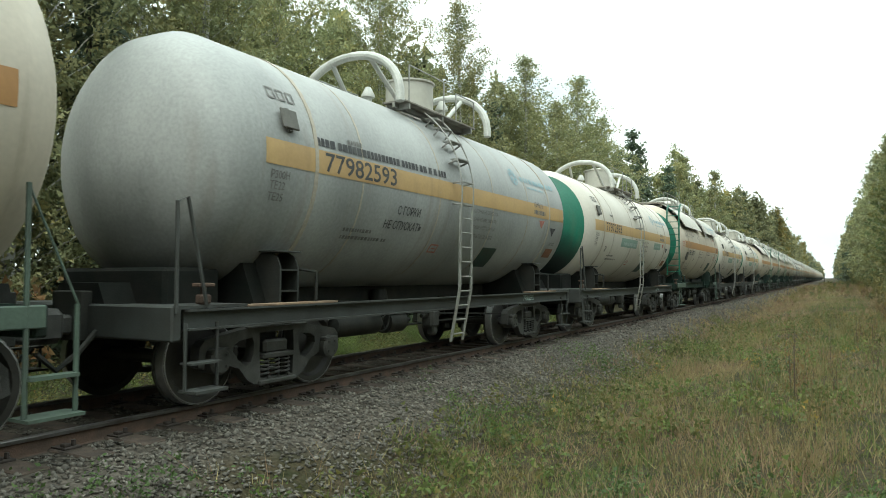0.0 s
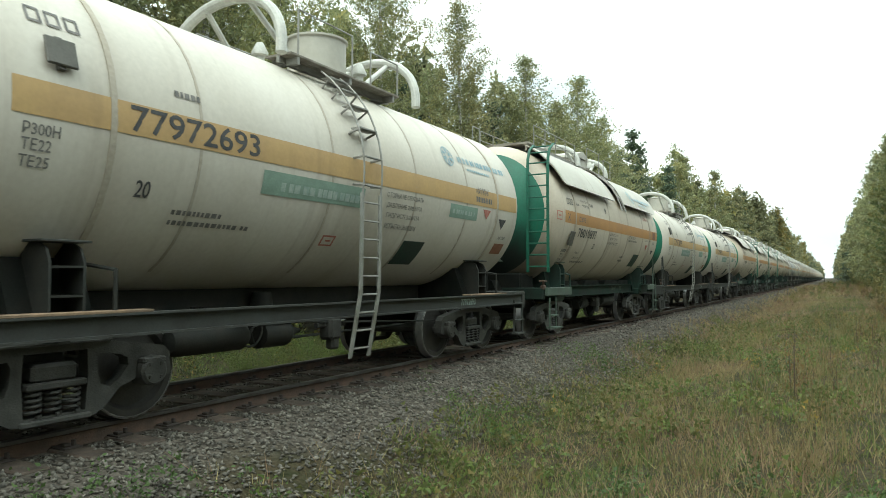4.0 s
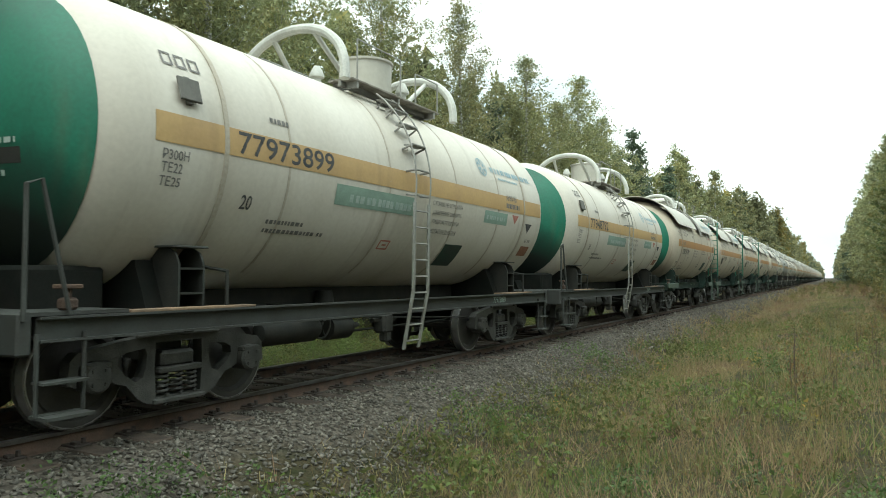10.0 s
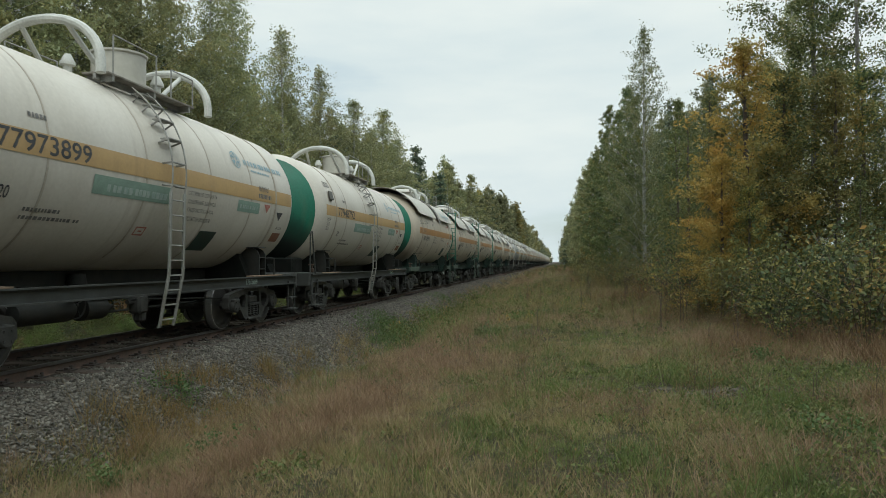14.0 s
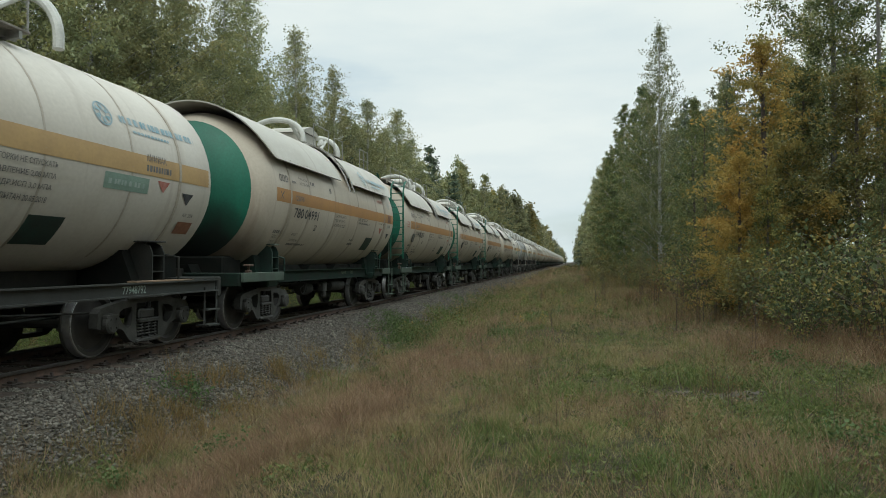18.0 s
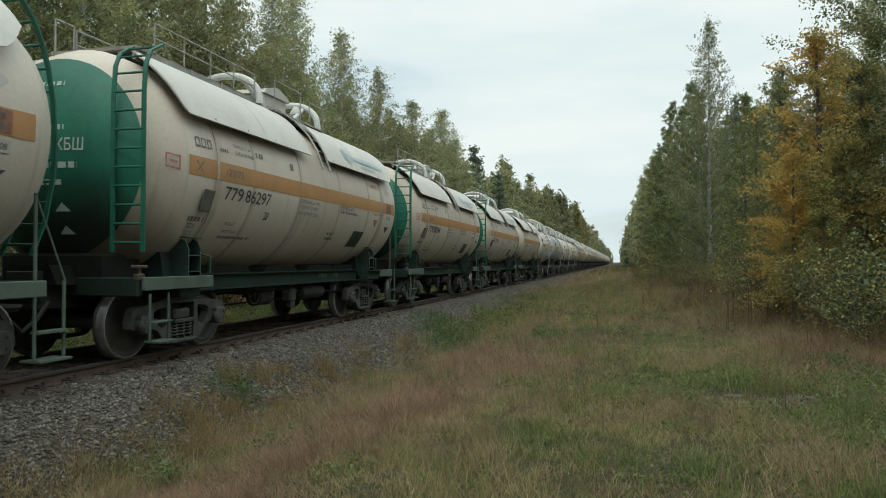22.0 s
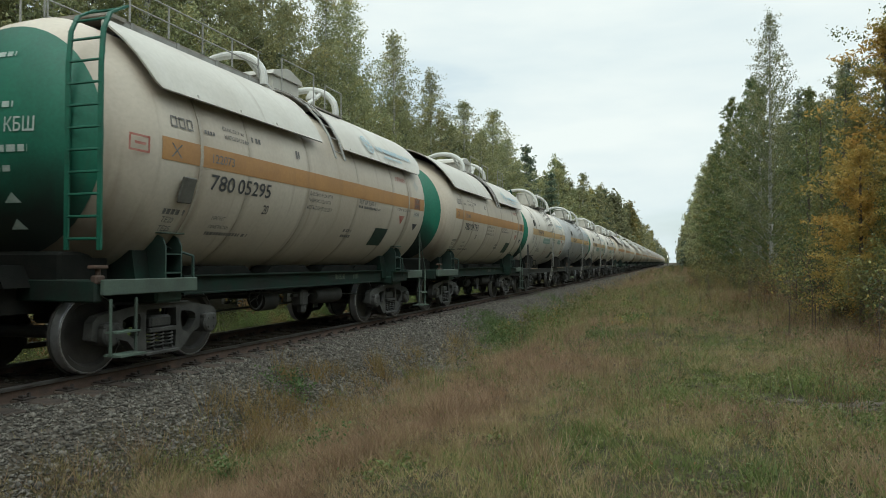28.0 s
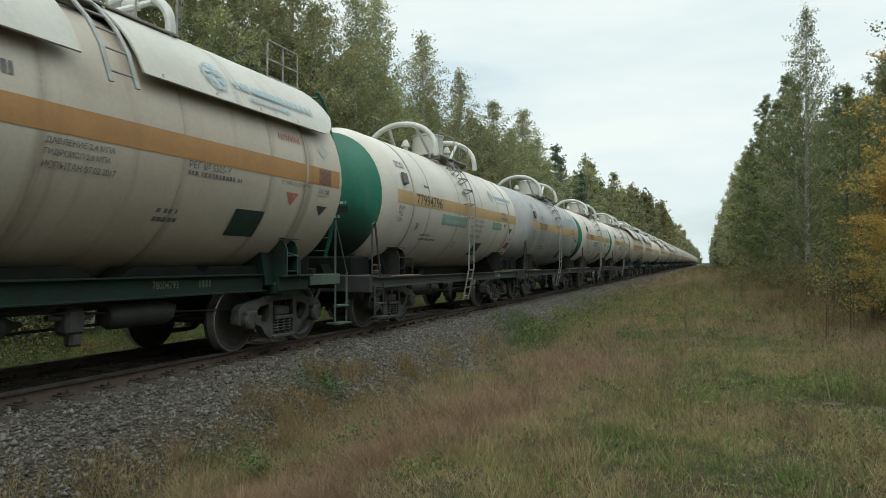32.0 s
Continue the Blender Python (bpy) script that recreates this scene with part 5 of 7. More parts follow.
    if detail:
        add("air_reservoir", lambda bm: spun(bm, [(-0.55, 0.02), (-0.52, 0.12), (-0.45, 0.16), (0.45, 0.16), (0.52, 0.12), (0.55, 0.02)], 18, "y"), M_BLACK, m=pose(0.9, 1.1 if A else -2.0, 0.78))
        add("brake_cylinder", lambda bm: (spun(bm, [(-0.25, 0.17), (0.2, 0.17), (0.24, 0.13), (0.4, 0.05), (0.5, 0.03)], 16, "y"), box(bm, (0, 0, 0.2), (0.2, 0.3, 0.16))), M_BLACK, m=pose(0.8, -0.9, 0.76))
        add("hand_wheel", hand_wheel, M_BLACK, m=pose(0.98, -1.45, 0.84), label="spoked hand brake wheel")
        add("air_pipe", lambda bm: (tube(bm, [(0.95, -3.2, 0.93), (0.95, -0.6, 0.9), (0.95, 0.1, 0.84)], 0.014, 6), tube(bm, [(0.95, 0.2, 0.84), (0.85, 3.2, 0.7)], 0.014, 6), tube(bm, [(0.95, 0.15, 0.72), (0.95, 0.15, 0.9)], 0.03, 6)), M_BLACK)
        add("valve_block", lambda bm: (box(bm, (0, 0, 0), (0.22, 0.26, 0.3), bevel=0.04), box(bm, (0.02, 0.02, -0.2), (0.14, 0.16, 0.16), bevel=0.03), tube(bm, [(0, -0.3, 0.05), (0, 0.3, 0.05)], 0.035, 8)), M_BOGIE, m=pose(0.9, 0.12, 0.76))
        add("brake_rod", lambda bm: (tube(bm, [(0.45, -3.0, 0.62), (0.45, 3.0, 0.66)], 0.02, 5)), M_BLACK)
        add("drain_valve", lambda bm: (spun(bm, [(0.72, 0.09), (0.95, 0.09), (0.97, 0.16), (1.02, 0.16), (1.25, 0.12)], 12, "z")), M_BLACK, m=pose(0.35, -0.6, 0))
        add("red_lever", lambda bm: (box(bm, (1.35, -5.15, 1.22), (0.1, 0.14, 0.1), bevel=0.02), tube(bm, [(1.35, -5.15, 1.2), (1.35, -5.15, 1.34)], 0.03, 6), box(bm, (1.35, -5.15, 1.36), (0.12, 0.2, 0.04), bevel=0.01)), M_RAIL, label="rust-red brake handle")
    return car


# wagon order: sunshaded (A) or plain (B), grey, ladder on the end
ORDER = [("A", 0, 0), ("B", 1, 0), ("B", 0, 0), ("A", 0, 1), ("B", 0, 0), ("B", 0, 0), ("A", 0, 0), ("A", 0, 1), ("A", 0, 1), ("A", 0, 1), ("A", 0, 0), ("B", 0, 0),
         ("B", 1, 0), ("B", 0, 0), ("B", 0, 0), ("A", 0, 0)]
TRAIN = []
for i in range(46):
    if i < len(ORDER):
        kind, grey, lad = ORDER[i]
    else:
        kind, grey, lad = ("A" if (i * 7) % 5 < 3 else "B"), (i % 9 == 4), 0
    near = i < 16
    TRAIN.append(tank_car(kind, NUMBERS[i % len(NUMBERS)], i, bool(grey), bool(lad) and near, green=not grey, detail=near))

# ---------- trees ----------


def leaf_quads(rng, centres, size, spread, per, flat=0.5, sides=4):
    """Small four-sided leaves scattered round centres."""
    c = np.repeat(np.asarray(centres), per, axis=0)
    n = len(c)
    c = c + rng.normal(0, 1, (n, 3)) * spread
    a = rng.normal(0, 1, (n, 3))
    a /= np.linalg.norm(a, axis=1)[:, None]
    b = rng.normal(0, 1, (n, 3))
    b[:, 2] *= flat
    b -= (a * b).sum(1)[:, None] * a
    b /= np.linalg.norm(b, axis=1)[:, None] + 1e-6
    s = size * rng.uniform(0.6, 1.4, (n, 1))
    if sides == 3:
        return np.stack([c - a * s, c + b * s * 0.75, c + a * s * 0.9 - b * s * 0.35], 1)
    return np.stack([c - a * s, c - b * s * 0.55, c + a * s, c + b * s * 0.55], 1)


def trunk_bm(bm, rng, h, r0, lean=0.02, top=0.02, steps=9):
    pts, rr = [], []
    x = y = 0.0
    for i in range(steps + 1):
        t = i / steps
        pts.append((x, y, h * t - (0.15 if i == 0 else 0)))
        rr.append(r0 * (1 - t) ** 0.8 + top)
        x += rng.normal(0, lean) * h / steps
        y += rng.normal(0, lean) * h / steps
    tube(bm, pts, rr, 7)
    return pts


def make_tree(kind, seed, h, leaves, bark, leaf_size=0.06, count=5000, width=0.2, base=0.15, label="", far=False, sides=3, limbs=0, twig=0.7, thick=1.0):
    """A tree with a tapered trunk, limbs, and a crown of many small leaves or needle sprays along its twigs."""
    rng = np.random.default_rng(seed)
    root = tagged(new("tree"), label, "tree", "trees along the line")
    bm = bmesh.new()
    pts = trunk_bm(bm, rng, h, (h * 0.009 + 0.02) * thick, steps=5 if far else 9)
    arr = np.array(pts)
    limbs = limbs or (int(50 + h * 4) if not far else 44)
    p1, p2 = rng.uniform(0, 6.3, 2)
    starts, ways, lens = [], [], []
    whorl = 7 if kind == "spruce" else 4 if kind == "pine" else 1
    if kind == "spruce":
        limbs *= 3
    for i in range(limbs):
        t = base + (1 - base) * ((i // whorl) * whorl + rng.uniform(0, 0.7 if whorl > 1 else 0.9)) / limbs
        u = (t - base) / (1 - base)
        p = np.array([np.interp(t * h, arr[:, 2], arr[:, k]) for k in range(3)])
        ang = i * 2.4 + rng.uniform(-0.4, 0.4)
        uneven = 1 + 0.15 * math.sin(2 * ang + 7 * u + p1) + 0.12 * math.sin(3 * ang - 13 * u + p2)
        if kind == "spruce":
            ln = h * width * (1 - u) ** 1.05 * rng.uniform(0.8, 1.1) * (0.75 + 0.25 * uneven) + 0.03
            rise = -0.3 + 0.6 * u
        elif kind == "pine":
            ln = h * width * (0.3 + 0.9 * min(1, u * 3)) * (1 - u) ** 0.6 * rng.uniform(0.6, 1.15) * uneven + 0.05
            rise = 0.15 + 0.6 * u
        else:
            ln = h * width * (0.55 + 0.45 * min(1, u / 0.22)) * (1 - u) ** 0.9 * rng.uniform(0.7, 1.15) * uneven + 0.1
            rise = 0.55 + 0.7 * u
        d = np.array([math.cos(ang), math.sin(ang), rise])
        end = p + d * ln
        mid = p + d * ln * 0.5 + np.array([0, 0, ln * 0.06])
        r = max(0.008, 0.018 * (1 - t) * h / 9)
        if not far or i % 3 == 0:
            tube(bm, [tuple(p), tuple(mid), tuple(end)] if not far else [tuple(p), tuple(end)], [r, r * 0.7, 0.004] if not far else [r, 0.006], 4 if not far else 3)
        k = max(3, int(ln / (0.2 if not far else 0.4)))
        for j in range(k):
            q = 0.08 + 0.92 * (j + rng.uniform(0, 0.8)) / k
            c = p + (mid - p) * min(1, 2 * q) + (end - mid) * max(0, 2 * q - 1)
            side = rng.normal(0, 1, 3)
            if kind == "spruce":
                w = np.array([d[0] * 0.7 + side[0] * 0.5, d[1] * 0.7 + side[1] * 0.5, -0.22 + 0.3 * u])
                tl = min(0.8, 0.25 + ln * 0.25 * (1 - 0.5 * q)) * twig
            elif kind == "pine":
                w = np.array([d[0] * 0.6 + side[0] * 0.5, d[1] * 0.6 + side[1] * 0.5, 0.5 + 0.2 * side[2]])
                tl = 0.6 * twig
            else:
                w = np.array([d[0] * 0.6 + side[0] * 0.6, d[1] * 0.6 + side[1] * 0.6, -0.25 + 0.8 * u + 0.45 * side[2]])
                tl = twig * rng.uniform(0.6, 1.3) * (1 - 0.6 * u)
            starts.append(c), ways.append(w), lens.append(tl)
    starts.append(arr[-1] + np.array([0, 0, -0.5])), ways.append(np.array([0.02, 0.01, 1.0])), lens.append(0.8)
    part("trunk", bm, bark, root)
    starts, ways, lens = np.array(starts), np.array(ways), np.array(lens)
    per = max(3, count // len(starts))
    n = len(starts) * per
    q = rng.uniform(0.05, 1, (n, 1))
    spots = np.repeat(starts, per, 0) + np.repeat(ways * lens[:, None], per, 0) * q
    cl = leaf_quads(rng, spots, leaf_size, np.array([1, 1, 0.8]) * (0.08 + 0.8 * leaf_size) * twig / 0.7, 1, 0.7, sides)
    crown = new("crown", quads_mesh("crown", cl, leaves, sides))
    crown.parent = root
    return root


def make_shrub(seed, h, leaves, count=1500, leaf_size=0.05, label="", wide=0.6, stems=7, sides=3):
    rng = np.random.default_rng(seed)
    root = tagged(new("shrub"), label, "shrub", "shrubs beside the line")
    bm = bmesh.new()
    centres = []
    for i in range(stems):
        a, lean = rng.uniform(0, math.tau), rng.uniform(0.1, wide)
        tip = np.array([math.cos(a) * lean * h, math.sin(a) * lean * h, h * rng.uniform(0.6, 1.05)])
        mid = tip * np.array([0.35, 0.35, 0.55])
        tube(bm, [(0.1 * math.cos(a), 0.1 * math.sin(a), -0.1), tuple(mid), tuple(tip)], [0.011, 0.008, 0.003], 4)
        for q in np.linspace(0.25, 1, 7):
            c = mid * min(1, 2 * q) + (tip - mid) * max(0, 2 * q - 1)
            centres.append(c + rng.normal(0, 0.08 * h, 3))
            if q > 0.4:
                e = c + rng.normal(0, 0.16 * h, 3)
                tube(bm, [tuple(c), tuple(e)], [0.006, 0.003], 3)
                centres.append(e)
    part("stem", bm, M_TWIG, root)
    crown = new("crown", quads_mesh("crown", leaf_quads(rng, centres, leaf_size, 0.07 * h, max(2, count // len(centres)), 0.8, sides), leaves, sides))
    crown.parent = root
    return root


def put(proto, x, y, scale=1.0, turn=0.0, tall=1.0):
    ob = copy_thing(proto, pose(x, y, ground_z(x, y) - 0.05, 0, 0, turn))
    ob.scale = (scale, scale, scale * tall)
    return ob


EDGE = "at the forest edge"
BIRCHES = [make_tree("birch", 10 + i, 15.0, L_BIRCH, M_BIRCH, 0.06, 46000, 0.27, 0.04, "tall birch with green and yellowing leaves, " + EDGE) for i in range(3)]
GOLDS = [make_tree("birch", 20, 15.0, L_GOLD, M_BIRCH, 0.1, 11000, 0.17, 0.08, "golden yellow autumn birch " + EDGE)]
SPRUCES = [make_tree("spruce", 30, 15.0, L_SPRUCE, M_BARK, 0.1, 10000, 0.2, 0.04, "dark green spruce " + EDGE)]
PINES = [make_tree("pine", 40, 15.0, L_PINE, M_BARK, 0.105, 9000, 0.16, 0.2, "dull green pine " + EDGE, limbs=60)]
F_BIRCH = [make_tree("birch", 110 + i, 15.0, L_BIRCH, M_BIRCH, 0.36, 1300, 0.24, 0.06, "distant birch with yellowing leaves in the wood", far=True) for i in range(2)]
F_GOLD = [make_tree("birch", 120, 15.0, L_GOLD, M_BIRCH, 0.4, 1050, 0.16, 0.1, "distant golden birch in the wood", far=True)]
F_SPRUCE = [make_tree("spruce", 130, 15.0, L_SPRUCE, M_BARK, 0.38, 1150, 0.21, 0.05, "distant dark spruce in the wood", far=True)]
F_PINE = [make_tree(("pine", "spruce")[i], 140 + i, 15.0, L_PINE, M_BARK, 0.4, 1100, 0.16, 0.15, "distant dull green pine in the wood", far=True, limbs=40) for i in range(2)]
V_TREES = [make_tree(kind, 190 + i, 15.0, mat, M_BARK, 0.6, 260, 0.18, 0.1, "far tree on the horizon of the wood", far=True, limbs=12) for i, (kind, mat) in enumerate((("pine", L_PINE), ("birch", L_BIRCH), ("pine", L_SPRUCE), ("birch", L_GOLD)))]
MID_BIRCH = [make_tree("birch", 150 + i, 15.0, L_BIRCH, M_BIRCH, 0.15, 6500, 0.27, 0.05, "birch with green and yellowing leaves in the wood", far=True, limbs=40) for i in range(2)]
MID_SPRUCE = [make_tree("spruce", 160, 15.0, L_SPRUCE, M_BARK, 0.185, 4800, 0.21, 0.04, "dark green spruce in the wood", far=True, limbs=34)]
MID_PINE = [make_tree("spruce", 170 + i, 15.0, L_PINE, M_BARK, 0.18, 4600, 0.15 + 0.03 * i, 0.1, "dull green pine in the wood", far=True, limbs=30) for i in range(2)]
TALL_BIRCH = make_tree("birch", 10, 15.0, L_DULL_BIRCH, M_BIRCH, 0.06, 34000, 0.27, 0.04, "tall narrow birch with a white stem " + EDGE)
DARK_BIRCHES = [make_tree("birch", 15 + i, 15.0, L_ALDER, M_BIRCH, 0.085, 21000, 0.2, 0.04, "dull green birch with a pale stem, " + EDGE, limbs=64, twig=0.5) for i in range(2)]
ALDERS = [make_tree("birch", 50 + i, 10.0, L_ALDER, M_BARK, 0.066, 7500, 0.26, 0.06, "dull green leafy tree beside the clearing", twig=0.7, limbs=46) for i in range(2)]
ASPEN = [make_tree("birch", 55, 12.0, L_ALDER, M_GREYBARK, 0.05, 34000, 0.27, 0.3, "tall leafy tree with a dull green crown behind the clearing", twig=0.8, limbs=44, thick=0.6)]
YELLOW = [make_tree("birch", 60 + i, 6.6, mat, M_BARK, 0.046, 16000, 0.3, 0.06, words, twig=0.6, limbs=42) for i, (mat, words) in enumerate(((L_YELLOW, "young tree with orange-yellow autumn leaves"), (L_GOLD, "young tree with dull golden autumn leaves"), (L_TURNING, "young tree with green and yellowing leaves")))]
SHRUBS = [make_shrub(70, 1.8, L_THICKET, 1400, 0.042, "green leafy shrub with yellowing leaves beside the clearing", stems=10, sides=4), make_shrub(71, 1.5, L_RUST, 2000, 0.036, "rusty brown autumn shrub beside the clearing"), make_shrub(72, 2.2, L_GOLD, 2600, 0.042, "yellowing willow shrub beside the clearing")]
VERGE_SHRUB = make_shrub(78, 1.5, L_VERGE, 2200, 0.032, "bright green low bush beyond the track")
FAR_SHRUBS = [make_shrub(75, 1.8, L_ALDER, 420, 0.1, "green leafy shrub at the edge of the wood"), make_shrub(76, 1.5, L_RUST, 380, 0.09, "rusty brown shrub at the edge of the wood"), make_shrub(77, 2.2, L_GOLD, 420, 0.1, "yellowing shrub at the edge of the wood")]
BARE = [make_tree("birch", 180 + i, 11.0, L_ALDER, M_GREYBARK, 0.045, 500, 0.07, 0.4, "thin bare-stemmed tree with few leaves", thick=0.5, limbs=22) for i in range(2)]
SAPLINGS = [make_shrub(80 + i, 2.0, (L_RUST, L_GOLD)[i], 420, 0.028, "thin sapling with few autumn leaves", 0.12, 3) for i in range(2)]
PROTOS = [TALL_BIRCH] + V_TREES + DARK_BIRCHES + MID_BIRCH + MID_SPRUCE + MID_PINE + BIRCHES + GOLDS + SPRUCES + PINES + F_BIRCH + F_GOLD + F_SPRUCE + F_PINE + ALDERS + ASPEN + YELLOW + SHRUBS + [VERGE_SHRUB] + FAR_SHRUBS + SAPLINGS + BARE
rng = random.Random(5)


FAR_WOOD = []


def grow(kinds, x, y, h, base=15.0):
    if y > 150:
        return FAR_WOOD.append((rng.choice(kinds), x, y, h / base, rng.uniform(0, 6.28)))
    return put(rng.choice(kinds), x, y, h / base, rng.uniform(0, 360))


def join_wood(name, places, label):
    """The far wood as one mesh: trunks and crowns of many trees set side by side."""
    cos, loops, starts, slots, mats = [], [], [], [], []
    base = at = 0
    for proto, x, y, k, turn in places:
        c, s_ = math.cos(turn) * k, math.sin(turn) * k
        for ob in proto.children:
            me = ob.data
            v = np.empty(len(me.vertices) * 3, dtype=np.float32)
            me.vertices.foreach_get("co", v)
            v = v.reshape(-1, 3)
            cos.append(np.stack([v[:, 0] * c - v[:, 1] * s_ + x, v[:, 0] * s_ + v[:, 1] * c + y, v[:, 2] * k + ground_z(x, y) - 0.05], 1))
            li = np.empty(len(me.loops), dtype=np.int32)
            me.loops.foreach_get("vertex_index", li)
            ls = np.empty(len(me.polygons), dtype=np.int32)
            me.polygons.foreach_get("loop_start", ls)
            loops.append(li + base)
            starts.append(ls + at)
            if me.materials[0] not in mats:
                mats.append(me.materials[0])
            slots.append(np.full(len(ls), mats.index(me.materials[0]), dtype=np.int32))
            base += len(v)
            at += len(li)
    me = bpy.data.meshes.new(name)
    me.vertices.add(base)
    me.vertices.foreach_set("co", np.concatenate(cos).reshape(-1).astype(np.float32))
    me.loops.add(at)
    me.loops.foreach_set("vertex_index", np.concatenate(loops))
    me.polygons.add(sum(len(q) for q in starts))
    me.polygons.foreach_set("loop_start", np.concatenate(starts))
    for m in mats:
        me.materials.append(m)
    me.polygons.foreach_set("material_index", np.concatenate(slots))
    me.update(calc_edges=True)
    return tagged(new(name, me), label, "woodland", kind="stuff")


# the forest edge beyond the track: the foremost trees, then the wood behind
for y, h in ((-1, 16), (4, 17), (8.5, 16), (12.5, 17), (16, 17.5), (19.5, 16.5), (23, 17.5), (26.5, 17.5), (31.8, 16.2), (35.2, 16.5), (41, 16.1), (48, 15.6)):
    grow(BIRCHES, -17 + rng.uniform(-0.5, 0.3), y, h)
for y, h in ((57.4, 15.5), (63, 14.0), (68.4, 17.1), (74.5, 15.2)):
    put(rng.choice(BIRCHES), -17 + rng.uniform(-0.5, 0.3), y, h / 15 * 1.3, rng.uniform(0, 360), 0.77)
for y, h in ((30.5, 9), (38, 8), (45, 8.5), (52.5, 9), (60, 9.5)):
    grow(GOLDS, -16 + rng.uniform(-0.5, 0.3), y, h)
for y, h in ((29, 12), (44.5, 11), (53, 12), (71.5, 12), (81.5, 13.5), (86.5, 16.5), (90.5, 15.5), (94, 13)):
    grow(MID_SPRUCE, -17.5 + rng.uniform(-0.5, 0.3), y, h)
for y in range(0, 92, 4):
    grow(MID_BIRCH, -18.8 + rng.uniform(-0.6, 0.6), y + rng.uniform(-1.2, 1.2), rng.uniform(12, 15))
for y in range(0, 95, 4):
    grow(MID_BIRCH + MID_PINE + MID_SPRUCE if y < 40 else F_BIRCH + F_PINE + F_SPRUCE, -20.5 + rng.uniform(-1, 1), y + rng.uniform(-1.2, 1.2), rng.uniform(11.5, 15.5))
    grow(F_BIRCH + F_SPRUCE + F_PINE, -25 + rng.uniform(-1.5, 1.5), y + rng.uniform(-1.5, 1.5), rng.uniform(11, 16))
y = 97.0
while y < 420:
    far = 1 + (y - 97) / 220
    k = rng.random()
    near = y < 190
    grow((MID_PINE if near else F_PINE) if k < 0.3 else (MID_SPRUCE if near else F_SPRUCE) if k < 0.38 else (MID_BIRCH if near else F_BIRCH) if k < 0.9 else F_GOLD, -16.4 + rng.uniform(-0.9, 0.7), y, rng.uniform(12.5, 18) * (1 + min(0.25, (y - 97) / 420)))
    grow(F_PINE + F_BIRCH * 2, -20 + rng.uniform(-1.5, 1.5), y + rng.uniform(-1, 1), rng.uniform(11.5, 15.5) * (1 + min(0.25, (y - 97) / 420)))
    y += 2.6 * far * rng.uniform(0.7, 1.4)
y = 420.0
while y < 1700:
    grow(V_TREES, -16.2 + rng.uniform(-1, 1), y, rng.uniform(17, 23))
    grow(V_TREES, 4.6 + rng.uniform(-0.6, 1.5), y - 80, rng.uniform(15, 20))
    y += y * 0.022
for y, h in ((255, 23), (262, 21), (275, 21), (290, 20)):
    grow(F_GOLD, -15.2, y, h)
# unseen trees added beside and behind the clearing to block low sky light
for y in range(-70, 12, 5):
    grow(F_BIRCH + F_PINE + F_SPRUCE, 14 + rng.uniform(-1.5, 1.5), y + rng.uniform(-1.5, 1.5), rng.uniform(11, 15))
    grow(F_BIRCH + F_SPRUCE, 19 + rng.uniform(-2, 2), y + rng.uniform(-1.5, 1.5), rng.uniform(12, 16))
for y in range(-70, -3, 5):
    grow(F_BIRCH + F_SPRUCE + F_PINE, -18 + rng.uniform(-1.5, 1.5), y + rng.uniform(-1.5, 1.5), rng.uniform(12, 16))
# the forest edge on the near side
for x, y, h in ((5.6, 34, 9.0), (4.6, 44, 11.5), (4.8, 50, 13.5), (4.6, 56, 13), (4.5, 63, 15), (4.6, 71, 13.8), (4.4, 84, 14.3), (4.6, 95, 15)):
    grow(DARK_BIRCHES, x, y, h)
put(TALL_BIRCH, 4.5, 38, 0.7, 40, 1.28)
for x, y, h in ((7.5, 29, 7.5), (7.5, 36, 10), (6.8, 46, 11.5)):
    grow(SPRUCES + PINES, x, y, h)
y = 105.0
while y < 330:
    grow(F_BIRCH + F_PINE + F_SPRUCE if y > 150 else MID_BIRCH + MID_PINE, 4.6 + rng.uniform(-0.4, 1.0), y, rng.uniform(14.5, 17.5))
    grow(F_PINE + F_SPRUCE, 7.5 + rng.uniform(-1, 1.0), y + 3, rng.uniform(14, 18))
    y += rng.uniform(5, 10)
for y in range(34, 105, 5):
    grow(PINES + BIRCHES if y < 50 else MID_BIRCH + MID_PINE, 10 + rng.uniform(-1, 1.5), y + rng.uniform(-1.5, 1.5), rng.uniform(11, 15))
for x, y, k, scale, turn in ((3.9, 17.6, 0, 0.62, 40), (4.6, 18.2, 0, 1.07, 150), (5.7, 18.6, 2, 0.98, 260), (6.6, 18.0, 1, 0.93, 20), (7.6, 19.0, 2, 0.98, 200), (5.0, 22.5, 1, 0.9, 80), (4.3, 17.0, 2, 0.5, 120)):
    put(YELLOW[k], x, y, scale, turn, 0.94)
for x, y, h in ((10, 24, 6.5), (12, 25, 7), (13.5, 22, 6), (14.5, 19, 5.6), (12.5, 18.5, 5), (16, 24, 7), (11, 20, 5), (13, 16.5, 4.4)):
    grow(SPRUCES + PINES, x, y, h)
for x, y, h in ((8.4, 16.5, 3.6), (10, 15.5, 3.6), (11.5, 15.5, 3.6), (9.4, 17.8, 4.4), (6.4, 16.2, 3.0), (7.2, 15.2, 2.8)):
    grow(ALDERS, x, y, h, 10.0)
put(ASPEN[0], 7.6, 22.5, 1.0, 30)
put(ASPEN[0], 10.4, 21, 0.72, 130)
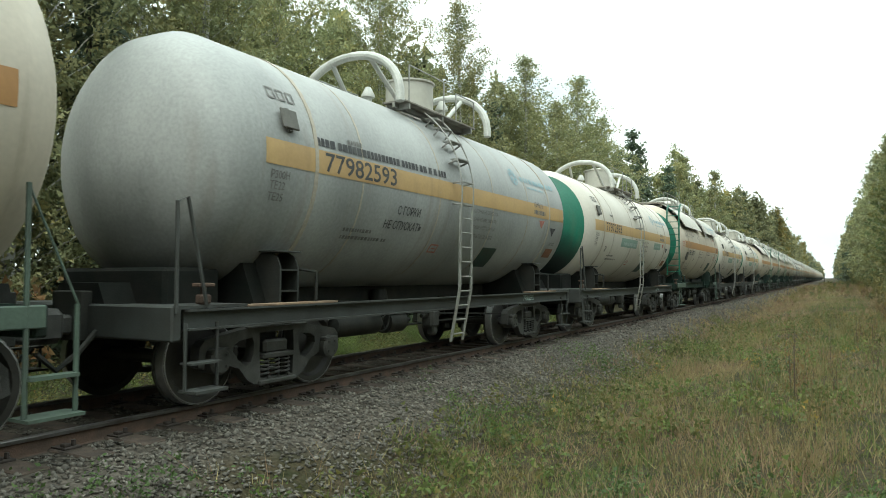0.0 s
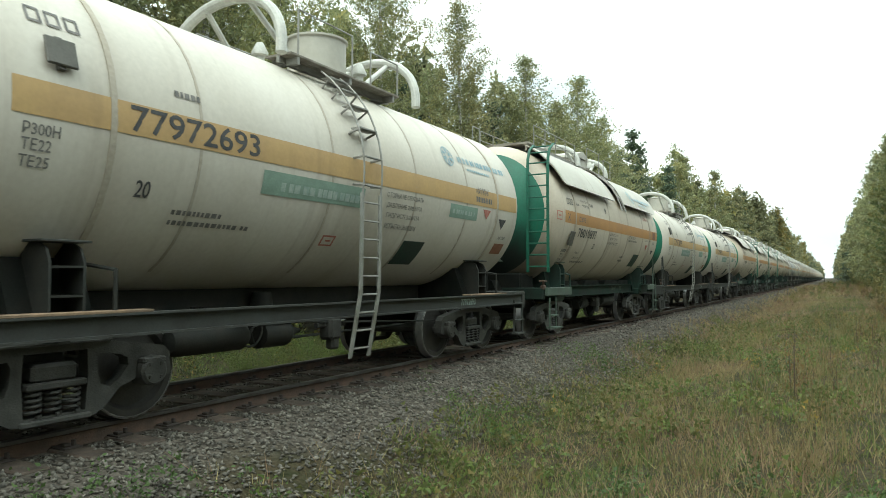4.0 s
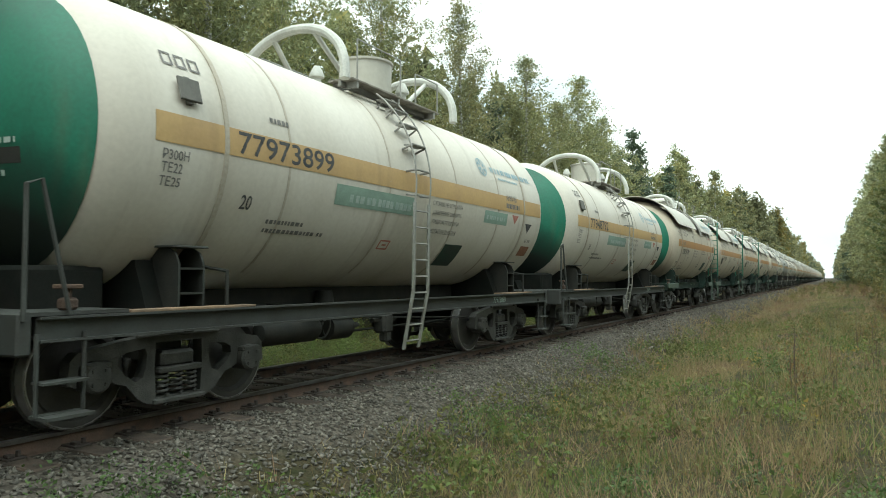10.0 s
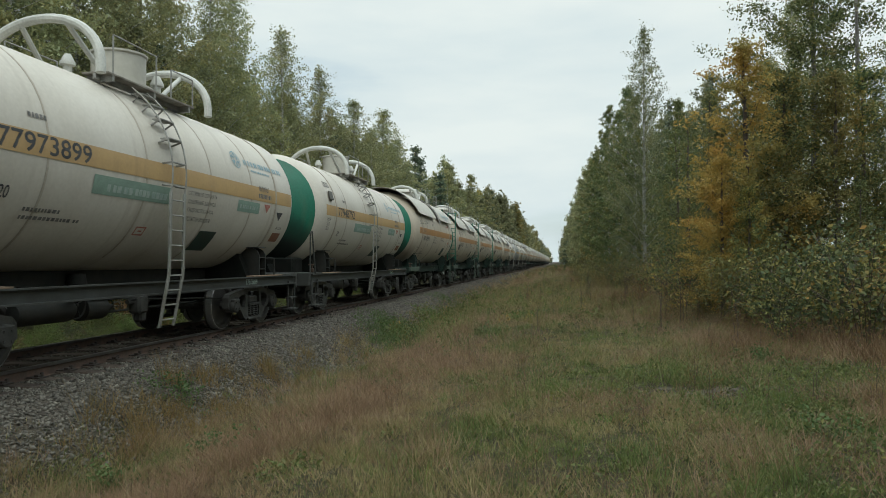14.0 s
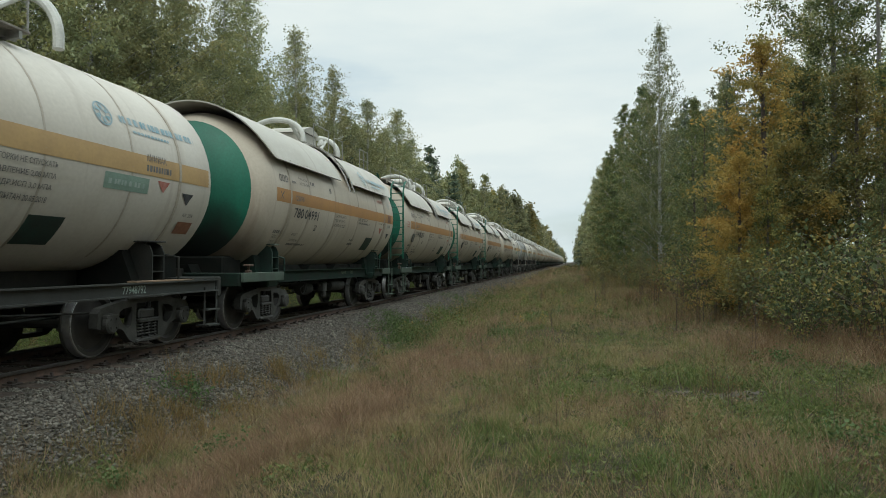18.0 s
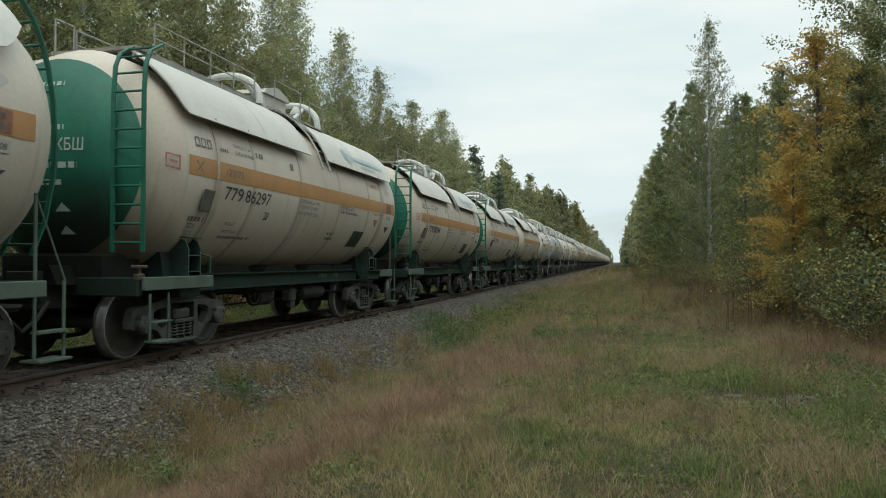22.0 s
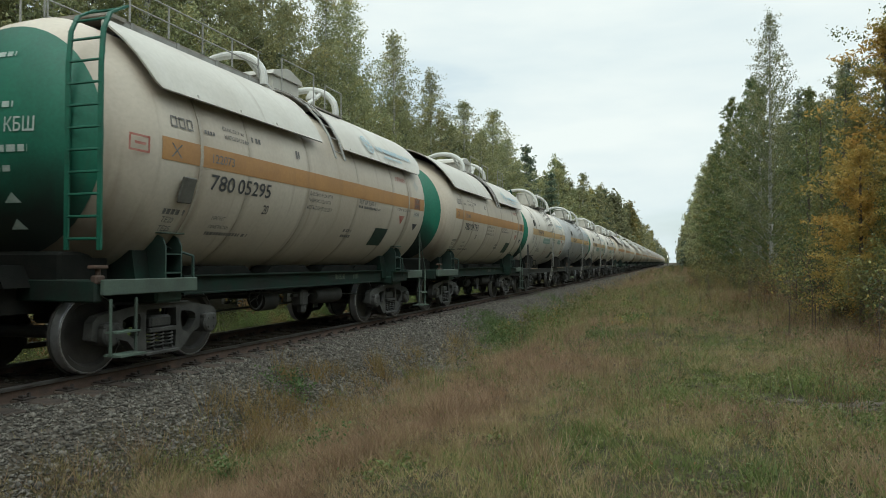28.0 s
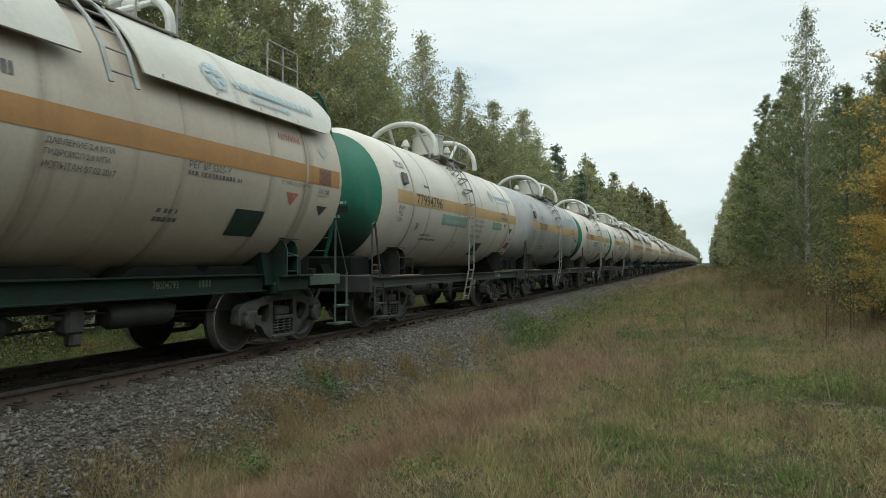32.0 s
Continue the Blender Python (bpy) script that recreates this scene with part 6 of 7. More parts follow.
for x, y, h in ((5.0, 20.0, 5.6), (7.6, 17.6, 4.6), (9.0, 15, 4.6), (7.4, 13.8, 3.6), (4.6, 26, 6.5), (10.5, 17, 5.5), (5.8, 28.5, 8), (7.4, 24, 6.5), (11.5, 22, 6), (4.9, 30.5, 7)):
    grow(ALDERS, x, y, h, 10.0)
for x, y in ((8.0, 20.5), (8.6, 20.0), (9.3, 19.5), (7.7, 23.0), (10.2, 20.5), (9.6, 17.5)):
    grow(BARE, x, y, rng.uniform(9.5, 12), 11.0)
for i in range(46):
    y = 13.0 + i * 0.75 + rng.uniform(-0.5, 0.5)
    put(rng.choice(SHRUBS + [SHRUBS[0]] * 3), 3.9 + rng.uniform(-0.5, 2.0), y, rng.uniform(0.55, 1.05), rng.uniform(0, 360))
for i in range(22):
    put(rng.choice(SHRUBS + [SHRUBS[0]] * 3), 5.0 + rng.uniform(-0.4, 3.0), 11.6 + rng.uniform(0, 5), rng.uniform(0.6, 1.1), rng.uniform(0, 360))
for i in range(40):
    FAR_WOOD.append((rng.choice(FAR_SHRUBS), 3.0 + rng.uniform(-0.6, 1.2), 48 + i * 3.2 + rng.uniform(-1, 1), rng.uniform(0.6, 1.2), rng.uniform(0, 6.28)))
for i in range(44):
    put(rng.choice(SHRUBS[:1] * 2 + FAR_SHRUBS[1:2]) if i < 14 else rng.choice(FAR_SHRUBS), -15.2 + rng.uniform(-1.2, 1.0), 0 + i * 2.2 + rng.uniform(-1, 1), rng.uniform(0.7, 1.3), rng.uniform(0, 360))
for i in range(60):
    FAR_WOOD.append((rng.choice(FAR_SHRUBS), rng.uniform(-4.6, 3.2), rng.uniform(80, 260), rng.uniform(0.25, 0.55), rng.uniform(0, 6.28)))
for i in range(26):
    FAR_WOOD.append((rng.choice(FAR_SHRUBS), rng.uniform(1.2, 3.4), rng.uniform(34, 85), rng.uniform(0.3, 0.6), rng.uniform(0, 6.28)))
for i in range(60):
    put(VERGE_SHRUB, -12.3 + rng.uniform(-1.3, 1.0), 1 + i * 0.9 + rng.uniform(-0.5, 0.5), rng.uniform(0.28, 0.62), rng.uniform(0, 360))
for x, y, h in ((2.9, 19.5, 0.8), (3.2, 22.5, 0.95), (2.5, 24, 0.7), (3.3, 26.5, 1.0), (2.7, 29, 0.85), (3.4, 17.8, 0.6), (2.2, 15.5, 0.7), (2.9, 17.0, 0.9), (2.5, 22, 0.8), (3.0, 12.5, 0.55), (1.6, 9.2, 0.2), (-0.6, 8.0, 0.22), *[(rng.uniform(-2.5, 3.2), rng.uniform(6.5, 22), rng.uniform(0.12, 0.34)) for _ in range(46)], *[(rng.uniform(-1.5, 3.0), rng.uniform(22, 45), rng.uniform(0.3, 0.6)) for _ in range(40)]):
    put(rng.choice(SAPLINGS), x, y, h, rng.uniform(0, 360))
for i in range(40):
    put(rng.choice([VERGE_SHRUB, VERGE_SHRUB, SHRUBS[0], SHRUBS[1]]), -11.4 + rng.uniform(-0.5, 0.7), 3 + i * 0.75 + rng.uniform(-0.4, 0.4), rng.uniform(0.3, 0.6), rng.uniform(0, 360))
join_wood("far_wood", FAR_WOOD, "distant mixed wood of pine and yellowing birch along the line")
for p in PROTOS:
    for o in (*p.children_recursive, p):
        bpy.data.objects.remove(o)

# ---------- grass, herbs and ballast stones ----------
nr = np.random.default_rng(11)
WAVES = [(nr.normal(0, 1, 2), nr.uniform(0, 6.3)) for _ in range(10)]


def patchy(x, y, scale):
    """A soft random field in about -1..1."""
    return sum(np.sin((x * w[0] + y * w[1]) * scale + p) for w, p in WAVES) / 4.5


def blades(name, x, y, height, width, lean, mats, label, slots=None):
    """Grass blades: thin triangles that lean at random from the places given."""
    n = len(x)
    z = heights(x, y) - 0.01
    a, turn = nr.uniform(0, math.tau, n), nr.uniform(0, math.tau, n)
    h = height * nr.uniform(0.5, 1.35, n) * np.clip(0.95 + 0.75 * patchy(x, y, 4.5), 0.6, 1.9)
    off = h * lean * nr.uniform(0.1, 1.3, n)
    w = width * nr.uniform(0.7, 1.4, n)
    base = np.stack([x, y, z], 1)
    side = np.stack([np.cos(turn), np.sin(turn), np.zeros(n)], 1) * w[:, None] / 2
    tip = base + np.stack([np.cos(a) * off, np.sin(a) * off, h], 1)
    return tagged(new(name, quads_mesh(name, np.stack([base - side, base + side, tip], 1), mats, 3, slots)), label, "grass", kind="stuff")


def off_soil(x, y):
    """False where the worn sandy patch keeps the grass thin."""
    d = ((x - 1.68) / 0.62) ** 2 + ((y - 8.62) / 0.32) ** 2 + 0.7 * patchy(x, y, 6.0)
    return (d > 1) | (nr.uniform(0, 1, len(x)) < 0.25)


def scatter(n, x0, x1, y0, y1, keep_where, tuft=8, spread=0.06):
    """Places in tufts within a strip, kept where the field allows it."""
    cx, cy = nr.uniform(x0, x1, n), nr.uniform(y0, y1, n)
    ok = keep_where(cx, cy) & off_soil(cx, cy)
    cx, cy = np.repeat(cx[ok], tuft), np.repeat(cy[ok], tuft)
    return cx + nr.normal(0, spread, len(cx)), cy + nr.normal(0, spread, len(cy))


def edge_x(y):
    """Where grass gives way to ballast on the near side: it creeps up the shoulder farther on."""
    return -4.5 - 0.2 * np.clip((9 - y) / 2, 0, 1) - 0.3 * np.clip((6 - y) / 1.5, 0, 1) - np.clip((y - 11) / 16, 0, 1) * 0.5 - np.clip((y - 30) / 25, 0, 1) * 0.4 + 0.22 * patchy(y * 0, y, 0.9)


def strip(specs):
    xs, ys, hs, ws = [], [], [], []
    for n, x0, x1, y0, y1, rule, tuft, spread, h, w in specs:
        x, y = scatter(n, x0, x1, y0, y1, rule, tuft, spread)
        xs.append(x), ys.append(y), hs.append(np.full(len(x), h)), ws.append(np.full(len(x), w))
    return (np.concatenate(v) for v in (xs, ys, hs, ws))


def is_green(x, y):
    return (x > edge_x(y)) & (patchy(x, y, 0.9) + 0.18 * (x + 1.5) - 0.9 * np.exp(-((x + 2.6) / 0.8) ** 2) + 0.5 * (y > 18) > -0.1)


def is_dry(x, y):
    return (x > edge_x(y) - 0.25) & (patchy(x, y, 0.9) < 0.45)


def kinds(x, y):
    """Which grass grows at each place: 0 green, 1 dry, 2 reddish."""
    n = len(x)
    band = np.exp(-((x + 3.15 - 0.09 * (y - 6) + 0.4 * patchy(y, x, 0.6)) / 0.62) ** 2) * np.clip((21 - y) / 7, 0, 1)
    field = -0.3 + 0.55 * np.clip((x + 2.5) / 1.2, 0, 1) + 1.2 * patchy(x, y, 1.3) + 0.6 * patchy(x, y, 3.4) + 0.04 * (x + 1.5) - 2.4 * band - 0.6 * (x < -4.2) - 0.35 * np.clip((y - 17) / 5, 0, 1) - 0.75 * np.clip(x - 0.6, 0, 1.4)
    field += 0.3 * np.clip((9 - y) / 4, 0, 1) * np.clip((x + 2.4) / 1.2, 0, 1)
    green = 1 / (1 + np.exp(-3.5 * field))
    red = 0.26 + 1.0 * band + 0.5 * np.clip(x - 1.8, 0, 1) + 0.35 * patchy(y, x, 1.1)
    out = np.where(nr.uniform(0, 1, n) < green, 0, np.where(nr.uniform(0, 1, n) < red, 2, 1))
    return out.astype(int)


GRASSES = [L_GRASS, L_DRY, L_RED_GRASS]
TALL = np.array([0.07, 0.08, 0.185])


def sward(name, specs, label):
    xs, ys, hs, ws = [], [], [], []
    for n, x0, x1, y0, y1, tuft, spread, h, w in specs:
        x, y = scatter(n, x0, x1, y0, y1, lambda a, b: (a > edge_x(b) + nr.normal(0, 0.25, len(a))), tuft, spread)
        xs.append(x), ys.append(y), hs.append(np.full(len(x), h)), ws.append(np.full(len(x), w))
    x, y, h, w = (np.concatenate(v) for v in (xs, ys, hs, ws))
    k = kinds(x, y)
    thin = np.array([1.0, 0.9, 0.72])[k]
    return blades(name, x, y, TALL[k] * h, w * thin, 1.05, GRASSES, label, k)


sward("grass", [(9000, -5.8, 3.8, 2.0, 8, 7, 0.04, 1.0, 0.008), (24000, -5.8, 3.8, 1.6, 14.5, 7, 0.045, 1.1, 0.008), (4500, 3.8, 9, 7, 30, 7, 0.08, 1.6, 0.011), (12000, -6.0, 4.4, 14.5, 36, 7, 0.06, 1.2, 0.012), (7000, -6.0, 4.5, 36, 80, 6, 0.1, 1.7, 0.02),
                (4000, -6.2, 4.5, 80, 220, 5, 0.3, 2.6, 0.07), (2000, -5.8, 11, -9, 3.0, 6, 0.1, 1.4, 0.016), (2600, 2.5, 12, 1, 32, 6, 0.1, 1.4, 0.014)], "short autumn grass in green, straw and reddish patches")
x, y, h, w = strip([(330, -5.9, 3.0, 2.0, 18, lambda a, b: (a > edge_x(b) - 0.4) & (patchy(a, b, 0.9) > 0.1), 40, 0.06, 0.17, 0.007), (400, -5.9, 4, 18, 45, is_green, 30, 0.14, 0.22, 0.012),
                    (6200, -16, -10.7, 0, 60, lambda a, b: patchy(a, b, 0.9) > -0.6, 7, 0.12, 0.22, 0.014)])
blades("green_tufts", x, y, h, w, 0.8, L_GRASS, "green grass tufts beside the track")
x, y, h, w = strip([(62, -5.5, -4.2, 6.5, 11.5, lambda a, b: patchy(a, b, 1.4) > -0.2, 60, 0.09, 0.3, 0.006), (30, -5.2, -4.0, 11.5, 16, lambda a, b: patchy(a, b, 1.4) > 0.0, 45, 0.08, 0.26, 0.006)])
blades("orange_tufts", x, y, h, w, 0.7, L_OCHRE, "orange-brown dying grass tufts on the ballast shoulder")
x, y, h, w = strip([(420, -6.0, 1.5, 2.0, 18, lambda a, b: (a > edge_x(b) - 0.3) & (patchy(a, b, 0.9) < 0.3), 45, 0.07, 0.2, 0.0045), (300, -6.0, 4, 18, 45, is_dry, 30, 0.1, 0.26, 0.009),
                    (1500, -13.5, -10.3, 0, 60, is_dry, 7, 0.12, 0.3, 0.014)])
blades("dry_tufts", x, y, h, w, 0.85, L_DRY, "dry straw-coloured grass tufts beside the track")


x, y, h, w = strip([(260, -4.9, -2.6, 2.6, 9, lambda a, b: (a > edge_x(b) - 0.1) & (patchy(a, b, 1.1) < 0.4), 26, 0.1, 0.13, 0.005), (70, -2.6, 3.0, 3, 9, lambda a, b: patchy(a, b, 1.1) < 0.1, 24, 0.1, 0.12, 0.005)])
blades("bent_straw", x, y, h, w, 2.0, L_DRY, "long bent straw blades beside the ballast")
x, y, h, w = strip([(700, 1.4, 4.6, 10.5, 22, lambda a, b: patchy(a, b, 1.2) + 0.45 * (a - 2.9) > 0.0, 14, 0.12, 0.38, 0.005), (500, 4.0, 9, 8.5, 13, lambda a, b: patchy(a, b, 1.2) > -0.4, 14, 0.12, 0.4, 0.006), (500, 1.0, 4.0, 22, 60, lambda a, b: patchy(a, b, 0.7) > -0.3, 14, 0.2, 0.5, 0.012)])
blades("rusty_grass", x, y, h, w, 0.6, L_RUST_GRASS, "tall rusty-brown dead grass before the shrubs")
x, y, h, w = strip([(60, -3.2, 3.0, 3.2, 9, lambda a, b: patchy(a, b, 1.3) > 0.0, 70, 0.07, 0.2, 0.008), (40, -3.6, 3.0, 9, 20, lambda a, b: patchy(a, b, 1.3) > 0.0, 60, 0.12, 0.28, 0.01)])
blades("long_tufts", x, y, h, w, 0.9, L_GRASS, "bright tufts of long green grass blades")


x, y, h, w = strip([(46, -2.7, 0.6, 4.2, 9.5, lambda a, b: patchy(a, b, 1.0) > -0.5, 46, 0.08, 0.12, 0.009), (26, 0.4, 3.2, 7, 13, lambda a, b: patchy(a, b, 1.0) > -0.2, 40, 0.09, 0.13, 0.009)])
blades("grass_rosettes", x, y, h, w, 1.6, L_VERGE, "pale green spreading grass clumps")


def ground_leaves(name, count, mat, size, rule, label):
    """Small leaves of low plants and fallen ones, close to the ground."""
    cx, cy = scatter(count, -5.4, 4, 2.2, 36, rule, 1)
    cz = heights(cx, cy) + nr.uniform(0.005, 0.07, len(cx))
    q = leaf_quads(nr, np.stack([cx, cy, cz], 1), size, 0.06, 6, 0.4, 3)
    return tagged(new(name, quads_mesh(name, q, mat, 3)), label, "ground plants", kind="stuff")


ground_leaves("clover_leaves", 9000, L_CLOVER, 0.019, is_green, "small green leaves of low plants in the grass")
ground_leaves("dark_leaves", 2000, L_HERB, 0.016, lambda a, b: (a > edge_x(b)) & (patchy(a, b, 1.7) > 0.1), "small dark green leaves of low plants")
ground_leaves("fallen_leaves", 1800, L_RUST, 0.014, lambda a, b: a > edge_x(b) + 0.5, "fallen brown autumn leaves in the grass")


def bare_soil(cx, cy, rx, ry):
    bm = bmesh.new()
    rim = []
    for i in range(26):
        a = i * math.tau / 26
        k = 0.75 + 0.35 * noise.noise((math.cos(a) * 1.7, math.sin(a) * 1.7, cx))
        rim.append((cx + rx * k * math.cos(a), cy + ry * k * math.sin(a)))
    c = bm.verts.new((cx, cy, float(heights(np.array([cx]), np.array([cy]))[0]) + 0.02))
    ring = [bm.verts.new((px, py, float(heights(np.array([px]), np.array([py]))[0]) + 0.004)) for px, py in rim]
    for i in range(26):
        bm.faces.new((c, ring[i], ring[(i + 1) % 26]))
    return tagged(part("bare_soil", bm, M_SOIL), "patch of pale bare sandy soil in the grass", "bare soil", kind="structure")


for sx, sy, ra, rb in ((1.75, 8.6, 0.3, 0.15), (1.98, 8.72, 0.26, 0.12), (1.5, 8.5, 0.2, 0.1), (1.3, 8.78, 0.16, 0.09)):
    bare_soil(sx, sy, ra, rb)


def herbs():
    cx, cy = scatter(60, -5.4, 3, 3, 45, lambda a, b: (a > edge_x(b) - 0.3) & (patchy(a, b, 1.3) > 0.2), 14, 0.16)
    spots = [(-4.7, 19.0, 0.9, 170), (-4.9, 20.5, 0.8, 130), (-5.1, 8.7, 0.35, 30), (-4.4, 17.6, 0.5, 40), (-4.8, 26, 0.8, 50), (-5.3, 32, 1.0, 60)]
    for sx, sy, sr, k in spots:
        cx = np.concatenate([cx, nr.normal(sx, sr * 0.5, k)])
        cy = np.concatenate([cy, nr.normal(sy, sr * 0.7, k)])
    cz = heights(cx, cy) + nr.uniform(0.02, 0.22, len(cx))
    q = leaf_quads(nr, np.stack([cx, cy, cz], 1), 0.02, 0.05, 22, 0.6)
    return tagged(new("herbs", quads_mesh("herbs", q, L_HERB)), "low dark green herbs among grass and ballast", "herbs", kind="stuff")


herbs()


def rough_growth(name, n, x0, x1, y0, y1, high, leaf, rule, mat, label):
    """Knee-high leafy weeds in clumps: leaves round short upright stalks."""
    cx, cy = scatter(n, x0, x1, y0, y1, rule, 5, 0.1)
    top = high * nr.uniform(0.4, 1.2, len(cx))
    k = 7
    q = nr.uniform(0.1, 1.0, (len(cx), k))
    px, py = np.repeat(cx, k), np.repeat(cy, k)
    pz = heights(px, py) + (top[:, None] * q).reshape(-1)
    c = np.stack([px + nr.normal(0, 0.05, len(px)), py + nr.normal(0, 0.05, len(px)), pz], 1)
    return tagged(new(name, quads_mesh(name, leaf_quads(nr, c, leaf, 0.02, 1, 0.5, 3), mat, 3)), label, "herbs", kind="stuff")


rough_growth("verge_weeds", 900, -5.3, 3.6, 18, 50, 0.34, 0.04, lambda a, b: (a > edge_x(b) + 0.1) & (patchy(a, b, 0.8) + 0.25 * patchy(a, b, 2.7) > 0.0), L_FERN, "knee-high green weeds on the verge")
rough_growth("verge_ferns", 520, -5.2, 3.2, 18, 50, 0.3, 0.035, lambda a, b: (a > edge_x(b) + 0.1) & (patchy(a, b, 1.1) - 0.25 * patchy(a, b, 2.7) > 0.15), L_VERGE, "bright green ferny weeds on the verge")
rough_growth("yellow_weeds", 110, -5.2, 3.2, 18, 50, 0.36, 0.03, lambda a, b: (a > edge_x(b) + 0.1) & (patchy(b, a, 1.4) > 0.1), L_YELLOW, "yellowing weeds among the verge grass")
x, y, h, w = strip([(620, -3.6, 3.3, 17, 48, lambda a, b: patchy(b, a, 0.9) > 0.0, 26, 0.13, 0.36, 0.009)])
blades("straw_grass", x, y, h, w, 0.5, L_DRY, "tall pale straw grass on the verge")
rough_growth("dark_weeds", 420, -4.6, 3.2, 13, 45, 0.28, 0.032, lambda a, b: (a > edge_x(b) + 0.2) & (patchy(a, b, 1.9) > 0.35), L_HERB, "dark green clumps of weeds on the verge")
rough_growth("clearing_weeds", 700, -3.0, 4.5, 4.5, 18, 0.16, 0.02, lambda a, b: patchy(a, b, 1.5) > 0.25, L_FERN, "low leafy weeds in the grass of the clearing")
rough_growth("leafy_weeds", 700, -3.6, 4.0, 2.6, 12, 0.08, 0.024, lambda a, b: patchy(a, b, 1.3) + 0.5 * patchy(a, b, 3.1) > -0.05, L_CLOVER, "broad-leaved low weeds in the short grass")
rough_growth("far_verge_weeds", 3200, -15.5, -10.6, 0, 55, 0.42, 0.034, lambda a, b: patchy(a, b, 0.8) > -0.3, L_FERN, "green weeds beyond the track")


def dead_stalks(n):
    """Thin brown stems of last summer's weeds with a few side shoots and seed heads."""
    cx, cy = scatter(n, -5.2, 3.6, 3.5, 20, lambda a, b: (a > edge_x(b) - 0.5) & (patchy(a, b, 1.6) > -0.3), 4, 0.12)
    k = len(cx)
    top = nr.uniform(0.16, 0.46, k)
    base = np.stack([cx, cy, heights(cx, cy) - 0.01], 1)
    tip = base + np.stack([nr.normal(0, 0.12, k) * top, nr.normal(0, 0.12, k) * top, top], 1)
    rows = []
    for turn in (0.0, 1.57):
        side = np.array([math.cos(turn), math.sin(turn), 0]) * 0.0022
        rows.append(np.stack([base - side, base + side, tip], 1))
    for _ in range(4):
        q = nr.uniform(0.4, 0.95, (k, 1))
        a = base + (tip - base) * q
        b = a + np.stack([nr.normal(0, 0.05, k), nr.normal(0, 0.05, k), nr.uniform(0.02, 0.09, k)], 1)
        rows.append(np.stack([a, a + np.array([0.0022, 0.0022, 0.002]), b], 1))
        rows.append(leaf_quads(nr, b, 0.009, 0.004, 1, 0.8, 3))
    return tagged(new("dead_stalks", quads_mesh("dead_stalks", np.concatenate(rows), L_STALK, 3)), "thin brown stalks of dead weeds in the grass", "weeds", kind="stuff")


dead_stalks(260)


def litter(n):
    """Flattened straw lying criss-cross on the ground."""
    cx, cy = scatter(n, -5.3, 3.6, 2.2, 18, lambda a, b: (a > edge_x(b) - 0.7) & (patchy(a, b, 1.2) < 0.55), 6, 0.2)
    k = len(cx)
    a = nr.uniform(0, math.tau, k)
    ln = nr.uniform(0.03, 0.11, k)
    base = np.stack([cx, cy, heights(cx, cy) + nr.uniform(0.01, 0.07, k)], 1)
    way = np.stack([np.cos(a) * ln, np.sin(a) * ln, nr.normal(0, 0.18, k) * ln], 1)
    side = np.stack([-np.sin(a), np.cos(a), np.full(k, 0.4)], 1) * 0.0014
    return tagged(new("straw_litter", quads_mesh("straw_litter", np.stack([base - side, base + side, base + way], 1), L_STRAW, 3)), "flattened pale straw on the ground", "straw", kind="stuff")


litter(5200)


def stones(name, x, y, size, label):
    """Broken stones: squashed irregular eight-sided lumps."""
    n = len(x)
    z = heights(x, y) + size * 0.15
    dirs = np.array([(1, 0, 0), (-1, 0, 0), (0, 1, 0), (0, -1, 0), (0, 0, 1), (0, 0, -1)], dtype=float)
    v = dirs[None] * nr.uniform(0.55, 1.25, (n, 6, 1)) + nr.normal(0, 0.28, (n, 6, 3))
    ang = nr.uniform(0, math.tau, n)
    c, s_ = np.cos(ang), np.sin(ang)
    v = np.stack([v[..., 0] * c[:, None] - v[..., 1] * s_[:, None], v[..., 0] * s_[:, None] + v[..., 1] * c[:, None], v[..., 2] * 0.75], -1)
    v = v * size[:, None, None] * 0.62 + np.stack([x, y, z], 1)[:, None, :]
    tri = np.array([(0, 2, 4), (2, 1, 4), (1, 3, 4), (3, 0, 4), (2, 0, 5), (1, 2, 5), (3, 1, 5), (0, 3, 5)])
    faces = (tri[None] + (np.arange(n) * 6)[:, None, None]).reshape(-1, 3)
    me = bpy.data.meshes.new(name)
    me.vertices.add(n * 6)
    me.vertices.foreach_set("co", v.reshape(-1).astype(np.float32))
    me.loops.add(len(faces) * 3)
    me.loops.foreach_set("vertex_index", faces.reshape(-1).astype(np.int32))
    me.polygons.add(len(faces))
    me.polygons.foreach_set("loop_start", np.arange(0, len(faces) * 3, 3, dtype=np.int32))
    me.materials.append(M_STONE)
    me.update(calc_edges=True)
    return tagged(new(name, me), label, "ballast", kind="stuff")


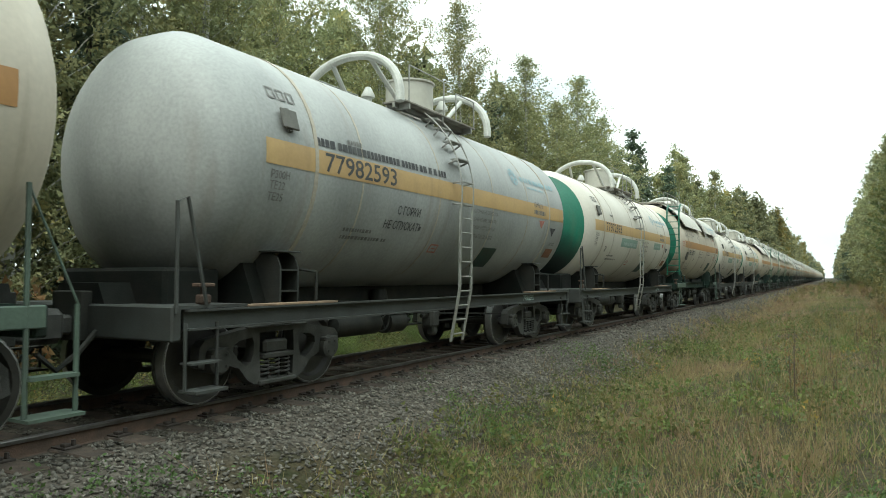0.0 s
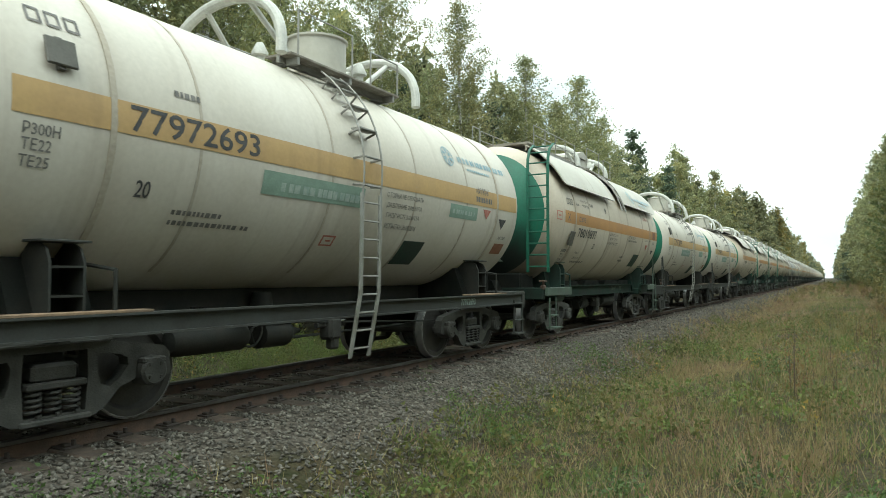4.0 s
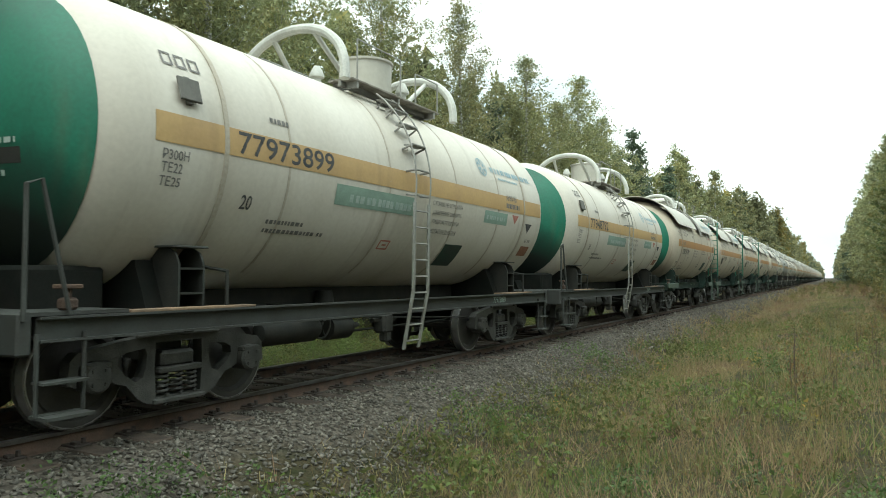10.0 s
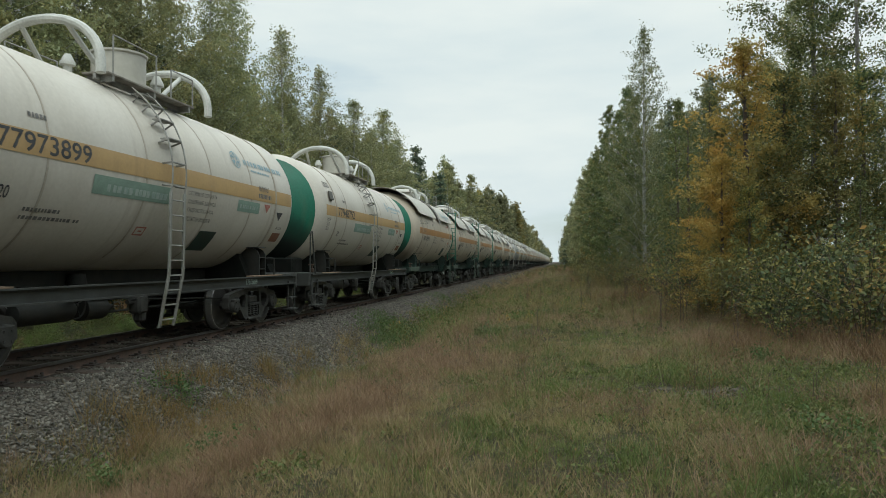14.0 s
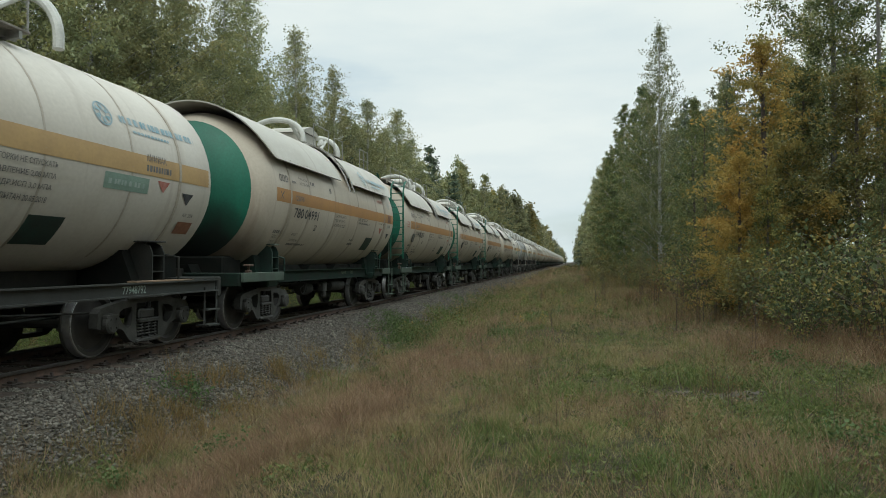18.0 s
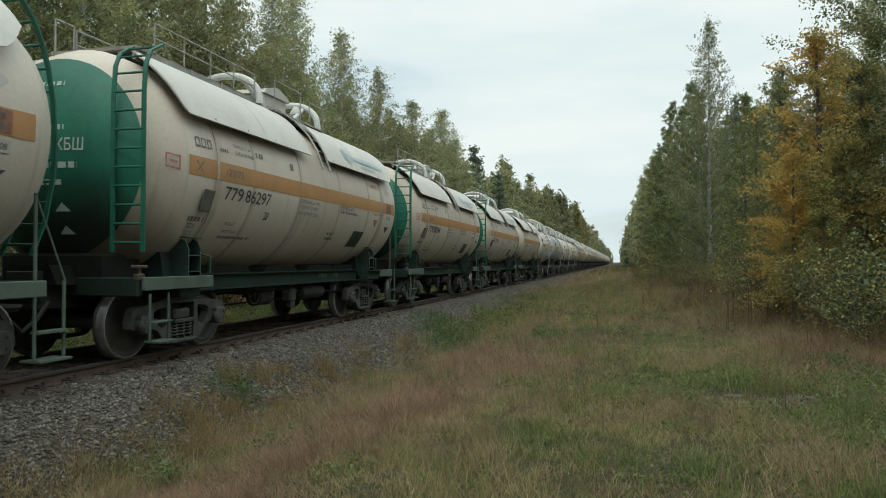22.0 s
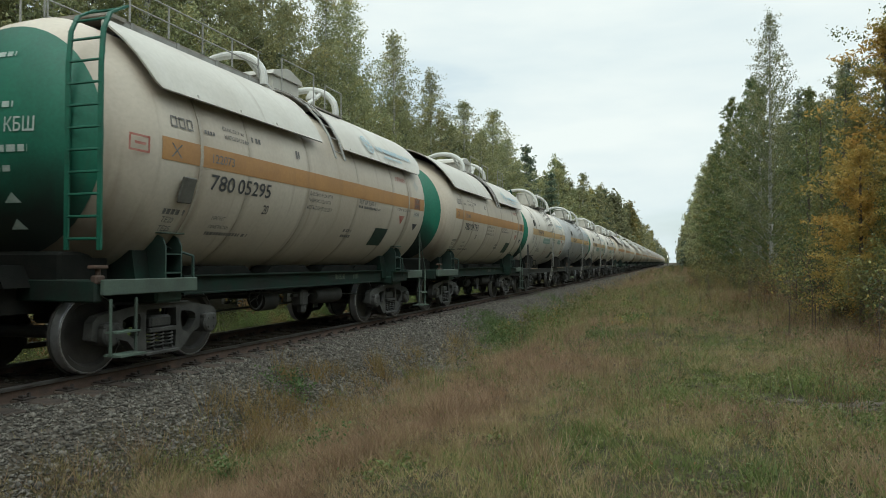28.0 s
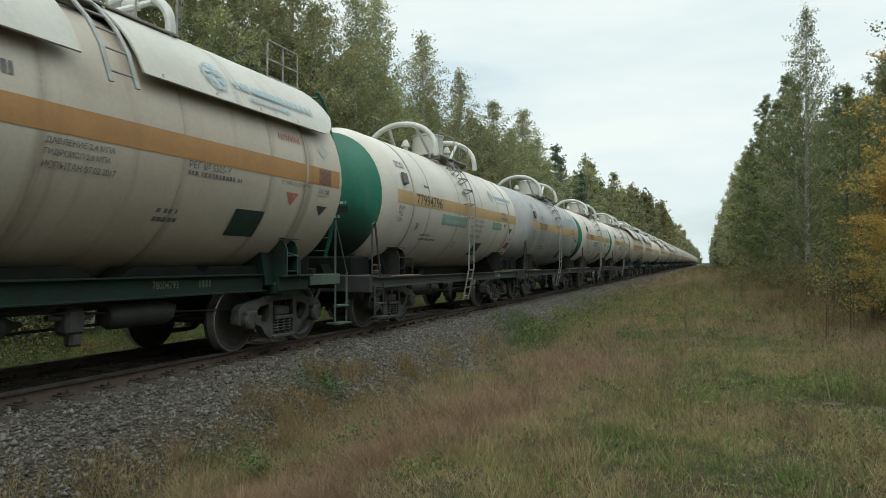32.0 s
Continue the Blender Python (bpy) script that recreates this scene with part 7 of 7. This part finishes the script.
def ballast():
    xs, ys, ss = [], [], []
    for n, x0, x1, y0, y1, s0, s1 in ((30000, -6.6, -3.9, 2.5, 16, 0.02, 0.047), (1500, -6.5, -4.2, 3.5, 20, 0.05, 0.075), (17000, -6.6, -4.4, 16, 36, 0.026, 0.055), (4000, -6.6, -4.8, 36, 75, 0.05, 0.09),
                                      (3500, -8.1, -6.9, 3, 30, 0.025, 0.05), (9000, -11.1, -8.4, 3, 34, 0.03, 0.065)):
        x, y = nr.uniform(x0, x1, n), nr.uniform(y0, y1, n)
        on_sleeper = (np.abs((y + 4) / 0.545 - np.round((y + 4) / 0.545)) < 0.24) & (x < -6.13) & (nr.uniform(0, 1, n) < 0.96)
        ok = ~on_sleeper & (x < edge_x(y) + np.where(y < 9, 0.05, 0.2) + nr.exponential(np.where(y < 9, 0.13, 0.22), n)) & (np.abs(x - (TRACK_X + 0.76)) > 0.075)
        xs.append(x[ok]), ys.append(y[ok]), ss.append(nr.uniform(s0, s1, n)[ok])
    sx, sy = nr.normal(1.7, 0.45, 320), nr.normal(8.62, 0.22, 320)
    stones("soil_stones", sx, sy, nr.uniform(0.012, 0.035, 320), "small pale stones on the bare sandy patch")
    return stones("ballast_stones", np.concatenate(xs), np.concatenate(ys), np.concatenate(ss), "grey crushed-stone ballast beside the track")


ballast()

# ---------- the far signal ----------
signal = tagged(new("railway_signal"), "distant railway signal mast with two lit lamps beside the track", "signal")
signal.matrix_basis = pose(-3.2, 330, ground_z(-3.2, 330))
bm = bmesh.new()
tube(bm, [(0, 0, -0.2), (0, 0, 5.2)], [0.11, 0.09], 8)
part("mast", bm, M_SILL, signal)
bm = bmesh.new()
box(bm, (0, -0.12, 4.7), (0.5, 0.2, 1.5), bevel=0.08)
head = part("signal_head", bm, M_BLACK, signal)
for z in (4.3, 4.9):
    bm = bmesh.new()
    spun(bm, [(-0.26, 0.002), (-0.26, 0.12), (-0.2, 0.13)], 14, "y")
    bmesh.ops.translate(bm, verts=bm.verts, vec=(0, 0, z))
    part("lamp", bm, M_LAMP, head, "lit warm white signal lamp")

# ---------- moving things ----------


def lead(t):
    """Where the first axle of the fifth wagon stands along the track."""
    return 58.63 - 3.62 * t - 0.0136 * t * t


def motions():
    turn_times = [i * 4 / FPS for i in range(241)]
    for i, car in enumerate(TRAIN):
        at = CAR * (i - 4) + 4.825
        walk(car, [(t, pose(TRACK_X, lead(t) + at, 0)) for t in [k for k in range(33)]])
        if i < 16:
            for axle in car.children:
                if axle.name.startswith("wheelset"):
                    y0 = axle.location.y
                    walk(axle, [(t, pose(0, y0, 0.478, math.degrees((lead(t) - lead(0)) / -0.478) * 1.0)) for t in turn_times])


motions()
